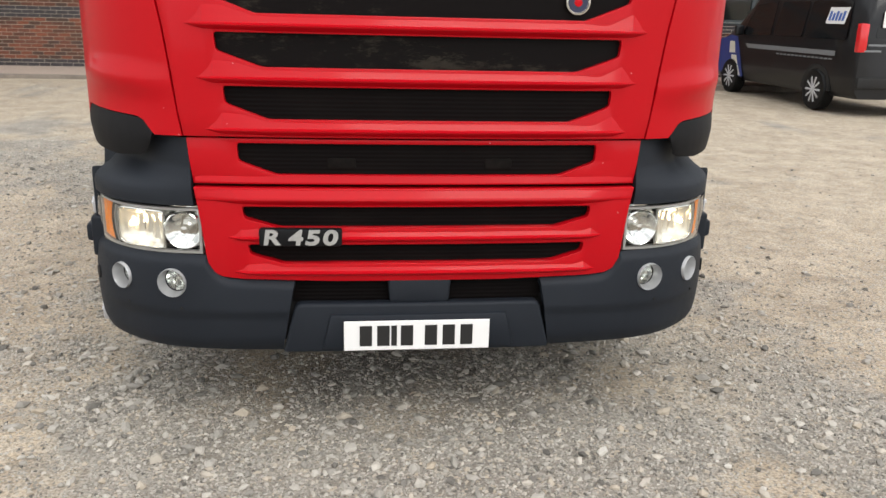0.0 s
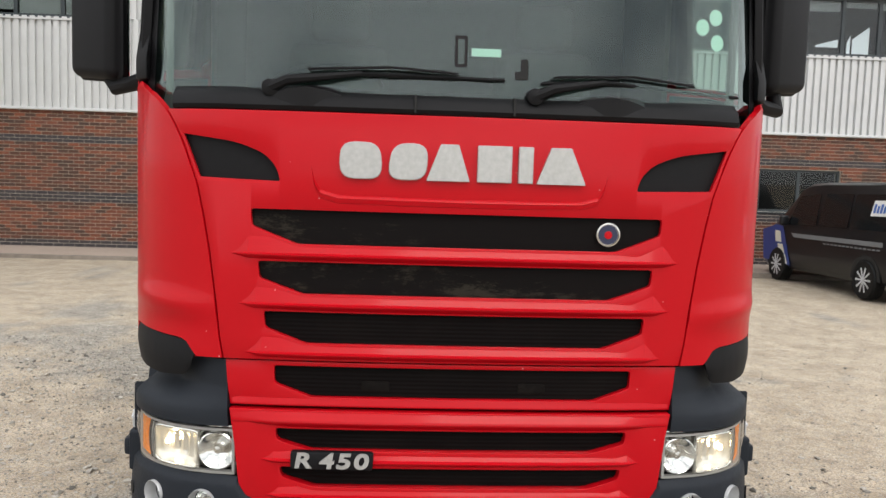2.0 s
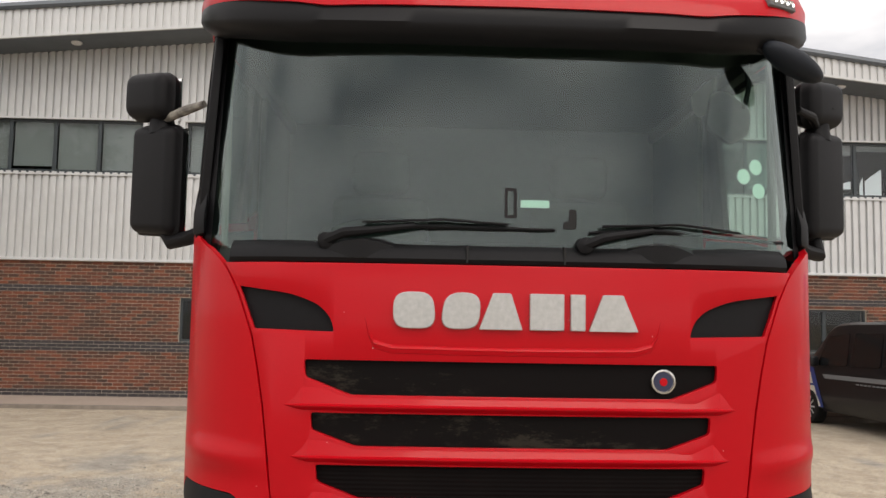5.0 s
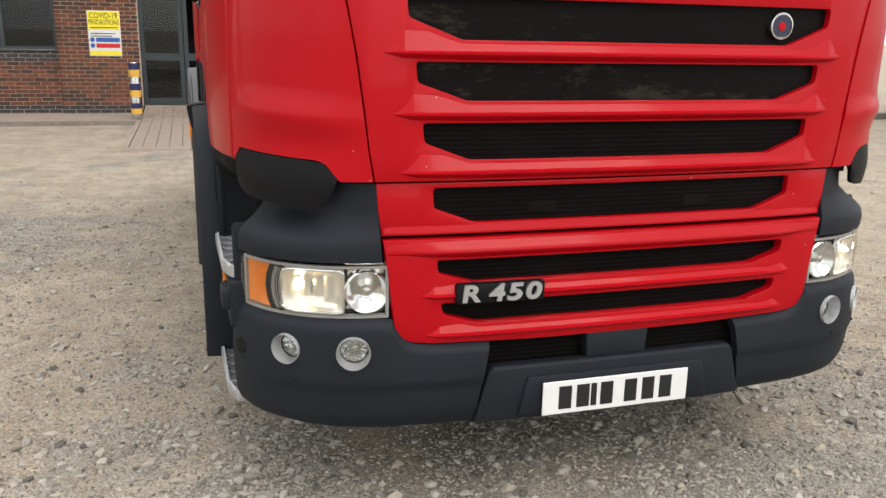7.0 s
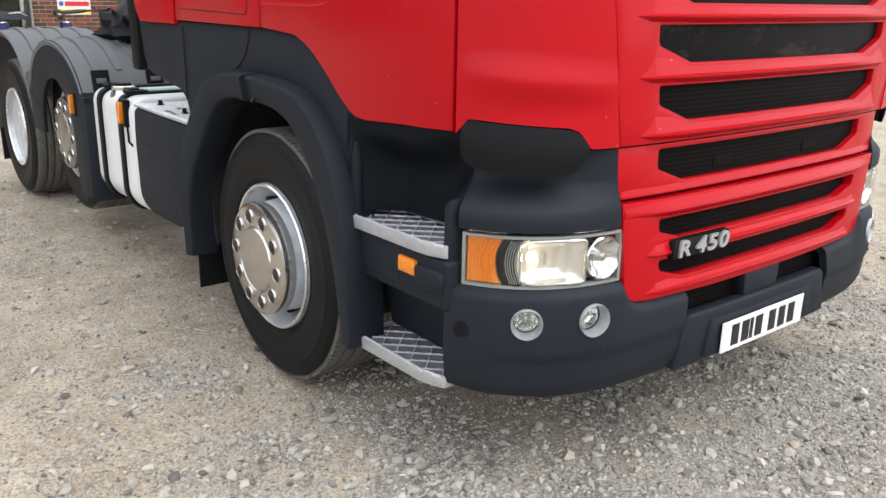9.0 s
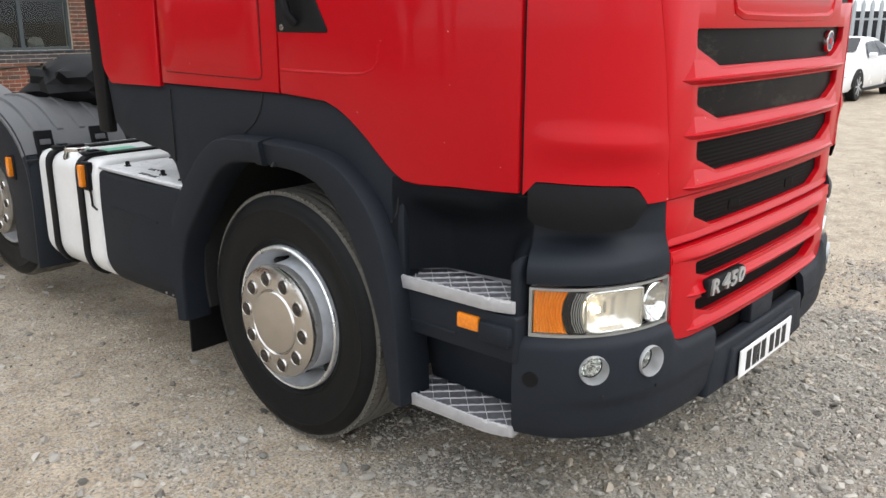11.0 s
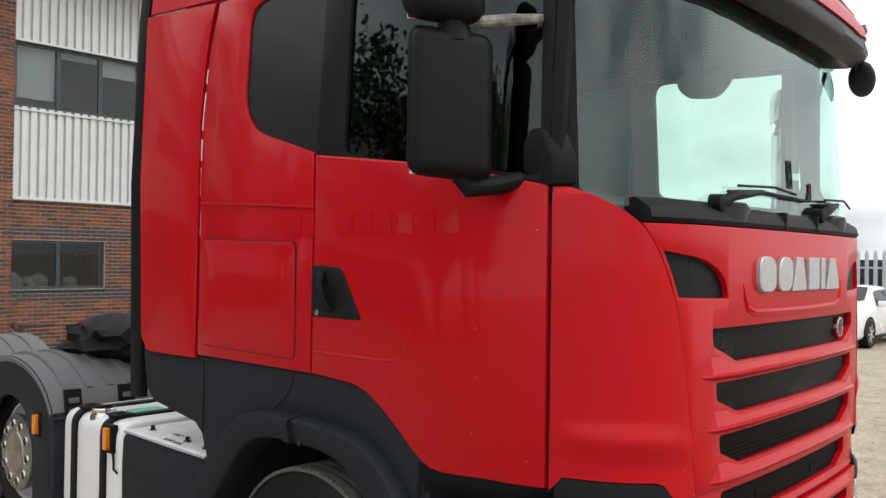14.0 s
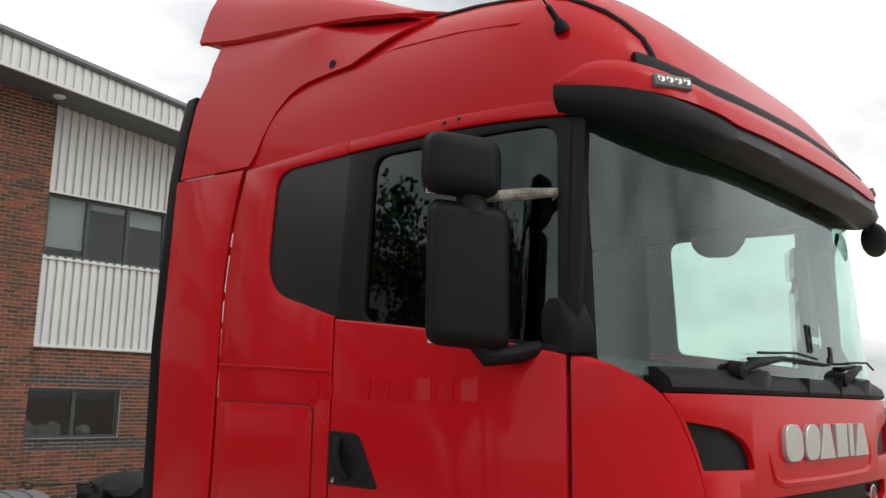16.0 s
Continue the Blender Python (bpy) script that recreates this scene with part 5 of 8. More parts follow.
    def cover_u(v, z):
        inner = ease((v - 0.335) / 0.11) * ease((0.825 - v) / 0.15)
        waist = (1 - ease((v - 0.35) / 0.10)) * curve_at([(0.965, 0.0), (0.985, 0.02), (1.01, 0.05), (1.04, 0.08), (1.10, 0.088), (1.13, 0.06), (1.165, 0.0)], z)
        return s * (flank(v) - 0.012 - waist - inner * 0.135 * ease((curve_at([(0.33, 1.158), (0.6, 1.148), (0.78, 1.140)], v) - z) / 0.13))
    cover = [[(cover_u(v, z), v, z) for z in (curve_at([(0.33, 1.178), (0.55, 1.175), (0.70, 1.166), (0.8, 1.18)], v), 1.155, 1.135, 1.11, 1.08, 1.05, 1.02, 0.99, 0.965, 0.93, 0.86)] for v in (0.318, 0.335, 0.36, 0.39, 0.42, 0.45, 0.5, 0.6, 0.66, 0.69, 0.72, 0.75, 0.78, 0.805, 0.825)]
    bm = loft(cover, closed=False, caps=False)
    bmesh.ops.solidify(bm, geom=bm.faces[:], thickness=0.015)
    part("step_cover", bm, PLASTIC, well, smooth=80)
    part("front_post", slab([(0.318, 0.72), (0.352, 0.72), (0.352, 0.965), (0.318, 0.99)], (), 0, 0.14, lambda a, b, dd: (s * (1.175 - dd), a, b), bevel=0.012), PLASTIC, well)
    for z, v1 in ((0.832, 0.825), (0.412, 0.795)):
        outl = rounded([(1.0, 0.330), (1.180, 0.326), (1.206, 0.40), (1.212, v1 - 0.03), (1.195, v1 + 0.012), (1.0, v1)], [0.0, 0.01, 0.06, 0.02, 0.02, 0], 5)
        inn = rounded([(1.012, 0.340), (1.172, 0.336), (1.195, 0.40), (1.200, v1 - 0.036), (1.184, v1 + 0.001), (1.012, v1 - 0.012)], [0.0, 0.01, 0.06, 0.02, 0.02, 0], 5)
        st = part("step", slab(outl, [inn], 0, 0.040, lambda a, b, dd: (s * a, b, z + 0.014 - dd), bevel=0.003, seg=2), ALU, well, "aluminium step with diamond lattice tread")
        part("tray", slab(inn, (), 0, 0.006, lambda a, b, dd: (s * a, b, z + 0.002 - dd)), ALU_PLATE, st)
        loop = [(1.012 + 0.178 * i / 16, v1 - 0.010 + 0.010 * i / 16) for i in range(17)] + [(1.203, v1 - 0.05 - (v1 - 0.46) * i / 30) for i in range(31)] + [(1.198 - 0.012 * i / 6, 0.40 - 0.062 * i / 6) for i in range(7)]
        part("serrated_edge", loft([[(s * (u - 0.003), v, z + 0.008), (s * (u + 0.003), v, z + 0.008), (s * (u + 0.003), v, z + 0.015 + 0.003 * (i % 2)), (s * (u - 0.003), v, z + 0.015 + 0.003 * (i % 2))] for i, (u, v) in enumerate(loop)]), ALU_BAR, st, smooth=0)
        for k in range(-3, 7):
            for dirn in (-1, 1):
                v0 = 0.345 + k * 0.080
                a0, a1 = (v0, v0 + 0.16) if dirn > 0 else (v0 + 0.16, v0)
                pts = []
                for i in range(17):
                    f = i / 16
                    vv, uu = a0 + (a1 - a0) * f * 1.2, 1.013 + 0.195 * f
                    lim = min(1.172 + 0.028 * min(1, (vv - 0.34) / 0.07), 1.198)
                    if 0.345 < vv < v1 - 0.008 and uu < lim:
                        pts.append((s * uu, vv, z + 0.0055 + 0.0025 * (i % 2)))
                if len(pts) > 1:
                    bm = bmesh.new()
                    rings = [[(p[0], p[1] - 0.0018, z - 0.002), (p[0], p[1] + 0.0018, z - 0.002), (p[0], p[1] + 0.0015, p[2]), (p[0], p[1] - 0.0015, p[2])] for p in pts]
                    part("tread_bar", loft(rings, into=bm), ALU_BAR, st, smooth=0)
    beam = part("step_beam", slab(rounded([(0.31, 0.645), (0.81, 0.645), (0.815, 0.800), (0.31, 0.800)], 0.015), (), 0, 0.15, lambda a, b, dd: (s * (1.192 - dd), a, b), bevel=0.015), PLASTIC, well)
    part("well_panel", slab([(0.335, 0.43), (0.78, 0.43), (0.78, 0.68), (0.335, 0.68)], (), 0, 0.03, lambda a, b, dd: (s * (1.055 + 0.22 * (b - 0.43) - dd), a, b), bevel=0.006), PLASTIC, well)
    part("beam_groove", slab([(0.55, 0.684), (0.79, 0.684), (0.79, 0.694), (0.55, 0.700)], (), 0, 0.02, lambda a, b, dd: (s * (1.196 - dd), a, b), bevel=0.003), PLASTIC, beam)
    part("side_marker", slab(rounded([(0.452, 0.722), (0.54, 0.722), (0.54, 0.772), (0.452, 0.772)], 0.006), (), 0, 0.02, lambda a, b, dd: (s * (1.203 - dd), a, b), bevel=0.004), AMBER, beam, "orange side marker")
    part("beam_end", box(min(s * 1.10, s * 1.215), max(s * 1.10, s * 1.215), 0.322, 0.447, 0.698, 0.768, 0.014), PLASTIC, beam)
    part("lower_beam", slab(rounded([(0.31, 0.385), (0.77, 0.385), (0.77, 0.46), (0.31, 0.46)], 0.01), (), 0, 0.05, lambda a, b, dd: (s * (1.02 - dd), a, b), bevel=0.008), SOOT, well)


for side in (-1, 1):
    build_side(side)


NUT = material("rusty_wheel_nut", (0.045, 0.036, 0.028), 0.6, 0.4, grain=0.3, grain_scale=80)
LIP = material("bright_rim_edge", (0.78, 0.79, 0.80), 0.28, 0.8, grain=0.1, stain=0.35, stain_scale=30, stain_color=(0.35, 0.34, 0.32))


DULL = material("dirty_steel_cover", (0.34, 0.33, 0.31), 0.32, 0.9, grain=0.1, stain=0.8, stain_scale=12, stain_color=(0.10, 0.095, 0.09))


def wheel(s, v, z, kind="steer", r=0.515, width=0.315, outer=1.175):
    """One wheel: tyre with grooved tread, dished rim, hub cover with ten nuts."""
    w = part("wheel", lathe([(0.286, -0.006), (0.297, 0.004), (0.302, -0.03), (0.278, -0.05), (0.266, -0.10), (0.266, -width + 0.05), (0.300, -width + 0.02), (0.292, -width + 0.01), (0.252, -width + 0.05), (0.250, -0.10), (0.262, -0.05), (0.284, -0.012)], 56, "x", close=True), RIM, truck, "silver steel wheel with worn tyre", at=Matrix.Translation((s * outer, v, z)) @ Matrix.Diagonal((s, 1, 1, 1)))
    prof = [(0.296, -0.035), (0.303, -0.006), (0.318, 0.001), (0.322, 0.006), (0.328, 0.003), (0.36, 0.010), (0.40, 0.014), (0.440, 0.012), (0.446, 0.015), (0.452, 0.011), (0.470, 0.008), (0.484, 0.002), (0.494, -0.006), (0.501, -0.014)]
    back = [(0.49, -width + 0.006), (0.40, -width - 0.014), (0.303, -width + 0.006), (0.296, -width + 0.035)]
    part("tyre", lathe(prof + [(0.500, -0.03), (0.500, -width + 0.03)] + back, 72, "x", close=True), TYRE, w)
    bands = [(-0.034, -0.075), (-0.083, -0.125), (-0.133, -0.182), (-0.190, -0.232), (-0.240, -width + 0.022)]
    part("worn_shoulder", lathe([(0.497, -0.014), (0.501, -0.0125), (0.507, -0.019), (0.511, -0.028), (0.513, -0.040), (0.513, -0.05), (0.49, -0.05), (0.49, -0.02)], 96, "x", close=True), TREAD, w)
    for k in range(120):
        a = 2 * math.pi * k / 120
        part("tread_block", box(-0.040, -0.018, -0.0098, 0.0098, 0.503, 0.5145), TREAD, w, at=Matrix.Rotation(a, 4, "X")) if kind == "steer" and v < 2 and s < 0 else None
    for b0, b1 in bands:
        part("tread_band", lathe([(0.496, b0), (r - 0.003, b0), (r, b0 - 0.006), (r, b1 + 0.006), (r - 0.003, b1), (0.496, b1)], 96, "x", close=True), TREAD, w)
    part("rim_lip", lathe([(0.283, 0.000), (0.287, 0.010), (0.294, 0.012), (0.299, 0.006), (0.298, 0.0)], 64, "x", close=True), LIP, w)
    if kind == "steer":
        part("wheel_disc", lathe([(0.256, -0.125), (0.240, -0.12), (0.232, -0.085), (0.226, -0.01), (0.222, 0.040), (0.01, 0.040)], 56, "x"), RIM, w)
        for k in range(10):
            a = 2 * math.pi * (k + 0.5) / 10
            part("hand_hole", lathe([(0.001, -0.062), (0.015, -0.066), (0.021, -0.085), (0.022, -0.12)], 12, "x", (0.0, 0.247 * math.cos(a), 0.247 * math.sin(a))), SOOT, w)
        cov = part("hub_cover", lathe([(0.226, 0.01), (0.233, 0.045), (0.229, 0.060), (0.216, 0.067), (0.138, 0.071), (0.131, 0.065), (0.125, 0.073), (0.06, 0.079), (0.002, 0.081)], 64, "x"), STEEL if v < 3 else DULL, w, "polished stainless hub cover" if v < 3 else "dirty stainless hub cover")
        for k in range(10):
            a = 2 * math.pi * k / 10 + 0.1
            c = (0, 0.176 * math.cos(a), 0.176 * math.sin(a))
            part("nut_recess", lathe([(0.025, 0.073), (0.028, 0.0755), (0.031, 0.068), (0.022, 0.064)], 20, "x", c, close=True), STEEL, cov)
            part("wheel_nut", lathe([(0.002, 0.080), (0.012, 0.079), (0.016, 0.0745), (0.0255, 0.0742), (0.0255, 0.060)], 18, "x", c), NUT, cov)
    elif kind == "drive":
        part("wheel_disc", lathe([(0.268, -0.03), (0.235, -0.10), (0.20, -0.155), (0.13, -0.165), (0.01, -0.165)], 56, "x"), RIM, w)
        part("hub", lathe([(0.13, -0.165), (0.125, -0.04), (0.10, -0.02), (0.01, -0.018)], 36, "x"), RIM, w)
        for k in range(10):
            a = 2 * math.pi * k / 10
            part("wheel_nut", lathe([(0.002, -0.13), (0.017, -0.13), (0.018, -0.165)], 6, "x", (0, 0.165 * math.cos(a), 0.165 * math.sin(a))), RIM, w)
    return w


for side in (-1, 1):
    wheel(side, 1.462, 0.520, "steer", outer=1.172)
    wheel(side, 4.262, 0.640, "steer", outer=1.13)
    wheel(side, 5.60, 0.505, "drive", outer=1.195)
    wheel(side, 5.60, 0.505, "inner", outer=0.85)


# ---- roof, visor, windscreen ----
def build_roof():
    vs = [0.05, 0.075, 0.1, 0.15, 0.2, 0.25, 0.3, 0.36, 0.42, 0.5, 0.65, 0.8, 1.0, 1.2, 1.5, 1.8, 2.1, 2.45]
    roof = part("roof", sheet([roof_ring(v) for v in vs], 0.02), RED, truck, smooth=50)
    # black rubber line over the roof front
    seal = [(0.13, 2.95), (0.155, 3.02), (0.19, 3.085), (0.24, 3.145), (0.30, 3.20), (0.37, 3.245), (0.46, 3.29), (0.6, 3.335), (0.85, 3.385), (1.1, 3.42), (1.25, 3.44)]
    for s in (-1, 1):
        part("roof_seal", tube([(s * (roof_side(v, z + 0.058) + 0.002), v, z + 0.058) for v, z in seal], 0.011, 8), BLACK, roof)
    # ridge along the side of the roof
    for s in (-1, 1):
        part("roof_ridge", tube([(s * (roof_side(v, z + 0.058) - 0.006), v, z + 0.058) for v, z in ((0.33, 3.15), (0.58, 3.195), (0.85, 3.245), (1.15, 3.28), (1.46, 3.295))], [0.004, 0.011, 0.011, 0.011, 0.005], 8), RED, roof)
    aer = part("aerial", lathe([(0.026, 0), (0.024, 0.02), (0.012, 0.04), (0.004, 0.045)], 16, "z"), BLACK, roof, "short black roof aerial", at=Matrix.Translation((-1.095, 0.385, 3.173)) @ Matrix.Rotation(radians(-35), 4, "Y"))
    part("whip", tube([(0, 0, 0.02), (0.0, 0.02, 0.09), (0.0, 0.022, 0.095), (0.0, 0.07, 0.24)], [0.012, 0.010, 0.004, 0.003], 8), BLACK, aer)
    # roof-top air deflector
    def defl(v):
        lip = curve_at([(1.02, 3.41), (1.06, 3.418), (1.226, 3.454), (1.557, 3.531), (2.124, 3.638), (2.484, 3.702), (2.823, 3.795)], v) + 0.055
        h = curve_at([(1.02, 0.03), (1.11, 0.045), (1.26, 0.085), (1.48, 0.15), (1.9, 0.27), (2.3, 0.34), (2.8, 0.38)], v)
        w = curve_at([(1.02, 0.98), (1.15, 1.05), (1.4, 1.075), (2.0, 1.085), (2.8, 1.08)], v)
        half = [(w - 0.28, lip + 0.02), (w - 0.045, lip + 0.010), (w - 0.008, lip - 0.002), (w + 0.008, lip + 0.012), (w + 0.004, lip + h * 0.2), (w - 0.012, lip + h * 0.5), (w - 0.05, lip + h * 0.78), (w - 0.13, lip + h * 0.94), (w - 0.3, lip + h), (w * 0.35, lip + h * 1.04), (0, lip + h * 1.05)]
        lean = lambda z: 0.35 * max(0.0, z - lip) * max(0, (v - 2.3) / 0.5)
        return [(x, v - lean(z), z) for x, z in half] + [(-x, v - lean(z), z) for x, z in reversed(half[:-1])]
    part("air_deflector", sheet([defl(v) for v in (1.02, 1.11, 1.2, 1.3, 1.45, 1.6, 1.8, 2.0, 2.2, 2.4, 2.6, 2.8)], 0.02), RED, truck, "red roof air deflector", smooth=50)

    # sun visor: red upper shell and black lower lip, wrapping round to the door
    q0, q1 = arc_of_u(0.75), arc_of_v(0.37)
    qs = [q1 * i / 30 for i in range(31)]

    def visor(q, section):
        u, v, nu, nv = on_arc(q)
        k = ease01((q - q0) / (q1 - q0))
        o = 0.045 * (1 - k) + 0.020 * k
        q = q * 1.42 / q1
        rise = 0.025 + 0.03 * ease01((q - 0.8) / 0.5)
        zb = rise + curve_at([(0, 2.842), (0.55, 2.840), (0.70, 2.836), (0.82, 2.850), (0.95, 2.856), (1.10, 2.864), (1.25, 2.874), (1.42, 2.895)], q)
        zl = rise + curve_at([(0, 2.726), (0.6, 2.728), (0.85, 2.732), (1.0, 2.740), (1.15, 2.754), (1.3, 2.778), (1.42, 2.81)], q)
        zt = rise + curve_at([(0, 2.962), (0.8, 2.946), (0.98, 2.958), (1.12, 2.976), (1.22, 2.985), (1.32, 2.975), (1.38, 2.94), (1.42, 2.900)], q)
        return [((u + nu * d) * 0.99, v + nv * d, z) for d, z in section(o, zl, zb, zt, k)]

    def both(section):
        right = [visor(q, section) for q in qs]
        return [[(-x, y, z) for x, y, z in r] for r in reversed(right[1:])] + right
    low = lambda o, zl, zb, zt, k: [(o - 0.085, zl), (o - 0.050, zl + 0.005), (o - 0.012, zl + 0.030), (o, zl + 0.052), (o - 0.018 * (1 - k), zb), (o - 0.14, zb + 0.01 * (1 - k)), (o - 0.20, zb - 0.02), (o - 0.12, zl + 0.03)]
    vis = part("sun_visor", loft(both(low)), BLACK_GLOSS, truck, "dark sun visor with red top", smooth=45)
    top = lambda o, zl, zb, zt, k: [(o - 0.008, zb), (o - 0.018 * (1 - k), zb + (zt - zb) * 0.45), (o - 0.042 + 0.025 * k, zb + (zt - zb) * 0.85), (o - 0.075 + 0.03 * k, zt), (o - 0.2, zt - 0.004), (o - 0.2, zb)]
    part("visor_top", loft(both(top)), RED, vis, "red visor top", smooth=45)
    gap = lambda o, zl, zb, zt, k: [(-0.012, zt - 0.02), (-0.016, zt + 0.018), (-0.030, zt + 0.040), (-0.10, zt + 0.045), (-0.12, zt - 0.02)]
    part("visor_gap", loft(both(gap)[6:-6]), BLACK, vis)
    for s in (-1, 1):
        u, v, nu, nv = on_arc(arc_of_u(0.955))
        lamp = part("marker_lamp", box(-0.068, 0.068, -0.008, 0.02, -0.022, 0.022, 0.004), PLASTIC_DUSTY, vis, "clear marker lamp with four diodes", at=Matrix.Translation((s * (u + nu * 0.024) * 0.99, v + nv * 0.024, 2.948)) @ Matrix.Rotation(s * math.atan2(nu, -nv), 4, "Z") @ Matrix.Rotation(-0.25, 4, "X"))
        for k in range(4):
            part("diode", lathe([(0.001, -0.006), (0.009, -0.009), (0.013, -0.012), (0.014, -0.006)], 16, "y", (-0.046 + 0.031 * k, 0, 0)), CHROME, lamp)


build_roof()


def screen_point(u, z, d=0.0):
    """The windscreen's surface: curved in plan, raked back."""
    z += curve_at(CAB_RISE, z)
    return (u * (1 - 0.03 * (z - 2.08)), nose(u * 0.985) + 0.035 + 0.065 * (z - 2.08) + 0.075 * (abs(u) / 1.1) ** 4 + d, z)


def build_screen():
    us = [-1.12 + 2.24 * i / 44 for i in range(45)]
    bm = loft([[screen_point(u, z) for z in (2.03, 2.2, 2.4, 2.6, 2.86)] for u in us], closed=False, caps=False)
    ws = part("windscreen", bm, GLASS_WS, truck, "green tinted windscreen reflecting clouds")
    ws.visible_shadow = False
    # black band at the top and the pillars
    bm = loft([[screen_point(u, z, 0.004) for z in (2.79, 2.82, 2.88)] for u in us], closed=False, caps=False)
    bmesh.ops.solidify(bm, geom=bm.faces[:], thickness=0.03)
    part("screen_band", bm, BLACK, ws)
    for s in (-1, 1):
        rows = []
        for z in (2.03, 2.2, 2.4, 2.6, 2.75, 2.88):
            a = Vector(screen_point(s * 1.085, z, -0.004))
            b = Vector(screen_point(s * 1.115, z, 0.0)) + Vector((s * 0.016, 0.02, 0))
            c = Vector(flank_at(s, 0.335, z, 0.002))
            rows.append([a, a.lerp(b, 0.5) + Vector((s * 0.006, -0.008, 0)), b, c, c + Vector((-s * 0.06, 0.0, 0)), a + Vector((-s * 0.005, 0.09, 0))])
        part("screen_pillar", loft(rows), BLACK, ws, smooth=50)
    # cowl with scoops under the screen
    cu = [-0.975 + 1.95 * i / 40 for i in range(41)]
    cowl = part("wiper_cowl", loft([[(u, nose(u) + 0.004, 1.986 - 0.0), (u, nose(u) - 0.006, 2.000), (u, nose(u) + 0.004, 2.030), (u, nose(u) + 0.05, 2.062), (u, nose(u) + 0.09, 2.062), (u, nose(u) + 0.09, 1.986)] for u in cu]), BLACK, truck, smooth=40)
    for u in (-0.52, 0.50):
        part("cowl_scoop", loft([[(u + x, nose(u) - 0.010 + 0.02 * abs(x) / 0.12, 2.0), (u + x, nose(u) - 0.016 + 0.03 * abs(x) / 0.12, 2.035 + 0.028 * (1 - (x / 0.12) ** 2)), (u + x, nose(u) + 0.05, 2.062 + 0.012 * (1 - (x / 0.12) ** 2)), (u + x, nose(u) + 0.05, 2.0)] for x in (-0.12, -0.10, -0.06, 0, 0.06, 0.10, 0.12)]), BLACK_GLOSS, cowl)
    for u in (-0.16, 0.17):
        part("cowl_joint", box(u - 0.003, u + 0.003, nose(u) - 0.008, nose(u) + 0.03, 1.99, 2.05), SOOT, cowl)
    # wipers
    for p0, p1, p2 in (((-0.64, 2.052), (-0.34, 2.103), (0.14, 2.100)), ((0.24, 2.050), (0.48, 2.104), (1.0, 2.086))):
        pt = lambda a, o: Vector(screen_point(a[0], a[1])) + Vector((0, -o, 0))
        wip = part("wiper", tube([pt(p0, 0.03), pt((p0[0] + 0.06, p0[1] + 0.025), 0.045), pt((p0[0] * 0.5 + p1[0] * 0.5, (p0[1] + p1[1]) / 2 + 0.008), 0.04), pt(p1, 0.03)], [0.020, 0.018, 0.013, 0.009], 8), BLACK, truck, "black windscreen wiper")
        part("blade", tube([pt((p1[0] - 0.22, p1[1] - 0.01), 0.014), pt(p1, 0.016), pt(p2, 0.012)], [0.006, 0.009, 0.006], 6), BLACK, wip)
        part("blade_frame", tube([pt((p1[0] - 0.18, p1[1] + 0.01), 0.03), pt((p1[0] + 0.1, p1[1] + 0.022), 0.034), pt((p1[0] + 0.32, (p1[1] + p2[1]) / 2 + 0.012), 0.026)], 0.005, 6), BLACK, wip)
        part("spindle", lathe([(0.03, 0.02), (0.028, -0.02), (0.01, -0.028)], 14, "y", pt(p0, 0.02)), BLACK, wip)
    # things stuck to the glass
    STICK = material("pale_green_sticker", (0.55, 0.68, 0.62), 0.6)
    for u, z in ((0.844, 2.308), (0.900, 2.345), (0.906, 2.262)):
        x, y, zz = screen_point(u, z, 0.006)
        part("round_sticker", lathe([(0.001, 0), (0.028, 0), (0.028, 0.002)], 24, "y"), STICK, ws, at=Matrix.Translation((x, y, zz)) @ Matrix.Rotation(0.35, 4, "Z"))
    x, y, zz = screen_point(0.075, 2.187, 0.008)
    part("paper_label", box(x - 0.05, x + 0.05, y, y + 0.003, zz - 0.012, zz + 0.014), STICK, ws)
    part("permit_holder", slab([(-0.032, 2.138), (0.010, 2.138), (0.010, 2.238), (-0.032, 2.238)], [[(-0.022, 2.148), (0.0, 2.148), (0.0, 2.228), (-0.022, 2.228)]], 0, 0.004, lambda a, b, d: screen_point(a, b, -0.005 + d)), SOOT, ws)
    part("sensor_patch", slab([(0.172, 2.105), (0.217, 2.105), (0.217, 2.170), (0.192, 2.170), (0.192, 2.130), (0.172, 2.130)], (), 0, 0.004, lambda a, b, d: screen_point(a, b, -0.005 + d)), SOOT, ws)
    part("inner_mirror", slab(rounded([(0.735, 2.49), (0.835, 2.43), (0.925, 2.48), (0.945, 2.57), (0.835, 2.63), (0.765, 2.62)], 0.03), (), 0, 0.03, lambda a, b, d: screen_point(a, b, 0.085 + d), bevel=0.008), BLACK, ws)
    part("mirror_stem", tube([screen_point(0.905, 2.57, 0.085), screen_point(0.92, 2.64, 0.06), screen_point(0.905, 2.72, 0.03)], 0.01, 8), BLACK, ws)


build_screen()


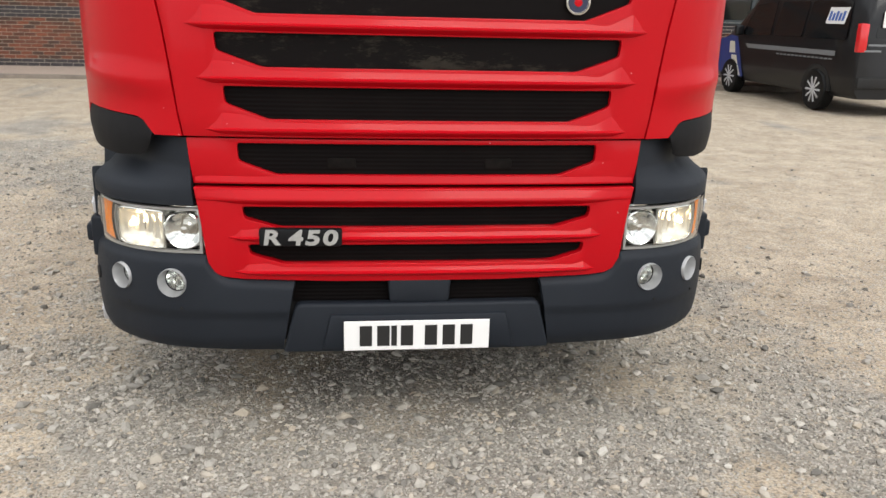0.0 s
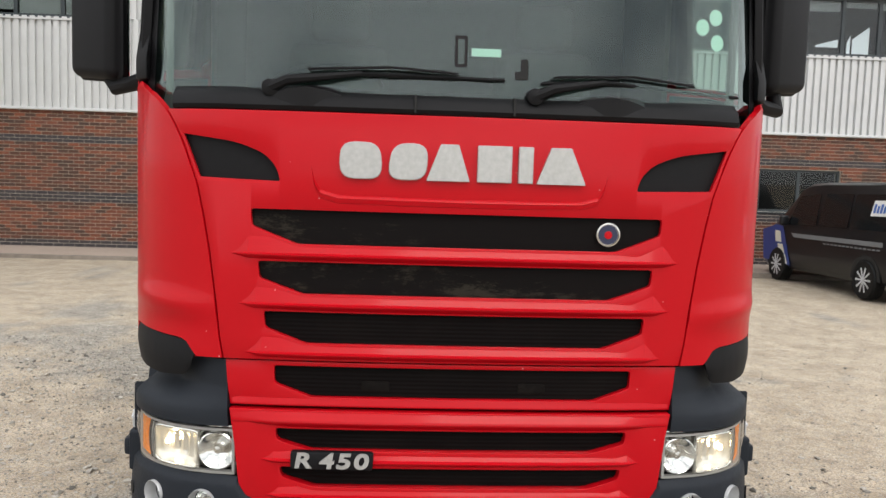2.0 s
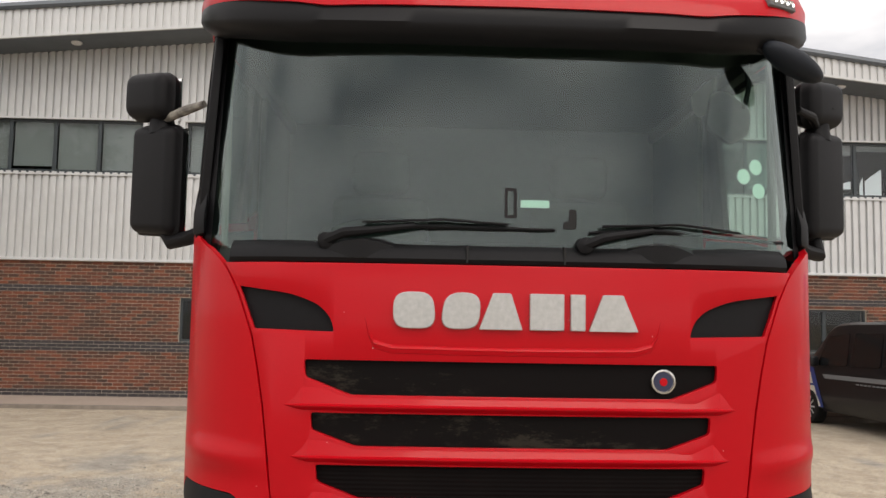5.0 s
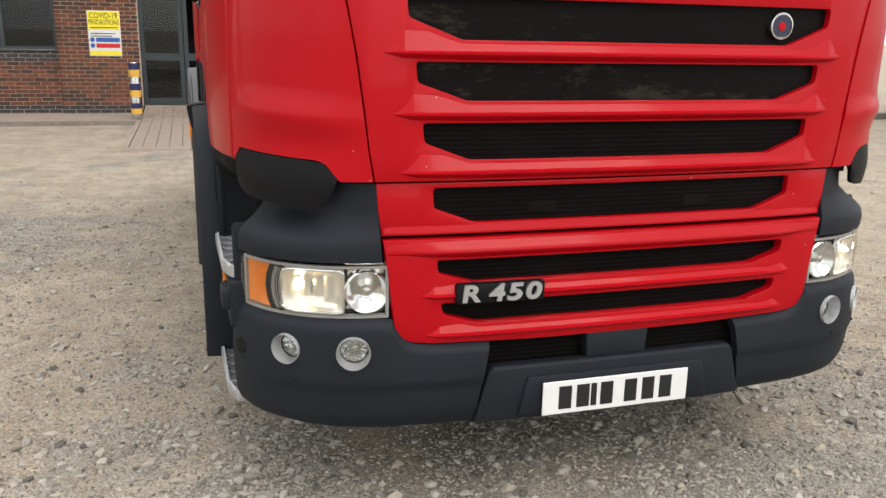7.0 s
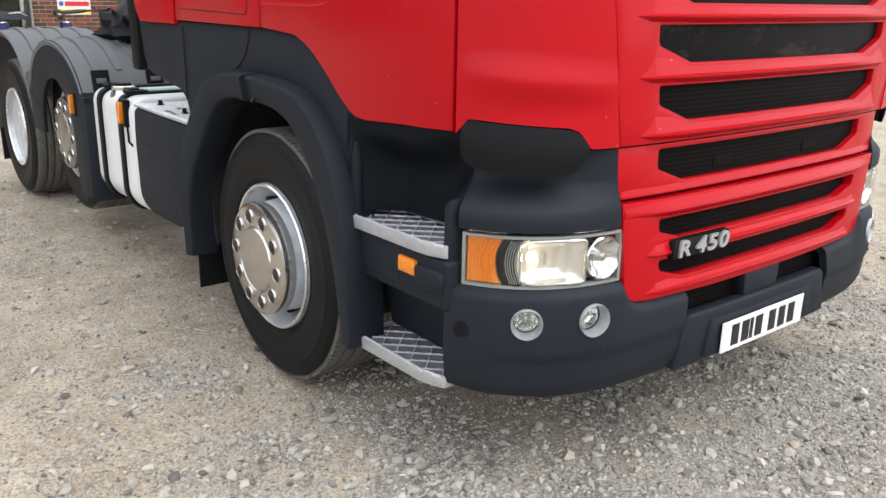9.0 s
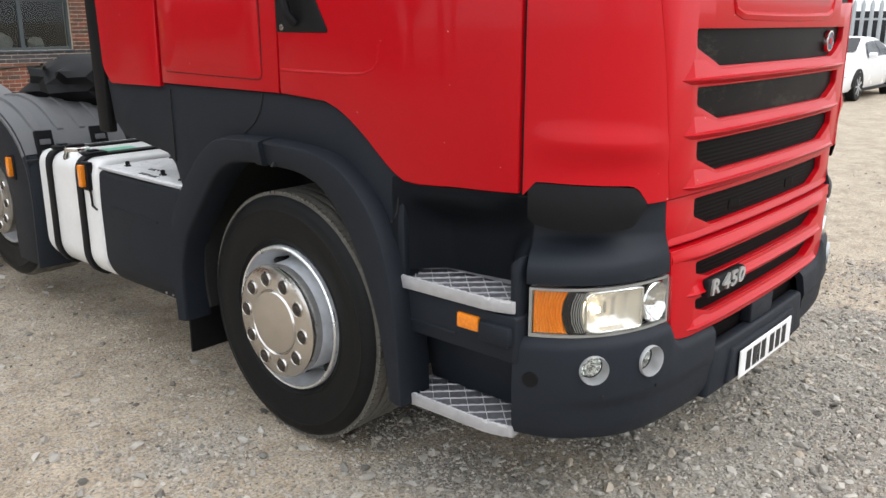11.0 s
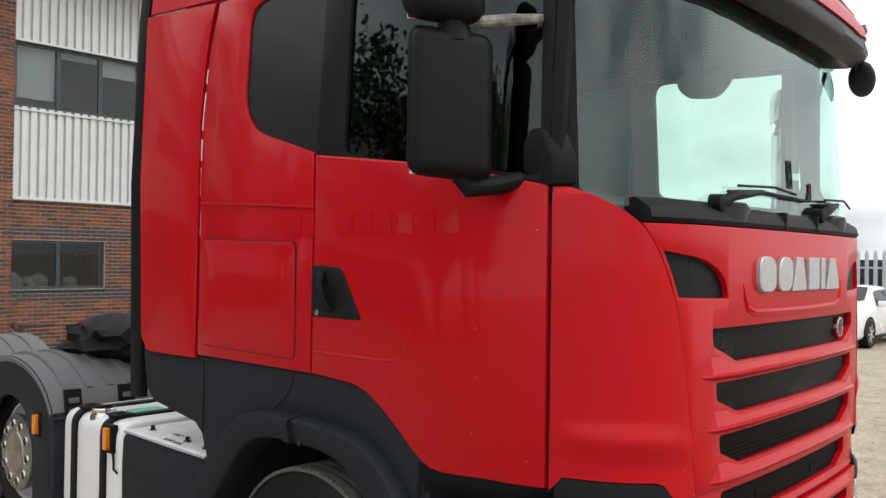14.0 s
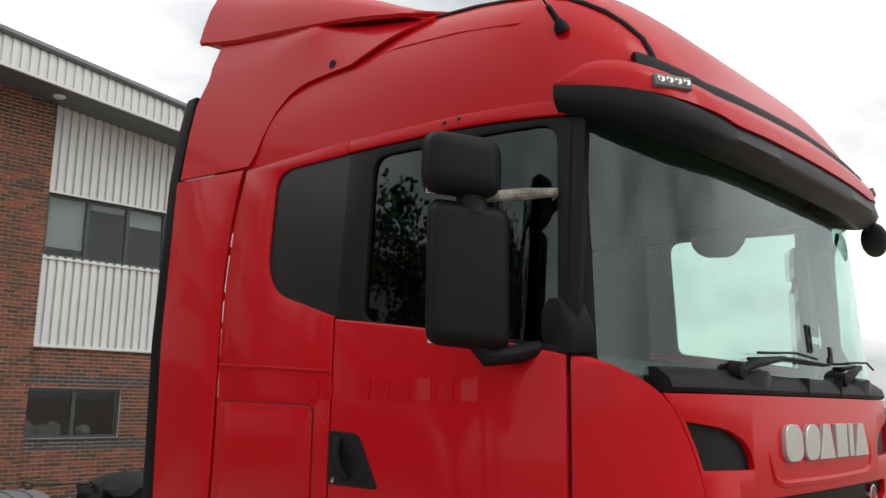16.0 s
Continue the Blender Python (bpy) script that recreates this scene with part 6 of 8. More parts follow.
def build_cabin():
    cab = part("cabin_floor", box(-1.14, 1.14, 0.30, 2.70, 1.40, 1.44), CABIN, truck)
    part("firewall", box(-1.0, 1.0, 0.20, 0.24, 1.1, 2.0), SOOT, cab)
    bm = loft([[(u, nose(u) + 0.12, 2.00), (u, nose(u) + 0.16, 2.055), (u, 0.62, 2.06 + 0.07 * math.exp(-((u + 0.5) / 0.28) ** 2)), (u, 0.74, 1.98), (u, 0.74, 1.5), (u, 0.3, 1.5)] for u in [-1.06 + 2.12 * i / 24 for i in range(25)]])
    part("dashboard", bm, CABIN, cab, smooth=50)
    part("steering_wheel", lathe([(0.225, 0.0), (0.238, 0.013), (0.25, 0.0), (0.238, -0.013)], 40, "z", close=True), BLACK, cab, at=Matrix.Translation((-0.52, 0.80, 2.13)) @ Matrix.Rotation(radians(32), 4, "X"))
    part("rear_wall", box(-1.13, 1.13, 2.15, 2.18, 1.42, 2.94), CABIN, cab)
    part("headlining", box(-1.10, 1.10, 0.36, 2.15, 2.94, 2.97), CABIN, cab)
    for s in (-1, 1):
        seat = part("seat", box(s * 0.52 - 0.26, s * 0.52 + 0.26, 1.05, 1.52, 1.62, 1.80, 0.05, 3), CABIN, cab)
        part("seat_back", box(s * 0.52 - 0.25, s * 0.52 + 0.25, 1.46, 1.62, 1.75, 2.42, 0.06, 3), CABIN, seat)
        part("head_rest", box(s * 0.52 - 0.15, s * 0.52 + 0.15, 1.48, 1.60, 2.44, 2.66, 0.05, 3), CABIN, seat)
        bm = loft([[(s * (1.075 - 0.012 * math.sin(i * 1.9)), 0.40 + 0.012 * i + 0.01 * math.sin(i * 2.3), z) for z in (2.06, 2.3, 2.6, 2.85)] for i in range(7)], closed=False, caps=False)
        part("curtain", bm, CURTAIN, cab)
    for s in (-1, 1):
        part("side_lining", box(min(s * 1.095, s * 1.125), max(s * 1.095, s * 1.125), 1.36, 2.15, 1.42, 2.95, 0.004), CABIN, cab)
        part("roof_rail", box(min(s * 1.06, s * 1.12), max(s * 1.06, s * 1.12), 0.36, 2.15, 2.875, 2.95, 0.015), CABIN, cab)
    shade = rounded([(0.68, 2.86), (0.985, 2.86), (0.985, 2.80), (0.92, 2.735), (0.75, 2.72), (0.68, 2.80)], [0.01, 0.01, 0.05, 0.06, 0.06, 0.05], 5)
    part("inner_sun_blind", slab(shade, (), 0, 0.012, lambda a, b, d: (0.95 - d, a, b), bevel=0.004), CURTAIN, cab)
    part("cab_rear_skin", box(-1.06, 1.06, 2.19, 2.21, 1.30, 3.42), BLACK, truck)


build_cabin()


def build_mirrors(s):
    def pod(cx, cy, cz, w, h, d, r, yaw):
        bm = box(-w / 2, w / 2, -d / 2, d / 2, -h / 2, h / 2)
        soften(bm, r, 5)
        for v in bm.verts:
            v.co.z += 0.02 * (v.co.x / w) * s
            if v.co.y < 0:
                v.co.x *= 0.94
                v.co.z *= 0.96
        return bm, Matrix.Translation((cx, cy, cz)) @ Matrix.Rotation(yaw, 4, "Z")
    cx, up = (1.372, 0.012) if s < 0 else (1.325, 0.052)
    bm, m = pod(s * cx, 0.545, 2.318 + up, 0.262, 0.450, 0.095, 0.042, s * 0.58)
    big = part("mirror_housing", bm, BLACK, truck, "large black door mirror housing", at=m)
    part("mirror_glass", box(-0.115, 0.115, 0.044, 0.050, -0.21, 0.21, 0.002), CHROME, big)
    bm, m = pod(s * (cx + (0.035 if s < 0 else 0.0)), 0.545, 2.655 + up, 0.255, 0.200, 0.12, 0.055, s * 0.58)
    sm = part("mirror_housing", bm, BLACK, truck, "small black wide-angle mirror housing", at=m)
    part("mirror_glass", box(-0.10, 0.10, 0.056, 0.063, -0.08, 0.08, 0.002), CHROME, sm)
    home = big.matrix_basis.inverted()
    part("mirror_neck", tube([(s * (cx - 0.012), 0.545, 2.505 + up), (s * (cx - 0.008), 0.545, 2.545 + up), (s * (cx - 0.004), 0.545, 2.580 + up), (s * (cx + 0.012), 0.545, 2.640 + up)], [0.058, 0.050, 0.044, 0.056], 14), BLACK, big, at=home)
    TAPE = bpy.data.materials.get("patched_tape_arm") or material("patched_tape_arm", (0.11, 0.10, 0.09), 0.7, grain=0.3, grain_scale=30, stain=1.0, stain_scale=22, stain_color=(0.42, 0.40, 0.34))
    part("mirror_arm", tube([(s * 1.155, 0.37, 2.590 + up), (s * 1.24, 0.43, 2.578 + up), (s * (cx - 0.02), 0.525, 2.560 + up)], [0.014, 0.019, 0.017], 10), TAPE if s < 0 else BLACK, big, "mirror arm wrapped in patterned tape" if s < 0 else "", at=home)
    part("lower_arm", tube([(s * 1.165, 0.43, 2.115), (s * 1.22, 0.475, 2.095), (s * 1.30, 0.53, 2.085), (s * (cx - 0.03), 0.552, 2.125 + up)], [0.024, 0.030, 0.034, 0.028], 12), BLACK, big, at=home)
    bm = loft([[(s * (1.110 + 0.05 * k), 0.262 + 0.05 * k + a, z) for a, z in ((0.0, 2.095), (0.115, 2.085), (0.115, 2.225), (0.085, 2.270), (0.045, 2.265), (0.0, 2.17))] for k in (0, 0.8, 1.1)])
    soften(bm, 0.008, 2)
    part("pillar_pod", bm, BLACK, big, at=home)


for side in (-1, 1):
    build_mirrors(side)
bm = bmesh.new()
bmesh.ops.create_icosphere(bm, subdivisions=3, radius=1)
for vv in bm.verts:
    vv.co = Vector((vv.co.x * 0.135, vv.co.y * 0.06, vv.co.z * 0.045))
kerb_mirror = part("kerb_mirror", bm, PLASTIC, truck, "dark front kerb mirror below the visor", at=Matrix.Translation((1.000, 0.075, 2.737)) @ Matrix.Rotation(0.42, 4, "Y") @ Matrix.Rotation(0.25, 4, "Z"))
part("stem", tube([(0.86, 0.06, 2.85), (0.86, 0.06, 2.80), (0.865, 0.063, 2.782), (0.885, 0.068, 2.772), (0.92, 0.072, 2.768)], 0.011, 8), BLACK, truck)


# ---- tank, fenders and chassis behind the cab ----
def build_rear(s):
    lo, hi = (lambda a, b: (min(s * a, s * b), max(s * a, s * b)))(0.52, 1.195)
    prof = rounded([(0.52, 0.352), (1.10, 0.352), (1.195, 0.46), (1.200, 0.80), (1.192, 0.962), (0.52, 0.962)], [0.03, 0.09, 0.09, 0.3, 0.035, 0.01], 6)
    bx = part("battery_box", slab(prof, (), 2.165, 2.900, lambda a, b, d: (s * a, d, b), bevel=0.016, seg=3), PLASTIC, truck, "dark grey battery box cover")
    part("box_crease", slab(rounded([(2.36, 0.772), (2.80, 0.786), (2.80, 0.797), (2.36, 0.783)], 0.004), (), 0, 0.02, lambda a, b, d: (s * (1.203 - d), a, b), bevel=0.003), PLASTIC, bx)
    for v in (2.30, 2.36):
        part("rivet", lathe([(0.001, s * 0.006), (0.006, s * 0.005), (0.006, 0)], 10, "x", (s * 1.185, v, 0.435)), ALU, bx)
    TREADPL = bpy.data.materials.get("white_painted_tread_plate") or material("white_painted_tread_plate", (0.74, 0.74, 0.74), 0.45, grain=0.12, grain_scale=25, stain=0.5, stain_scale=9, stain_color=(0.50, 0.49, 0.47), bump=0.2, bump_scale=90)
    pl = part("deck_plate", box(min(s * 0.55, s * 1.188), max(s * 0.55, s * 1.188), 2.15, 2.895, 0.966, 0.978, 0.002), TREADPL, truck, "white painted tread plate with raised diamonds")
    bm = bmesh.new()
    for i in range(13):
        for j in range(17):
            u, v = 0.575 + i * 0.049, 2.172 + j * 0.0438
            t = radians(45 if (i + j) % 2 else -45)
            rings = [[(s * u + r * math.cos(t) * f - w * math.sin(t) * g, v + r * math.sin(t) * f + w * math.cos(t) * g, 0.9775 + h) for g in (-1, 1)] for f, w, r, h in ((-1, 0.0005, 0.019, 0), (-0.5, 0.0055, 0.019, 0.005), (0.5, 0.0055, 0.019, 0.005), (1, 0.0005, 0.019, 0))]
            loft(rings, closed=False, caps=False, into=bm)
    tagged(part("tread_pattern", bm, WHITE, pl, smooth=0), kind="stuff")
    part("plate_hem", tube([(s * 1.19, 2.15, 0.965), (s * 1.192, 2.5, 0.968), (s * 1.188, 2.895, 0.972)], 0.006, 6), ALU, pl)
    for u, v in ((1.087, 2.80), (0.80, 2.86), (1.105, 2.44), (1.115, 2.26), (0.78, 2.40)):
        part("bolt", lathe([(0.020, 0), (0.018, 0.006), (0.011, 0.008), (0.011, 0.024), (0.004, 0.027)], 8, "z", (s * u, v, 0.977)), BLACK, pl)
    for u, v in ((1.15, 2.53), (1.155, 2.44), (1.06, 2.60)):
        part("worn_slot", box(min(s * (u - 0.010), s * (u + 0.010)), max(s * (u - 0.010), s * (u + 0.010)), v - 0.035, v + 0.035, 0.976, 0.9815, 0.001), SOOT, pl)
    prof = rounded([(0.50, 0.385), (1.14, 0.385), (1.205, 0.47), (1.205, 1.005), (0.50, 1.005)], [0.05, 0.10, 0.09, 0.095, 0.05], 7)
    tank = part("fuel_tank", slab(prof, (), 2.905, 3.575, lambda a, b, d: (s * a, d, b), bevel=0.035, seg=4), WHITE, truck, "white painted fuel tank with black straps")
    for v in (3.045, 3.385):
        big = [(a + (0.013 if a > 0.8 else -0.013), b + (0.013 if b > 0.7 else -0.013)) for a, b in prof]
        strap = part("tank_strap", slab(big, [prof[::-1]], v, v + 0.062, lambda a, b, d: (s * a, d, b), bevel=0.005, seg=2), BLACK, tank)
        part("strap_pad", box(min(s * 1.06, s * 1.175), max(s * 1.06, s * 1.175), v - 0.008, v + 0.070, 1.010, 1.030, 0.008), BLACK, strap)
        part("strap_clip", box(min(s * 1.10, s * 1.15), max(s * 1.10, s * 1.15), v + 0.012, v + 0.050, 1.028, 1.040, 0.004), PLASTIC, strap)
    cap = part("filler_neck", lathe([(0.075, -0.02), (0.072, 0.012), (0.062, 0.030), (0.060, 0.040)], 28, "z", (s * 1.115, 3.27, 0.978)), STEEL, tank)
    part("filler_cap", lathe([(0.064, 0.036), (0.064, 0.052), (0.058, 0.058), (0.020, 0.060), (0.002, 0.058)], 24, "z", (s * 1.115, 3.27, 0.978)), STEEL, cap)
    part("cap_grip", box(min(s * 1.075, s * 1.175), max(s * 1.075, s * 1.175), 3.255, 3.285, 1.034, 1.048, 0.006), BLACK, cap)
    part("sticker", box(min(s * 0.82, s * 1.00), max(s * 0.82, s * 1.00), 3.15, 3.26, 1.0052, 1.008), bpy.data.materials.get("green_sticker") or material("green_sticker", (0.15, 0.45, 0.30), 0.5, stain=0.4, stain_color=(0.2, 0.3, 0.5)), tank)
    for v, z, u in ((2.992, 0.925, 1.222), (3.84, 0.878, 1.236)):
        mk = part("side_marker", box(min(s * u, s * (u + 0.026)), max(s * u, s * (u + 0.026)), v - 0.016, v + 0.024, z - 0.056, z + 0.056, 0.005), AMBER, truck, "orange side marker lamp")
        part("bracket", box(min(s * (u - 0.03), s * (u + 0.004)), max(s * (u - 0.03), s * (u + 0.004)), v - 0.040, v + 0.028, z - 0.075, z + 0.070, 0.006), BLACK, mk)
        if v < 3.5:
            part("marker_cable", tube([(s * 1.215, v - 0.03, z - 0.07), (s * 1.218, v - 0.045, z - 0.11), (s * 1.216, v - 0.040, z - 0.15), (s * 1.205, v - 0.065, z - 0.17)], 0.006, 6), BLACK, mk)
    # fenders over the rear axles
    for cv, cz, v0, v1, low0, low1 in ((4.262, 0.64, 3.605, 4.90, 0.315, 0.95), (5.60, 0.56, 4.93, 6.25, 0.98, 0.42)):
        top, rad = 1.232, 0.622
        path = [(v0 + 0.02, low0), (v0 - 0.002, 0.70)] + [((v0 + v1) / 2 + (v1 - v0) / 2 * math.cos(radians(t)), 0.70 + (top - 0.70) * math.sin(radians(t)) ** 0.8) for t in range(172, 7, -8)] + [(v1 + 0.002, 0.70), (v1 - 0.02, low1)]
        path = [p for k, p in enumerate(path) if not (k < 2 and p[1] < low0) and not (k > len(path) - 3 and p[1] < low1)]
        sect = [(1.235, -0.035), (1.24, -0.010), (1.225, 0.0), (1.0, 0.008), (0.62, 0.008), (0.62, -0.014), (1.0, -0.014), (1.21, -0.022), (1.222, -0.035)]
        rings = []
        for i, (v, z) in enumerate(path):
            a, b = Vector(path[max(i - 1, 0)]), Vector(path[min(i + 1, len(path) - 1)])
            t = (b - a).normalized()
            nv, nz = -t.y, t.x
            rings.append([(s * u, v + nv * o, z + nz * o) for u, o in sect])
        cut = next(k for k, q in enumerate(path) if q[1] > 0.93)
        fd = part("rear_fender", loft(rings[cut:]), PLASTIC_DUSTY, truck, "dusty grey plastic rear mudguard", smooth=50)
        if cut > 1:
            part("front_panel", loft(rings[:cut] + [[(x, y, z - 0.006) for x, y, z in rings[cut]]]), PLASTIC, fd, "dark lower panel", smooth=50)
        if low0 < 0.4:
            brow = [(v, z) for v, z in path if z > 0.72]
            hole = [(4.262 + 0.36 * math.cos(radians(t)), 0.635 + 0.36 * math.sin(radians(t))) for t in range(0, 177, 8)]
            part("valance", slab([(v0 + 0.02, low0), (v0, 0.70)] + brow + [(v1, 0.70), (v1 - 0.02, 0.60), (4.62, 0.60)] + hole + [(3.905, 0.60), (3.935, 0.45), (3.95, low0)], (), 0, 0.025, lambda a, b, d: (s * (1.232 - 0.02 * max(0.0, (0.55 - b) / 0.25) - d), a, b), bevel=0.006), PLASTIC, fd)
        for u in (0.72, 0.85, 0.98, 1.11):
            arc = [((v0 + v1) / 2 + (v1 - v0) / 2 * math.cos(radians(t)), 0.70 + (top - 0.70) * math.sin(radians(t)) ** 0.8) for t in range(142, 37, -7)]
            part("fender_rib", loft([[(s * (u + a * (0.030 if 0 < k < len(arc) - 1 else 0.02)), v, z + b) for a, b in ((-1, 0.0), (-0.8, 0.020), (0.8, 0.020), (1, 0.0))] for k, (v, z) in enumerate(arc)]), PLASTIC_DUSTY, fd, smooth=25)
        part("fender_joint", box(min(s * 1.15, s * 1.243), max(s * 1.15, s * 1.243), v0 + 0.0, v0 + 0.02, 0.93, 0.938), SOOT, fd)
        for u in (1.12, 0.80):
            cl = part("fender_latch", box(min(s * (u - 0.05), s * (u + 0.05)), max(s * (u - 0.05), s * (u + 0.05)), v0 - 0.012, v0 + 0.012, -0.12, 0.12, 0.006), BLACK, fd)
            cl.matrix_basis = Matrix.Translation((0, v0 + 0.03, 0.97)) @ Matrix.Rotation(radians(-14), 4, "X") @ Matrix.Translation((0, -v0, 0))
            for k in range(3):
                part("rung", box(min(s * (u - 0.03), s * (u + 0.03)), max(s * (u - 0.03), s * (u + 0.03)), v0 - 0.018, v0 - 0.010, -0.08 + k * 0.06, -0.05 + k * 0.06, 0.003), PLASTIC_DUSTY, cl)
    part("mud_flap", box(min(s * 0.62, s * 1.2), max(s * 0.62, s * 1.2), 6.22, 6.24, 0.15, 0.5, 0.004), BLACK, truck)
    part("chassis_rail", box(min(s * 0.33, s * 0.42), max(s * 0.33, s * 0.42), 0.6, 6.3, 0.62, 0.90, 0.008), SOOT, truck)


for side in (-1, 1):
    build_rear(side)
part("underbody", box(-1.0, 1.0, 0.30, 1.0, 0.50, 1.10, 0.05), SOOT, truck)
part("engine_underside", box(-0.6, 0.6, 0.9, 3.4, 0.55, 1.25, 0.05), SOOT, truck)
for v in (1.462, 4.262, 5.60):
    part("axle_beam", tube([(-0.9, v, 0.5), (0.9, v, 0.5)], 0.08, 12), SOOT, truck)
part("rear_crossmember", box(-0.55, 0.55, 6.24, 6.34, 0.60, 0.92, 0.01), SOOT, truck)
part("fifth_wheel", lathe([(0.02, 0.06), (0.42, 0.06), (0.46, 0.03), (0.45, 0.0), (0.02, 0.0)], 36, "z", (0, 5.1, 1.16)), SOOT, truck, "black fifth wheel coupling")
part("fifth_wheel_mount", box(-0.42, 0.42, 4.9, 5.3, 0.88, 1.17, 0.02), SOOT, truck)
part("release_rod", tube([(-0.45, 5.05, 1.24), (-0.62, 4.60, 1.36), (-0.90, 4.07, 1.42), (-0.98, 4.40, 1.40), (-1.03, 4.62, 1.385), (-1.06, 4.70, 1.40), (-1.05, 4.76, 1.375), (-1.02, 4.74, 1.345), (-1.02, 4.66, 1.365)], 0.013, 8), material("rusty_rod", (0.085, 0.055, 0.035), 0.8, grain=0.3, grain_scale=60, stain=0.6, stain_color=(0.03, 0.025, 0.02)), truck, "rusty release handle rod")
for k in range(5):
    pts = [(-0.35 + 0.16 * k + 0.06 * math.sin(t * 3 + k), 2.30 + 0.42 * t, 1.62 - 0.55 * math.sin(math.pi * t) * (0.5 + 0.1 * k) - 0.25 * t) for t in [i / 10 for i in range(11)]]
    part("air_hose", tube(pts, 0.016, 8), SOOT, truck, "black coiled air hose")
bm = bmesh.new()
bmesh.ops.create_icosphere(bm, subdivisions=3, radius=1)
for vv in bm.verts:
    d = 1 + 0.30 * noise.noise(vv.co * 2.3) + 0.16 * noise.noise(vv.co * 6.0)
    vv.co = Vector((vv.co.x * 0.32 * d, vv.co.y * 0.34 * d, vv.co.z * 0.16 * d))
part("plastic_wrapped_load", bm, BLACK, truck, "black plastic wrapped bundle on the chassis", at=Matrix.Translation((-0.60, 4.15, 1.31)))


# ---- vehicles and fittings in the yard ----
VAN_BLACK = material("black_van_paint", (0.006, 0.0065, 0.008), 0.3, spec=0.3, coat=0.15, grain=0.03, stain=0.2, stain_color=(0.03, 0.03, 0.03))
VAN_BLUE = material("blue_van_wrap", (0.02, 0.045, 0.20), 0.3, coat=0.3)
CAR_WHITE = material("white_car_paint", (0.80, 0.81, 0.82), 0.25, coat=0.6)
LORRY_BLUE = material("blue_lorry_paint", (0.02, 0.09, 0.42), 0.3, coat=0.4, stain=0.2)
RED_LENS = material("red_lamp_lens", (0.55, 0.01, 0.015), 0.15, coat=0.5)
DARK_GLASS = material("dark_vehicle_glass", (0.006, 0.007, 0.008), 0.08, spec=0.35)
GREY_STRIPE = material("grey_stripe", (0.16, 0.17, 0.18), 0.4)
LOGO_BLUE = material("blue_print", (0.03, 0.10, 0.36), 0.5)
GOLD = material("pale_gold_stripe", (0.60, 0.57, 0.48), 0.45)


def body_shell(stations, low, k=9):
    """A vehicle body along its length: stations of (y, roof, half width, belt, tuck at the roof)."""
    rings = []
    for y, zt, w, belt, tuck in stations:
        half = [(w * 0.90, low), (w * 0.985, low + 0.10), (w, low + 0.35), (w, min(belt - 0.08, zt - 0.12)), (w * 0.985, min(belt, zt - 0.08)), (w - tuck * 0.55, (min(belt, zt - 0.08) + zt) / 2), (w - tuck, zt - 0.06), (w - tuck - 0.07, zt - 0.012), (w * 0.4, zt)]
        rings.append([(x, y, z) for x, z in half] + [(-x, y, z) for x, z in reversed(half)])
    return loft(rings)


def road_wheel(parent, x, y, z, r, s, spokes=10, width=0.20):
    w = part("wheel", lathe([(r * 0.62, -0.02), (r * 0.66, 0.0), (r * 0.70, 0.004), (r * 0.95, 0.0), (r, -0.025), (r, -width), (r * 0.6, -width)], 36, "x", close=True), TYRE, parent, "alloy wheel", at=Matrix.Translation((x, y, z)) @ Matrix.Diagonal((s, 1, 1, 1)))
    part("rim", lathe([(r * 0.66, -0.004), (r * 0.62, -0.02), (r * 0.60, -0.09), (0.01, -0.09)], 36, "x"), SOOT, w)
    for i in range(spokes):
        a = 2 * math.pi * i / spokes
        c, q = math.cos(a), math.sin(a)
        bm = loft([[(o, c * rr - q * h, q * rr + c * h) for o, h in ((0.004, -t), (0.004, t), (-0.03, t), (-0.03, -t))] for rr, t in ((r * 0.10, 0.012), (r * 0.64, 0.017))])
        part("spoke", bm, RIM, w)
    part("hub", lathe([(0.002, 0.008), (r * 0.13, 0.006), (r * 0.14, -0.04)], 16, "x"), RIM, w)
    return w


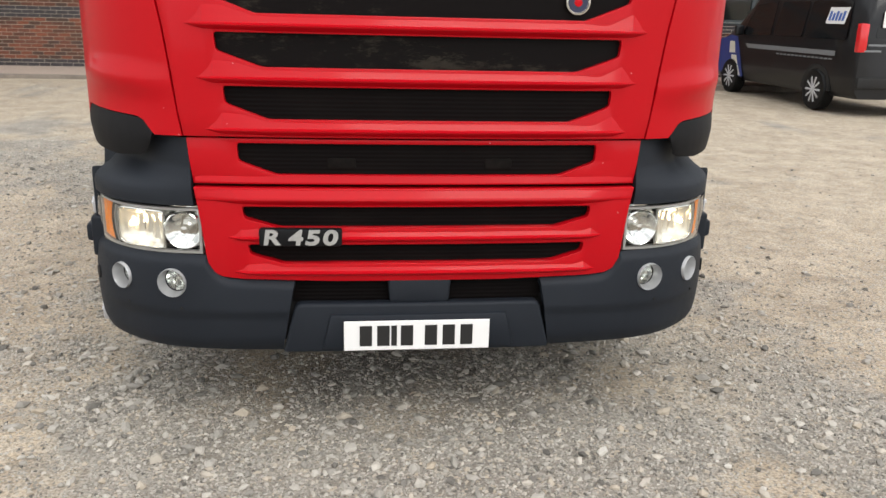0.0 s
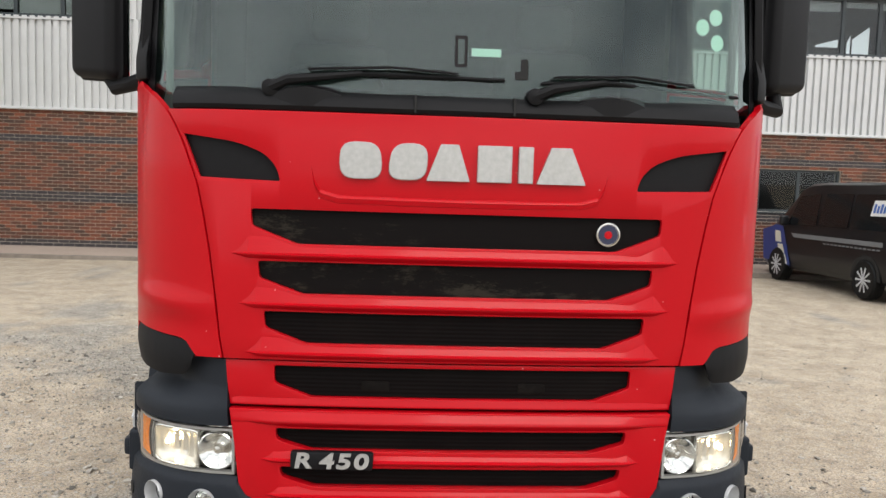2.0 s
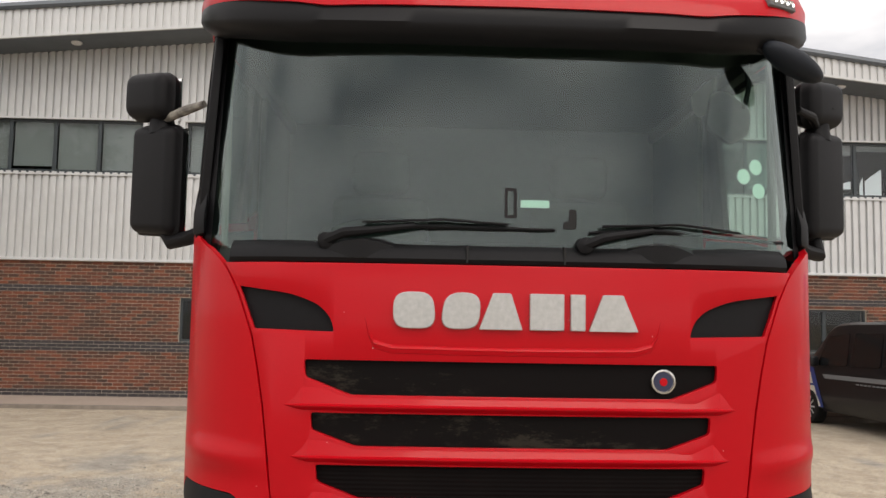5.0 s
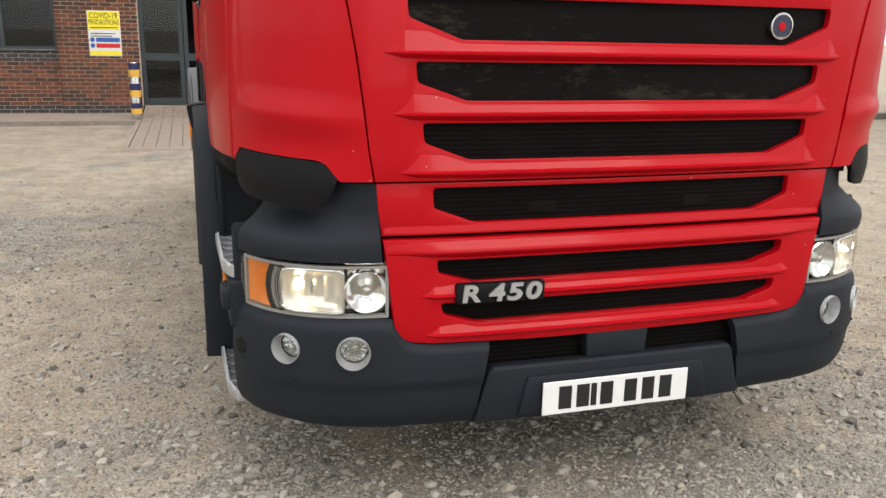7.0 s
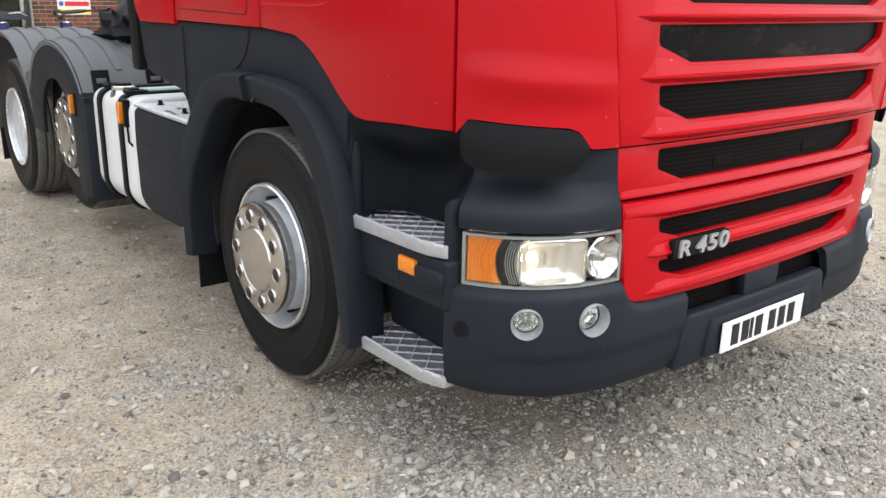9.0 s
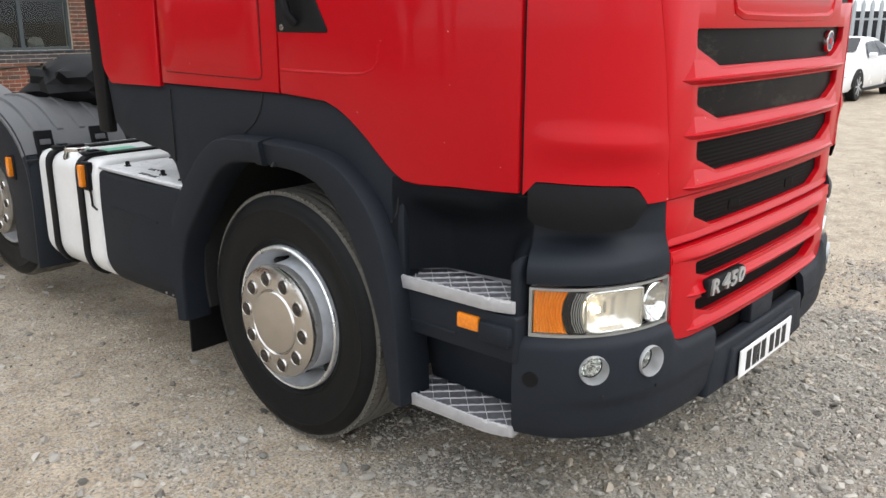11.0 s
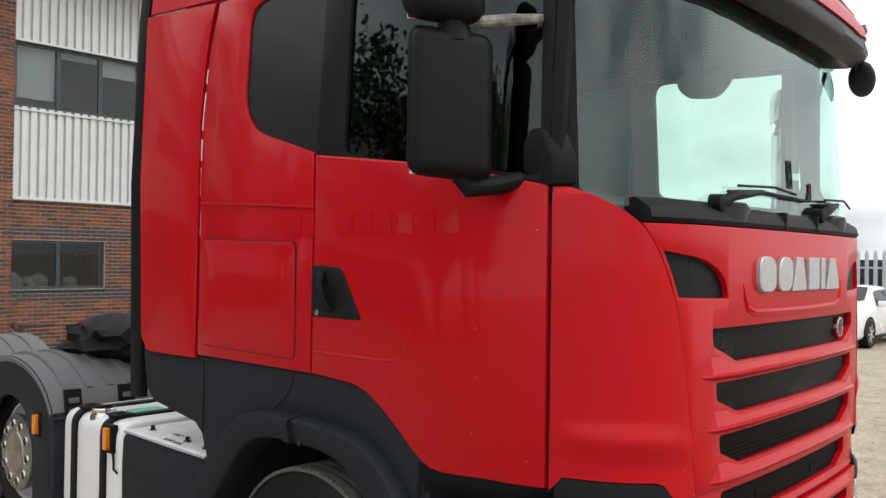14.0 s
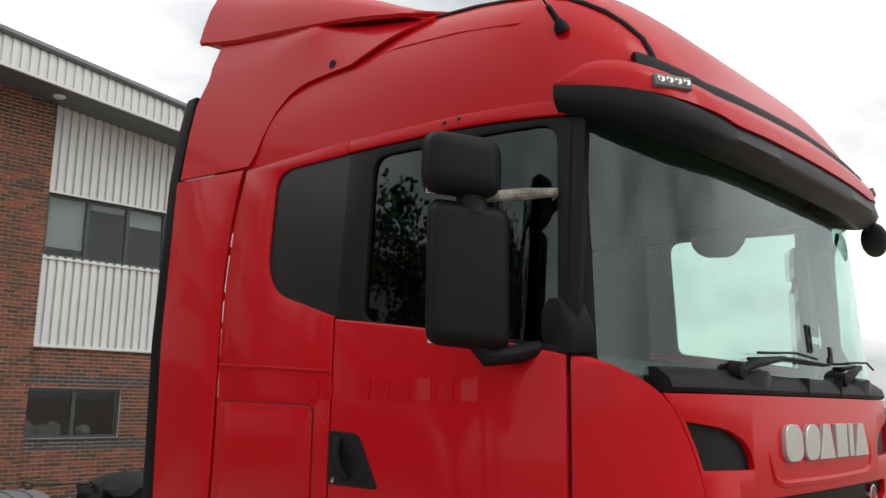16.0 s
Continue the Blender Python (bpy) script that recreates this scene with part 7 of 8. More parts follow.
def build_van():
    v = thing("van", "black panel van with blue and gold stripes parked by the wall", "van", at=pose(8.82, 12.44, -0.085, -1.1, 0, 2.0))
    st = [(0.0, 1.86, 0.90, 1.05, 0.14), (0.06, 1.93, 0.93, 1.08, 0.14), (0.6, 1.97, 0.95, 1.10, 0.14), (2.6, 1.98, 0.95, 1.10, 0.14), (3.15, 1.955, 0.95, 1.10, 0.15), (3.45, 1.88, 0.95, 1.10, 0.17), (3.8, 1.62, 0.95, 1.10, 0.16), (4.15, 1.32, 0.94, 1.08, 0.12), (4.4, 1.17, 0.93, 1.02, 0.08), (4.7, 1.06, 0.90, 0.92, 0.06), (4.86, 0.92, 0.82, 0.8, 0.05), (4.92, 0.70, 0.74, 0.6, 0.04)]
    body = part("body", body_shell(st, 0.26), VAN_BLACK, v, smooth=40)
    for s in (-1, 1):
        sx = lambda z: s * (0.952 - 0.14 * max(0, (z - 1.1) / 0.8))
        plate = lambda pts, mat, nm, d=0.004, par=body: part(nm, slab(pts, (), 0, d, lambda a, b, q: (sx(b) + s * (0.006 - q), a, b)), mat, par)
        plate(rounded([(0.35, 1.16), (1.55, 1.16), (1.55, 1.76), (0.42, 1.76)], 0.06), DARK_GLASS, "side_window")
        plate(rounded([(1.62, 1.16), (2.55, 1.16), (2.5, 1.76), (1.62, 1.76)], 0.05), DARK_GLASS, "side_window")
        plate(rounded([(2.65, 1.16), (3.72, 1.14), (3.40, 1.70), (2.68, 1.76)], 0.05), DARK_GLASS, "side_window")
        plate([(3.5, 0.34), (4.62, 0.40), (4.70, 1.00), (4.15, 1.12), (3.85, 1.10)], VAN_BLUE, "blue_wrap")
        for a, b, z0, z1 in ((3.72, 3.60, 0.36, 0.55), (3.83, 3.74, 0.57, 0.74), (3.95, 3.88, 0.78, 1.0)):
            part("gold_stripe", slab([(b, z0), (b + 0.24, z0), (a + 0.20, z1), (a, z1)], (), 0, 0.004, lambda p, q, d: (sx(q) + s * (0.012 - d), p, q)), GOLD, body)
        part("grey_stripe", slab([(0.55, 0.90), (3.4, 0.90), (3.5, 0.98), (0.55, 0.98)], (), 0, 0.004, lambda p, q, d: (sx(q) + s * (0.012 - d), p, q)), GREY_STRIPE, body)
        lg = part("logo_panel", slab([(0.50, 1.40), (1.02, 1.40), (0.98, 1.66), (0.46, 1.66)], (), 0, 0.004, lambda p, q, d: (sx(q) + s * (0.012 - d), p, q)), WHITE, body)
        for k in range(5):
            part("logo_bar", slab([(0.54 + k * 0.09, 1.45), (0.60 + k * 0.09, 1.45), (0.59 + k * 0.09, 1.60 - 0.03 * (k % 2)), (0.53 + k * 0.09, 1.60 - 0.03 * (k % 2))], (), 0, 0.003, lambda p, q, d: (sx(q) + s * (0.016 - d), p, q)), LOGO_BLUE, lg)
        for k in range(14):
            part("writing_bar", slab([(0.62 + k * 0.125, 0.835), (0.71 + k * 0.125, 0.835), (0.71 + k * 0.125, 0.86), (0.62 + k * 0.125, 0.86)], (), 0, 0.003, lambda p, q, d: (sx(q) + s * (0.010 - d), p, q)), GREY_STRIPE, body)
        part("tail_lamp", box(min(s * 0.80, s * 0.945), max(s * 0.80, s * 0.945), -0.012, 0.10, 0.98, 1.42, 0.02), RED_LENS, body, "red tail lamp")
        part("door_mirror", box(min(s * 0.95, s * 1.12), max(s * 0.95, s * 1.12), 3.62, 3.74, 1.12, 1.32, 0.04, 3), VAN_BLACK, body)
        for y in (1.0, 4.0):
            road_wheel(v, s * 0.985, y, 0.33, 0.33, s)
            part("arch_trim", slab([(y + 0.42 * math.cos(radians(t)), 0.33 + 0.42 * math.sin(radians(t))) for t in range(0, 181, 12)] + [(y + 0.345 * math.cos(radians(t)), 0.33 + 0.345 * math.sin(radians(t))) for t in range(180, -1, -12)], (), 0, 0.2, lambda p, q, d: (s * (0.955 - d), p, q)), SOOT, body)
    part("rear_window", slab(rounded([(-0.68, 1.20), (0.68, 1.20), (0.62, 1.74), (-0.62, 1.74)], 0.06), (), 0, 0.02, lambda a, b, d: (a, -0.006 + d + 0.03 * (b - 1.2), b)), DARK_GLASS, body)
    part("rear_bumper", box(-0.90, 0.90, -0.06, 0.12, 0.42, 0.60, 0.03), SOOT, body)
    part("rear_logo", box(-0.60, -0.20, -0.030, -0.020, 1.36, 1.60), WHITE, body)
    for x0, x1, z in ((-0.78, -0.28, 1.08), (-0.84, -0.55, 0.99), (-0.20, 0.4, 1.08)):
        part("writing_bar", box(x0, x1, -0.012, -0.002, z, z + 0.03), GREY_STRIPE, body)
    part("number_plate", box(-0.26, 0.26, -0.014, -0.002, 0.80, 0.91), material("yellow_plate", (0.62, 0.48, 0.06), 0.4), body)
    return v


build_van()


def build_car():
    z = ground_z(18, 8)
    c = thing("car", "white saloon car parked beside the palisade fence", "car", at=pose(21.45, 8.35, z, 0, 0, 90))
    st = [(0.0, 0.95, 0.72, 0.8, 0.05), (0.12, 1.06, 0.82, 0.9, 0.07), (0.6, 1.12, 0.88, 0.98, 0.10), (0.95, 1.26, 0.90, 0.98, 0.20), (1.5, 1.40, 0.91, 0.98, 0.26), (2.2, 1.43, 0.91, 0.97, 0.28), (2.75, 1.36, 0.91, 0.96, 0.27), (3.25, 1.10, 0.91, 0.94, 0.18), (3.5, 0.98, 0.90, 0.90, 0.12), (4.2, 0.86, 0.87, 0.80, 0.08), (4.5, 0.72, 0.76, 0.62, 0.05), (4.58, 0.55, 0.66, 0.5, 0.04)]
    body = part("body", body_shell(st, 0.22), CAR_WHITE, c, smooth=40)
    for s in (-1, 1):
        sx = lambda q: s * (0.912 - 0.27 * max(0, (q - 0.97) / 0.42))
        for pts in ([(0.98, 1.0), (1.95, 0.99), (1.95, 1.33), (1.50, 1.32)], [(2.02, 0.99), (3.05, 0.97), (2.62, 1.30), (2.02, 1.33)]):
            part("side_window", slab(rounded(pts, 0.04), (), 0, 0.004, lambda a, b, d: (sx(b) + s * (0.010 - d), a, b)), DARK_GLASS, body)
        part("door_mirror", box(min(s * 0.90, s * 1.08), max(s * 0.90, s * 1.08), 2.88, 3.0, 0.94, 1.08, 0.035, 3), CAR_WHITE, body)
        part("sill_trim", box(min(s * 0.86, s * 0.905), max(s * 0.86, s * 0.905), 0.9, 3.3, 0.20, 0.27, 0.01), SOOT, body)
        part("headlamp", box(min(s * 0.52, s * 0.80), max(s * 0.52, s * 0.80), 4.32, 4.48, 0.58, 0.70, 0.03), DARK_GLASS, body)
        for y in (0.86, 3.55):
            road_wheel(c, s * 0.925, y, 0.33, 0.33, s, 7)
            part("arch", slab([(y + 0.40 * math.cos(radians(t)), 0.33 + 0.40 * math.sin(radians(t))) for t in range(0, 181, 12)] + [(y + 0.34 * math.cos(radians(t)), 0.33 + 0.34 * math.sin(radians(t))) for t in range(180, -1, -12)], (), 0, 0.2, lambda p, q, d: (s * (0.912 - d), p, q)), SOOT, body)
    bm = slab(rounded([(-0.62, 2.72), (0.62, 2.72), (0.70, 3.30), (-0.70, 3.30)], 0.06), (), 0, 0.006, lambda a, b, d: (a, b, 1.385 - 0.50 * (b - 2.72) + 0.012 - d))
    part("windscreen", bm, DARK_GLASS, body)
    return c


build_car()


def build_blue_lorry():
    z = ground_z(15, 14)
    b = thing("lorry", "blue and white lorry cab parked across the yard", "lorry", at=pose(15.6, 13.4, z, 0, 0, -38))
    cab = part("cab", box(-1.22, 1.22, 0.0, 2.2, 0.45, 3.1, 0.10, 3), LORRY_BLUE, b)
    part("windscreen", box(-1.10, 1.10, -0.02, 0.05, 1.75, 2.75, 0.02), DARK_GLASS, cab)
    part("grille", box(-1.05, 1.05, -0.012, 0.05, 1.28, 1.70, 0.01), GREY_STRIPE, cab)
    for k in range(6):
        part("grille_slat", box(-1.03, 1.03, -0.03, -0.008, 1.31 + k * 0.065, 1.34 + k * 0.065), SOOT, cab)
    part("bumper", box(-1.24, 1.24, -0.10, 0.3, 0.30, 0.80, 0.06, 3), LORRY_BLUE, cab)
    for s in (-1, 1):
        part("headlamp", box(min(s * 0.80, s * 1.15), max(s * 0.80, s * 1.15), -0.06, 0.04, 0.92, 1.14, 0.03), CHROME, cab)
        part("fog_recess", box(min(s * 0.75, s * 1.1), max(s * 0.75, s * 1.1), -0.112, -0.05, 0.50, 0.66, 0.02), SOOT, cab)
        for k in (0, 1):
            part("white_stripe", slab([(s * (0.35 + k * 0.45), 0.32), (s * (0.55 + k * 0.45), 0.32), (s * (0.85 + k * 0.25), 1.24), (s * (0.60 + k * 0.25), 1.24)], (), 0, 0.004, lambda p, q, d: (p, -0.106 + (0.10 if q > 0.85 else 0) + d, q)), WHITE, cab)
        part("mirror", box(min(s * 1.3, s * 1.55), max(s * 1.3, s * 1.55), 0.0, 0.12, 1.9, 2.5, 0.05, 3), SOOT, cab)
        w = part("wheel", lathe([(0.28, -0.02), (0.30, 0), (0.48, 0.01), (0.5, -0.03), (0.5, -0.3), (0.28, -0.3)], 36, "x", close=True), TYRE, b, at=Matrix.Translation((s * 1.15, 1.35, 0.5)) @ Matrix.Diagonal((s, 1, 1, 1)))
        part("rim", lathe([(0.29, -0.01), (0.22, -0.06), (0.15, 0.02), (0.01, 0.03)], 30, "x"), STEEL, w)
    part("chassis", box(-0.5, 0.5, 2.2, 6.5, 0.6, 0.95, 0.02), SOOT, b)


build_blue_lorry()


def bollard(x, y):
    b = thing("bollard", "steel bollard banded in blue and yellow", "bollard", "entrance bollards", pose(x, y, -0.035))
    part("post", lathe([(0.095, 0), (0.095, 0.98), (0.085, 1.0), (0.002, 1.005)], 28, "z"), STEEL, b)
    for z0, z1, m in ((0.87, 0.99, NAVY), (0.74, 0.87, YELLOW), (0.50, 0.62, NAVY), (0.38, 0.50, YELLOW), (0.17, 0.27, NAVY), (0.07, 0.17, YELLOW)):
        part("band", lathe([(0.0965, z0), (0.0985, z0 + 0.002), (0.0985, z1 - 0.002), (0.0965, z1)], 28, "z", close=True), m, b)


NAVY = material("navy_band", (0.015, 0.02, 0.09), 0.4, stain=0.3, stain_color=(0.05, 0.05, 0.08))
YELLOW = material("yellow_band", (0.72, 0.42, 0.06), 0.45, stain=0.3, stain_color=(0.5, 0.32, 0.10))
for x in (-1.95, -0.757, 0.71, 1.72):
    bollard(x, 17.0)


def wall_sign(x, z):
    """The safety notice: yellow heading, white field, blue and red rows, yellow foot."""
    s = thing("wall_sign", "yellow and white safety notice fixed to the brick wall", "sign", "entrance notices", pose(x, WALL_Y - 0.125, z))
    SY = material("sign_yellow", (0.85, 0.72, 0.03), 0.4)
    board = part("board", box(-0.295, 0.295, 0, 0.012, 0, 0.85, 0.004), WHITE, s)
    part("heading_field", box(-0.285, 0.285, -0.004, 0, 0.50, 0.84), SY, board)
    part("foot_field", box(-0.285, 0.285, -0.004, 0, 0.02, 0.10), SY, board)
    part("blue_row", box(-0.16, 0.27, -0.004, 0, 0.27, 0.35), LOGO_BLUE, board)
    part("red_row", box(-0.16, 0.27, -0.004, 0, 0.16, 0.24), RED_LENS, board)
    for k, zz in enumerate((0.20, 0.31)):
        part("symbol", lathe([(0.002, -0.005), (0.042, -0.005), (0.042, 0)], 20, "y", (-0.225, 0, zz)), LOGO_BLUE, board)
    text_mesh("COVID-19", 0.15, 0.001, PRINT, board, pose(0, -0.006, 0.755, 90), width=0.50)
    text_mesh("PRECAUTIONS", 0.13, 0.001, PRINT, board, pose(0, -0.006, 0.635, 90), width=0.54)
    for k in range(3):
        part("writing_bar", box(-0.25, 0.25 - 0.06 * k, -0.006, -0.004, 0.53 - k * 0.05 * (k > 0) - (0.06 if k else 0), 0.545 - k * 0.05 * (k > 0) - (0.06 if k else 0)), PRINT, board)


wall_sign(-2.51, 1.03)
wall_sign(2.23, 1.04)
alarm = thing("alarm_box", "cream hexagonal alarm box on the brick pier", "alarm", at=pose(-2.63, WALL_Y - 0.11, 3.64))
part("housing", lathe([(0.15, 0.0), (0.15, -0.05), (0.13, -0.07), (0.002, -0.07)], 6, "y"), material("cream_plastic", (0.72, 0.66, 0.52), 0.5, stain=0.2), alarm)
sens = thing("wall_sensor", "small brass coloured sensor on the brick pier", "sensor", at=pose(-2.87, WALL_Y - 0.11, 3.61))
part("housing", box(-0.04, 0.04, -0.08, 0, -0.08, 0.08, 0.012), material("ochre_plastic", (0.52, 0.33, 0.12), 0.5), sens)


def build_fence():
    GALV = material("galvanised_fence", (0.42, 0.45, 0.47), 0.5, 0.3, stain=0.3)
    f = thing("fence", "pale galvanised palisade fence along the yard edge", "fence", at=pose(23.6, 0, 0))
    for z in (0.15, 1.75):
        part("rail", box(0.03, 0.08, 1, 18, z - 0.03, z + 0.03), GALV, f)
    bm = loft([[(-0.02, a, z) if i else (0.02, a, z) for i, a in enumerate((-0.05 * w, 0, 0.05 * w))] + [(0.03, 0.05 * w, z), (0.03, -0.05 * w, z)] for z, w in ((-0.75, 1), (2.15, 1), (2.28, 0.05))])
    first = part("pale", bm, GALV, f)
    k = 0
    y = 1.0
    while y < 18:
        if k:
            o = new("pale", first.data)
            o.parent = f
            o.matrix_basis = Matrix.Translation((0, y, 0))
        else:
            first.matrix_basis = Matrix.Translation((0, y, 0))
        k += 1
        y += 0.24
    # plain boxes stand in for the tall dark lorry-like shapes beyond the fence
    for i, (y, h, w) in enumerate(((7.2, 2.3, 2.2), (10.4, 2.6, 2.4))):
        c = thing("dark_block", "plain dark block standing in for a dark shape beyond the fence", "container", at=pose(27.5, y, -0.6))
        part("body", box(-1.2, 1.2, -w / 2, w / 2, 0, h, 0.05), VAN_BLACK, c)


build_fence()


def build_tree(x, y, h, seed):
    rnd = random.Random(seed)
    t = thing("tree", "tall leafy broadleaf tree at the yard edge", "tree", "trees", pose(x, y, ground_z(x, y) - 0.05))
    BARK = bpy.data.materials.get("dark_bark") or material("dark_bark", (0.10, 0.08, 0.06), 0.9, grain=0.3, grain_scale=8, stain=0.4)
    LEAF = bpy.data.materials.get("dark_green_leaf") or material("dark_green_leaf", (0.045, 0.075, 0.025), 0.6, grain=0.4, grain_scale=3)
    part("trunk", tube([(0, 0, 0), (0.1, 0.05, h * 0.25), (0.0, 0.15, h * 0.5), (0.12, 0.1, h * 0.8)], [0.28, 0.22, 0.15, 0.05], 10), BARK, t)
    tips = []
    for k in range(16):
        z0 = h * rnd.uniform(0.25, 0.75)
        a = rnd.uniform(0, 2 * math.pi)
        ln = rnd.uniform(1.2, 2.9) * (1.15 - z0 / h * 0.6)
        p1 = Vector((math.cos(a) * ln * 0.5, math.sin(a) * ln * 0.5, z0 + ln * 0.45))
        p2 = Vector((math.cos(a) * ln, math.sin(a) * ln, z0 + ln * rnd.uniform(0.5, 0.95)))
        part("limb", tube([(0.05, 0.1, z0), p1, p2], [0.09, 0.05, 0.02], 7), BARK, t)
        tips += [p1, p2, p1.lerp(p2, 0.5), p2 + Vector((rnd.uniform(-.6, .6), rnd.uniform(-.6, .6), rnd.uniform(-.2, .7)))]
    verts, faces = [], []
    for c in tips:
        for _ in range(150):
            d = Vector((rnd.gauss(0, 1), rnd.gauss(0, 1), rnd.gauss(0, 0.8))) * 0.30
            p = c + d
            u = Vector((rnd.gauss(0, 1), rnd.gauss(0, 1), rnd.gauss(0, 1))).normalized() * rnd.uniform(0.06, 0.11)
            w = u.orthogonal().normalized() * u.length * 0.6
            b = len(verts)
            verts += [p - u, p + w, p + u, p - w]
            faces.append((b, b + 1, b + 2, b + 3))
    me = bpy.data.meshes.new("crown")
    me.from_pydata([tuple(v) for v in verts], [], faces)
    me.materials.append(LEAF)
    o = new("crown", me)
    o.parent = t


for i, (x, y, h) in enumerate(((-12.6, 10.4, 8.5), (-11.2, 12.5, 7.5), (-14.2, 14.6, 6.5), (-19, 13, 11))):
    build_tree(x, y, h, 40 + i)


# ---- brick path to the doors ----
BLOCK = material("pinkish_paving_block", (0.34, 0.27, 0.22), 0.9, grain=0.2, grain_scale=15, stain=0.5, stain_scale=2, stain_color=(0.22, 0.19, 0.16))


def build_path():
    p = tagged(new("path"), "pinkish block paved path leading to the entrance doors", "path", kind="structure")
    x0, x1, y0, y1 = -1.86, 1.74, 12.75, WALL_Y - 0.035
    lvl = lambda y: curve_at([(y0, ground_z(0, y0) + 0.035), (16.6, -0.05), (17.1, -0.03), (y1, 0.082)], y)
    bm = loft([[(x0, y, lvl(y) - 0.012), (x1, y, lvl(y) - 0.012), (x1, y, -0.7), (x0, y, -0.7)] for y in (y0, 16.6, 17.1, y1)])
    part("bed", bm, KERB, p)
    edge = bmesh.new()
    box(x0 - 0.08, x1 + 0.08, y0 - 0.12, y0 - 0.006, -0.6, lvl(y0) + 0.004, 0.01, 2, edge)
    part("edging", edge, PAVING, p)
    for xe in (x0 - 0.08, x1 + 0.006):
        part("edging", loft([[(xe, y, lvl(y) + 0.003), (xe + 0.074, y, lvl(y) + 0.003), (xe + 0.074, y, -0.6), (xe, y, -0.6)] for y in (y0, 16.55)]), PAVING, p)
    rnd = random.Random(12)
    w, d = 0.18, 0.205
    block = box(-w / 2 + 0.006, w / 2 - 0.006, -d / 2 + 0.003, d / 2 - 0.003, -0.05, 0, 0.004, 1)
    first = part("block", block, BLOCK, p, smooth=0)
    far = bmesh.new()
    for i in range(20):
        for j in range(28):
            x, y = x0 + (i + 0.5) * w, y0 + (j + 0.5) * d * (y1 - y0) / (28 * d)
            z = lvl(y) + rnd.uniform(-0.003, 0.003)
            if j >= 15:
                box(x - w / 2 + 0.006, x + w / 2 - 0.006, y - d / 2 + 0.003, y + d / 2 - 0.003, z - 0.05, z, into=far)
                continue
            o = first if i == j == 0 else new("block", first.data)
            o.parent = p
            o.matrix_basis = Matrix.Translation((x, y, z)) @ Matrix.Rotation(rnd.uniform(-0.012, 0.012), 4, "X")
    tagged(part("paving", far, BLOCK, p, smooth=0), kind="stuff")


build_path()


# ---- bricks of the south wall ----
def brick_material(by_object):
    m = bpy.data.materials.new("red_facing_brick")
    m.use_nodes = True
    n, l = m.node_tree.nodes, m.node_tree.links
    p = n["Principled BSDF"]
    p.inputs["Roughness"].default_value = 0.9
    rnd = n.new("ShaderNodeObjectInfo" if by_object else "ShaderNodeNewGeometry").outputs["Random" if by_object else "Random Per Island"]
    r = n.new("ShaderNodeValToRGB")
    e = r.color_ramp.elements
    e[0].position, e[0].color = 0.0, (0.075, 0.042, 0.03, 1)
    e[1].position, e[1].color = 1.0, (0.27, 0.088, 0.044, 1)
    for pos, c in ((0.25, (0.100, 0.047, 0.029, 1)), (0.5, (0.155, 0.057, 0.033, 1)), (0.8, (0.215, 0.071, 0.038, 1))):
        x = e.new(pos)
        x.color = c
    tc, nz, mix = n.new("ShaderNodeTexCoord"), n.new("ShaderNodeTexNoise"), n.new("ShaderNodeMix")
    nz.inputs["Scale"].default_value, nz.inputs["Detail"].default_value = 18, 4
    mix.data_type, mix.blend_type = "RGBA", "MULTIPLY"
    mix.inputs["Factor"].default_value = 0.5
    l.new(tc.outputs["Object"], nz.inputs["Vector"])
    l.new(rnd, r.inputs["Fac"])
    l.new(r.outputs["Color"], mix.inputs["A"])
    l.new(nz.outputs["Fac"], mix.inputs["B"])
    hs = n.new("ShaderNodeHueSaturation")
    hs.inputs["Value"].default_value = 1.0
    l.new(mix.outputs["Result"], hs.inputs["Color"])
    l.new(hs.outputs["Color"], p.inputs["Base Color"])
    return m


BRICK_O, BRICK_I = brick_material(True), brick_material(False)
DARK_BRICK = material("dark_blue_brick", (0.040, 0.034, 0.036), 0.75, grain=0.35, grain_scale=5)


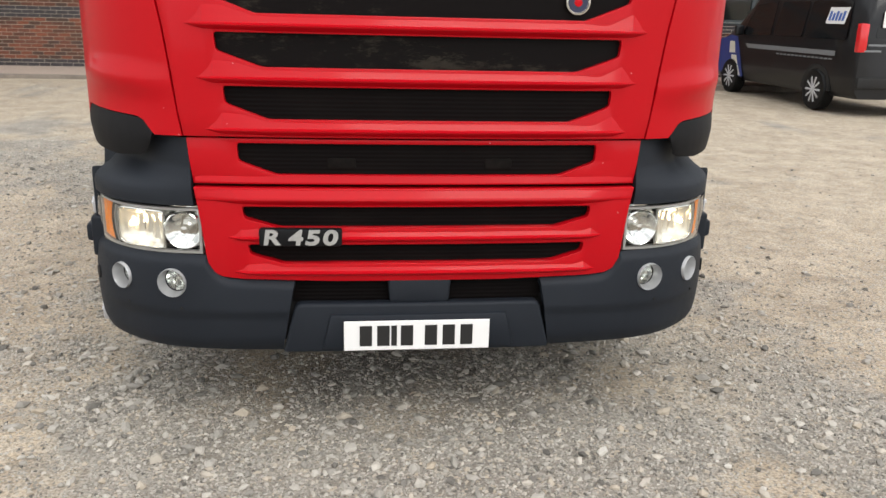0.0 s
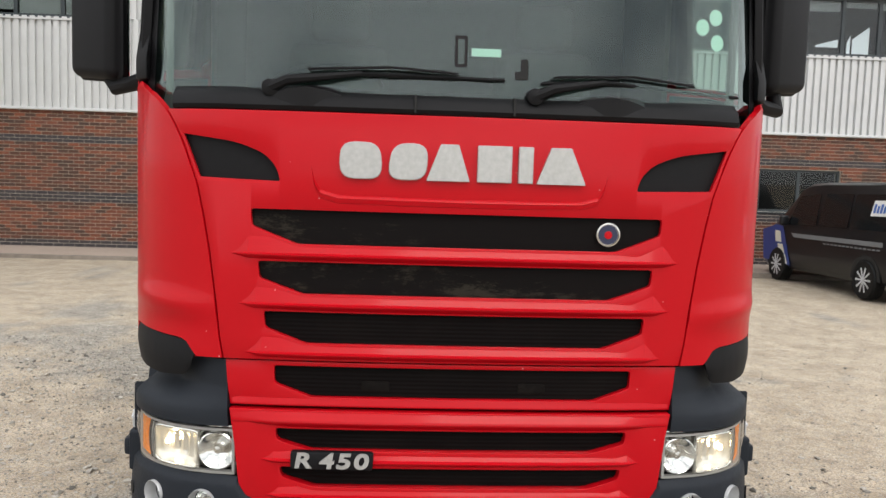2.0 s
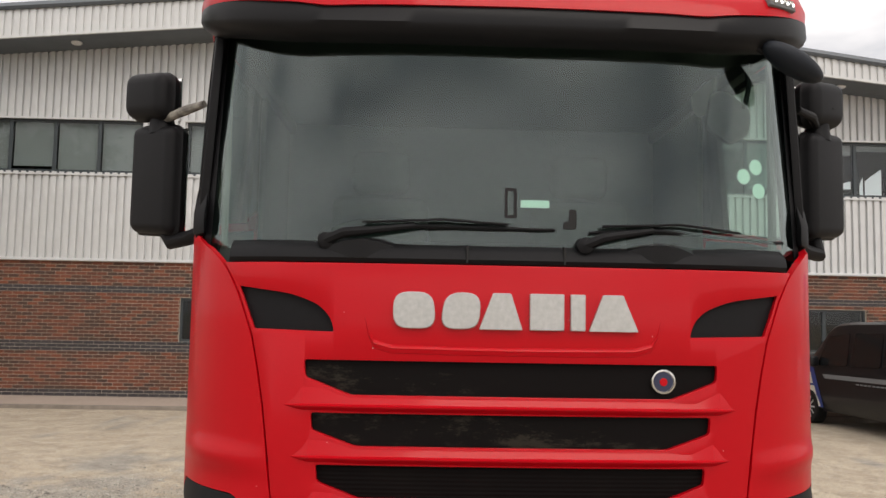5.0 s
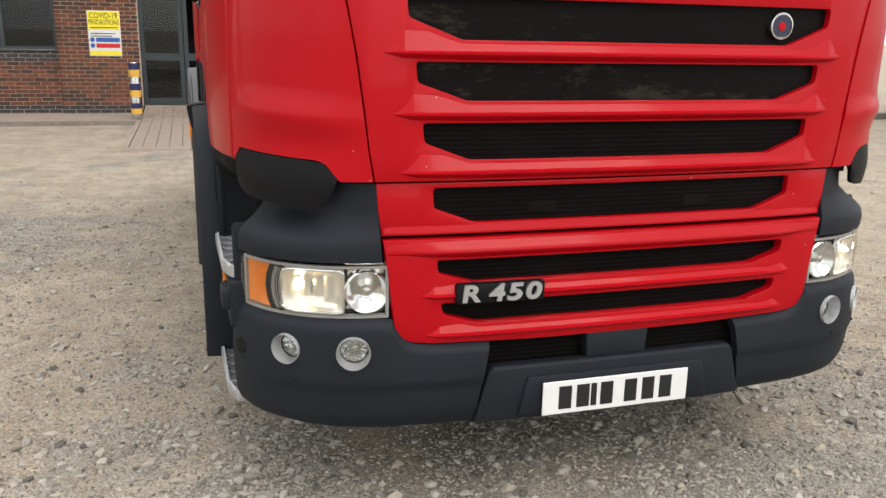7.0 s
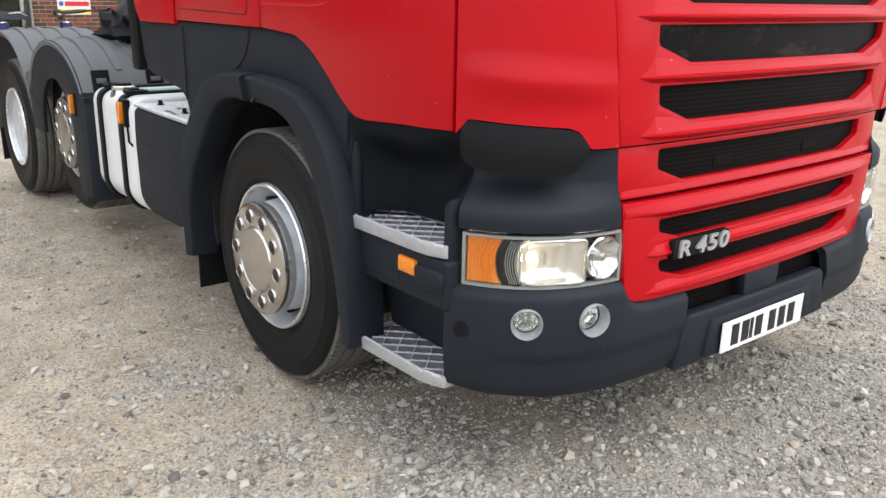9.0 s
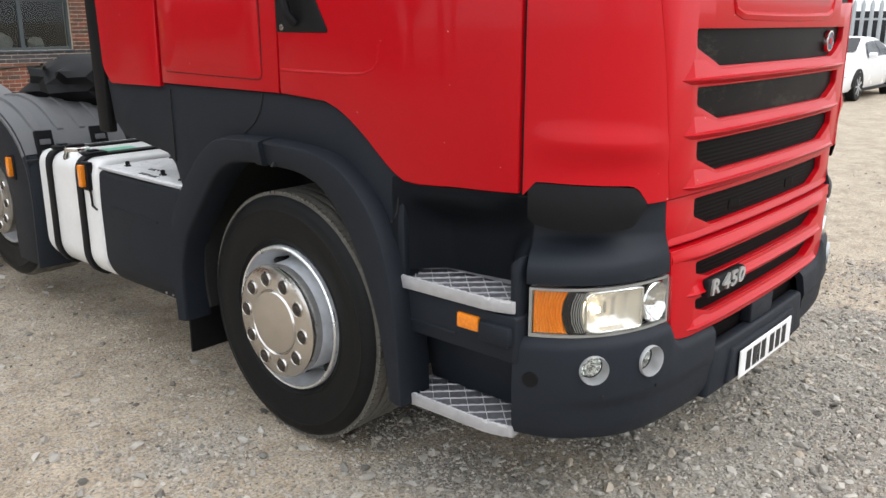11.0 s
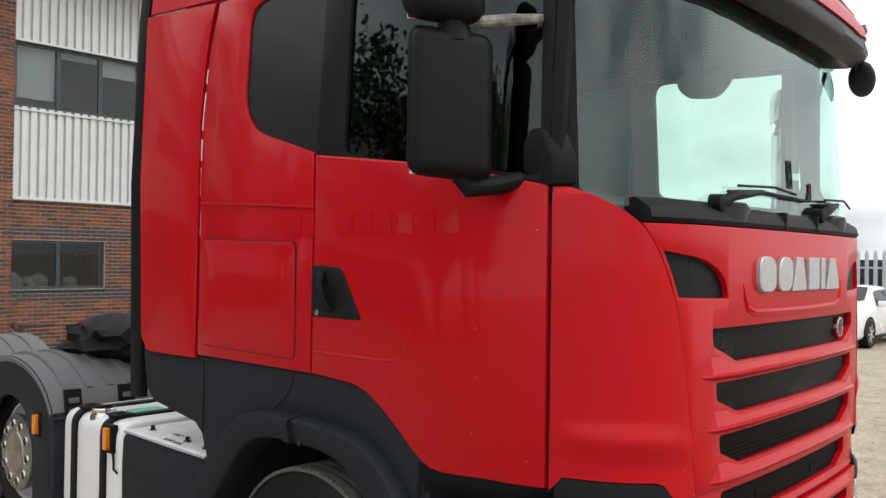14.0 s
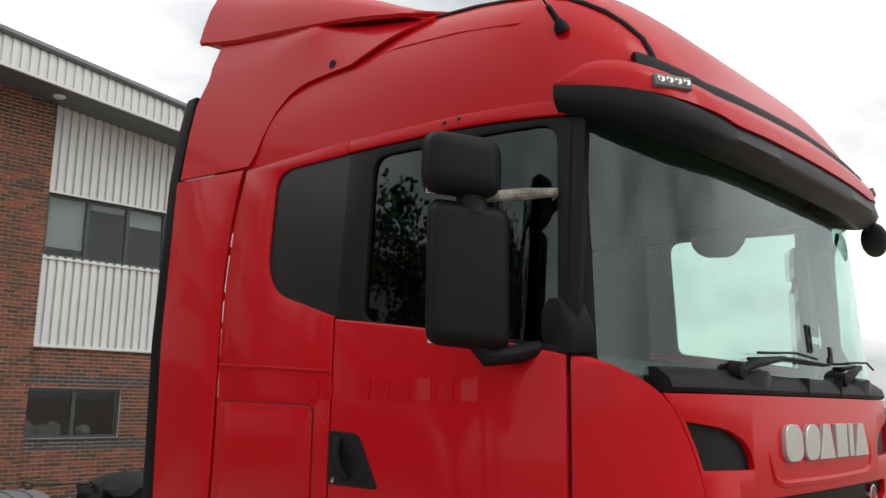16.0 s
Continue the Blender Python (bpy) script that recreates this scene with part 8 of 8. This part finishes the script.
def build_bricks():
    wall = bpy.data.objects["wall_south"]
    CW, CH, W, H, D = 0.225, 0.075, 0.2125, 0.0625, 0.022
    zones = [(-16.0, PIERS[0][0], WALL_Y, CLAD_Z), (PIERS[1][1], 15.0, WALL_Y, CLAD_Z), (*PIERS[0], WALL_Y - 0.11, 8.1), (*PIERS[1], WALL_Y - 0.11, 8.1), (DOOR_X[0], DOOR_X[-1], WALL_Y, CLAD_Z)]
    holes = [(a, b, *LOW_Z) for a, b in LOW_WINDOWS] + [(DOOR_X[0], DOOR_X[-1], -0.2, 2.72)]
    dark = {0, 1, 13, 14, 15, 30, 31}
    single = {}
    joined = {False: ([], []), True: ([], [])}
    count = 0

    def corners(a, b, y, z):
        return [(a, y, z), (b, y, z), (b, y, z + H), (a, y, z + H), (a, y + D, z), (b, y + D, z), (b, y + D, z + H), (a, y + D, z + H)]
    FACES = ((0, 1, 2, 3), (1, 5, 6, 2), (4, 0, 3, 7), (3, 2, 6, 7), (4, 5, 1, 0))
    for zi, (x0, x1, y, ztop) in enumerate(zones):
        rows = int((ztop - BASE_Z) / CH)
        for r in range(rows):
            z = BASE_Z + r * CH
            x = x0 - (CW / 2 if r % 2 else 0)
            while x < x1:
                a, b = max(x, x0), min(x + W, x1)
                x += CW
                if b - a < 0.04:
                    continue
                pieces = [(a, b)]
                for h0, h1, hz0, hz1 in holes:
                    if zi in (2, 3) or z + H <= hz0 or z >= hz1:
                        continue
                    nxt = []
                    for p, q in pieces:
                        if q <= h0 or p >= h1:
                            nxt.append((p, q))
                        else:
                            if p < h0 - 0.004:
                                nxt.append((p, h0))
                            if q > h1 + 0.004:
                                nxt.append((h1, q))
                    pieces = nxt
                for p, q in pieces:
                    dk = r in dark and zi not in (2, 3) or (zi in (2, 3) and r < 2)
                    if -8.2 < p < -5.4 and 0.9 < z < 2.7 and count < 290 and q - p > 0.2:
                        count += 1
                        key = dk
                        if key not in single:
                            me = bpy.data.meshes.new("brick")
                            me.from_pydata(corners(-W / 2, W / 2, 0, 0), [], FACES)
                            me.materials.append(DARK_BRICK if dk else BRICK_O)
                            single[key] = me
                        o = new("brick", single[key])
                        o.parent = wall
                        o.matrix_basis = Matrix.Translation(((p + q) / 2, y - 0.008 + 0.002 * math.sin(r * 5 + p * 9), z))
                        continue
                    vs, fs = joined[dk]
                    k = len(vs)
                    vs += corners(p, q, y - 0.008, z)
                    fs += [tuple(i + k for i in f) for f in FACES]
    for dk, (vs, fs) in joined.items():
        me = bpy.data.meshes.new("brickwork")
        me.from_pydata(vs, [], fs)
        me.materials.append(DARK_BRICK if dk else BRICK_I)
        o = new("brickwork", me)
        o.parent = wall
        tagged(o, kind="stuff")


build_bricks()


# ---- loose stones on the yard ----
def stone_material():
    m = bpy.data.materials.new("loose_stone")
    m.use_nodes = True
    n, l = m.node_tree.nodes, m.node_tree.links
    p = n["Principled BSDF"]
    p.inputs["Roughness"].default_value = 0.9
    r = n.new("ShaderNodeValToRGB")
    e = r.color_ramp.elements
    e[0].position, e[0].color = 0.0, (0.11, 0.102, 0.09, 1)
    e[1].position, e[1].color = 1.0, (0.52, 0.495, 0.445, 1)
    for pos, c in ((0.3, (0.32, 0.30, 0.262, 1)), (0.7, (0.45, 0.42, 0.37, 1)), (0.86, (0.40, 0.34, 0.26, 1))):
        x = e.new(pos)
        x.color = c
    l.new(n.new("ShaderNodeNewGeometry").outputs["Random Per Island"], r.inputs["Fac"])
    l.new(r.outputs["Color"], p.inputs["Base Color"])
    return m


def build_stones():
    """Angular chips lying thick in the gravelly patches and thin in the sandy ones."""
    rng = np.random.default_rng(5)

    def shape_of(kind):
        bm = bmesh.new()
        if kind == "chip":
            bmesh.ops.create_cone(bm, cap_ends=True, segments=3, radius1=1.1, radius2=0.55, depth=1.2)
            bmesh.ops.triangulate(bm, faces=bm.faces)
        else:
            bmesh.ops.create_icosphere(bm, subdivisions=1, radius=1)
        out = np.array([v.co[:] for v in bm.verts]), np.array([[v.index for v in f.verts] for f in bm.faces])
        bm.free()
        return out
    chip, lump = shape_of("chip"), shape_of("lump")
    verts, faces, k = [], [], 0
    fields = ((-4.4, 3.6, -0.3, 5.4, 300000, 3.4, 5.4), (-5.6, -0.7, 3.0, 9.5, 140000, 6.5, 9.5), (-6.5, 8.0, 0.0, 11.0, 70000, 8.0, 11.0))
    xs = np.concatenate([rng.uniform(a, b, n) for a, b, c, d, n, e, f in fields])
    ys = np.concatenate([rng.uniform(c, d, n) for a, b, c, d, n, e, f in fields])
    fade = np.concatenate([np.clip((f - ys[k:k + n]) / (f - e), 0, 1) for (a, b, c, d, n, e, f), k in zip(fields, (0, 300000, 440000))])
    total = len(xs)
    for x, y, keep, roll, size, turn in zip(xs, ys, fade, rng.random(total), rng.random(total), rng.uniform(0, 6.28, total)):
        if roll > keep * max(0.16, 0.80 * gravel_at(x, y) ** 1.2):
            continue
        big = size > 0.95
        s = 0.0042 + 0.0062 * size ** 2.6 + (0.011 * ((size - 0.95) / 0.05) ** 3 if big else 0)
        base, tris = lump if size > 0.97 else chip
        body = base * (1 + 0.22 * rng.standard_normal((len(base), 3))) * (s * rng.uniform(0.9, 1.9), s, s * rng.uniform(0.5, 0.9))
        tilt = rng.uniform(-0.5, 0.5)
        body = body @ np.array([[1, 0, 0], [0, math.cos(tilt), math.sin(tilt)], [0, -math.sin(tilt), math.cos(tilt)]])
        c, q = math.cos(turn), math.sin(turn)
        xy = body[:, :2] @ np.array([[c, q], [-q, c]])
        z = ground_z(x, y) + 0.02 * noise.noise((x * 1.1, y * 1.1, 0)) + 0.008 * noise.noise((x * 5, y * 5, 3)) - 0.006 + s * 0.34
        verts.append(np.column_stack([xy + (x, y), body[:, 2] + z]))
        faces.append(tris + k)
        k += len(base)
    v, f = np.concatenate(verts), np.concatenate(faces)
    me = bpy.data.meshes.new("loose_stones")
    me.vertices.add(len(v))
    me.vertices.foreach_set("co", v.astype(np.float32).ravel())
    me.loops.add(len(f) * 3)
    me.loops.foreach_set("vertex_index", f.astype(np.int32).ravel())
    me.polygons.add(len(f))
    me.polygons.foreach_set("loop_start", np.arange(0, len(f) * 3, 3, dtype=np.int32))
    me.polygons.foreach_set("use_smooth", np.zeros(len(f), dtype=bool))
    me.update(calc_edges=True)
    me.validate()
    me.materials.append(stone_material())
    tagged(new("loose_stones", me), "grey and buff loose stones scattered over the yard", "gravel", kind="stuff")


build_stones()
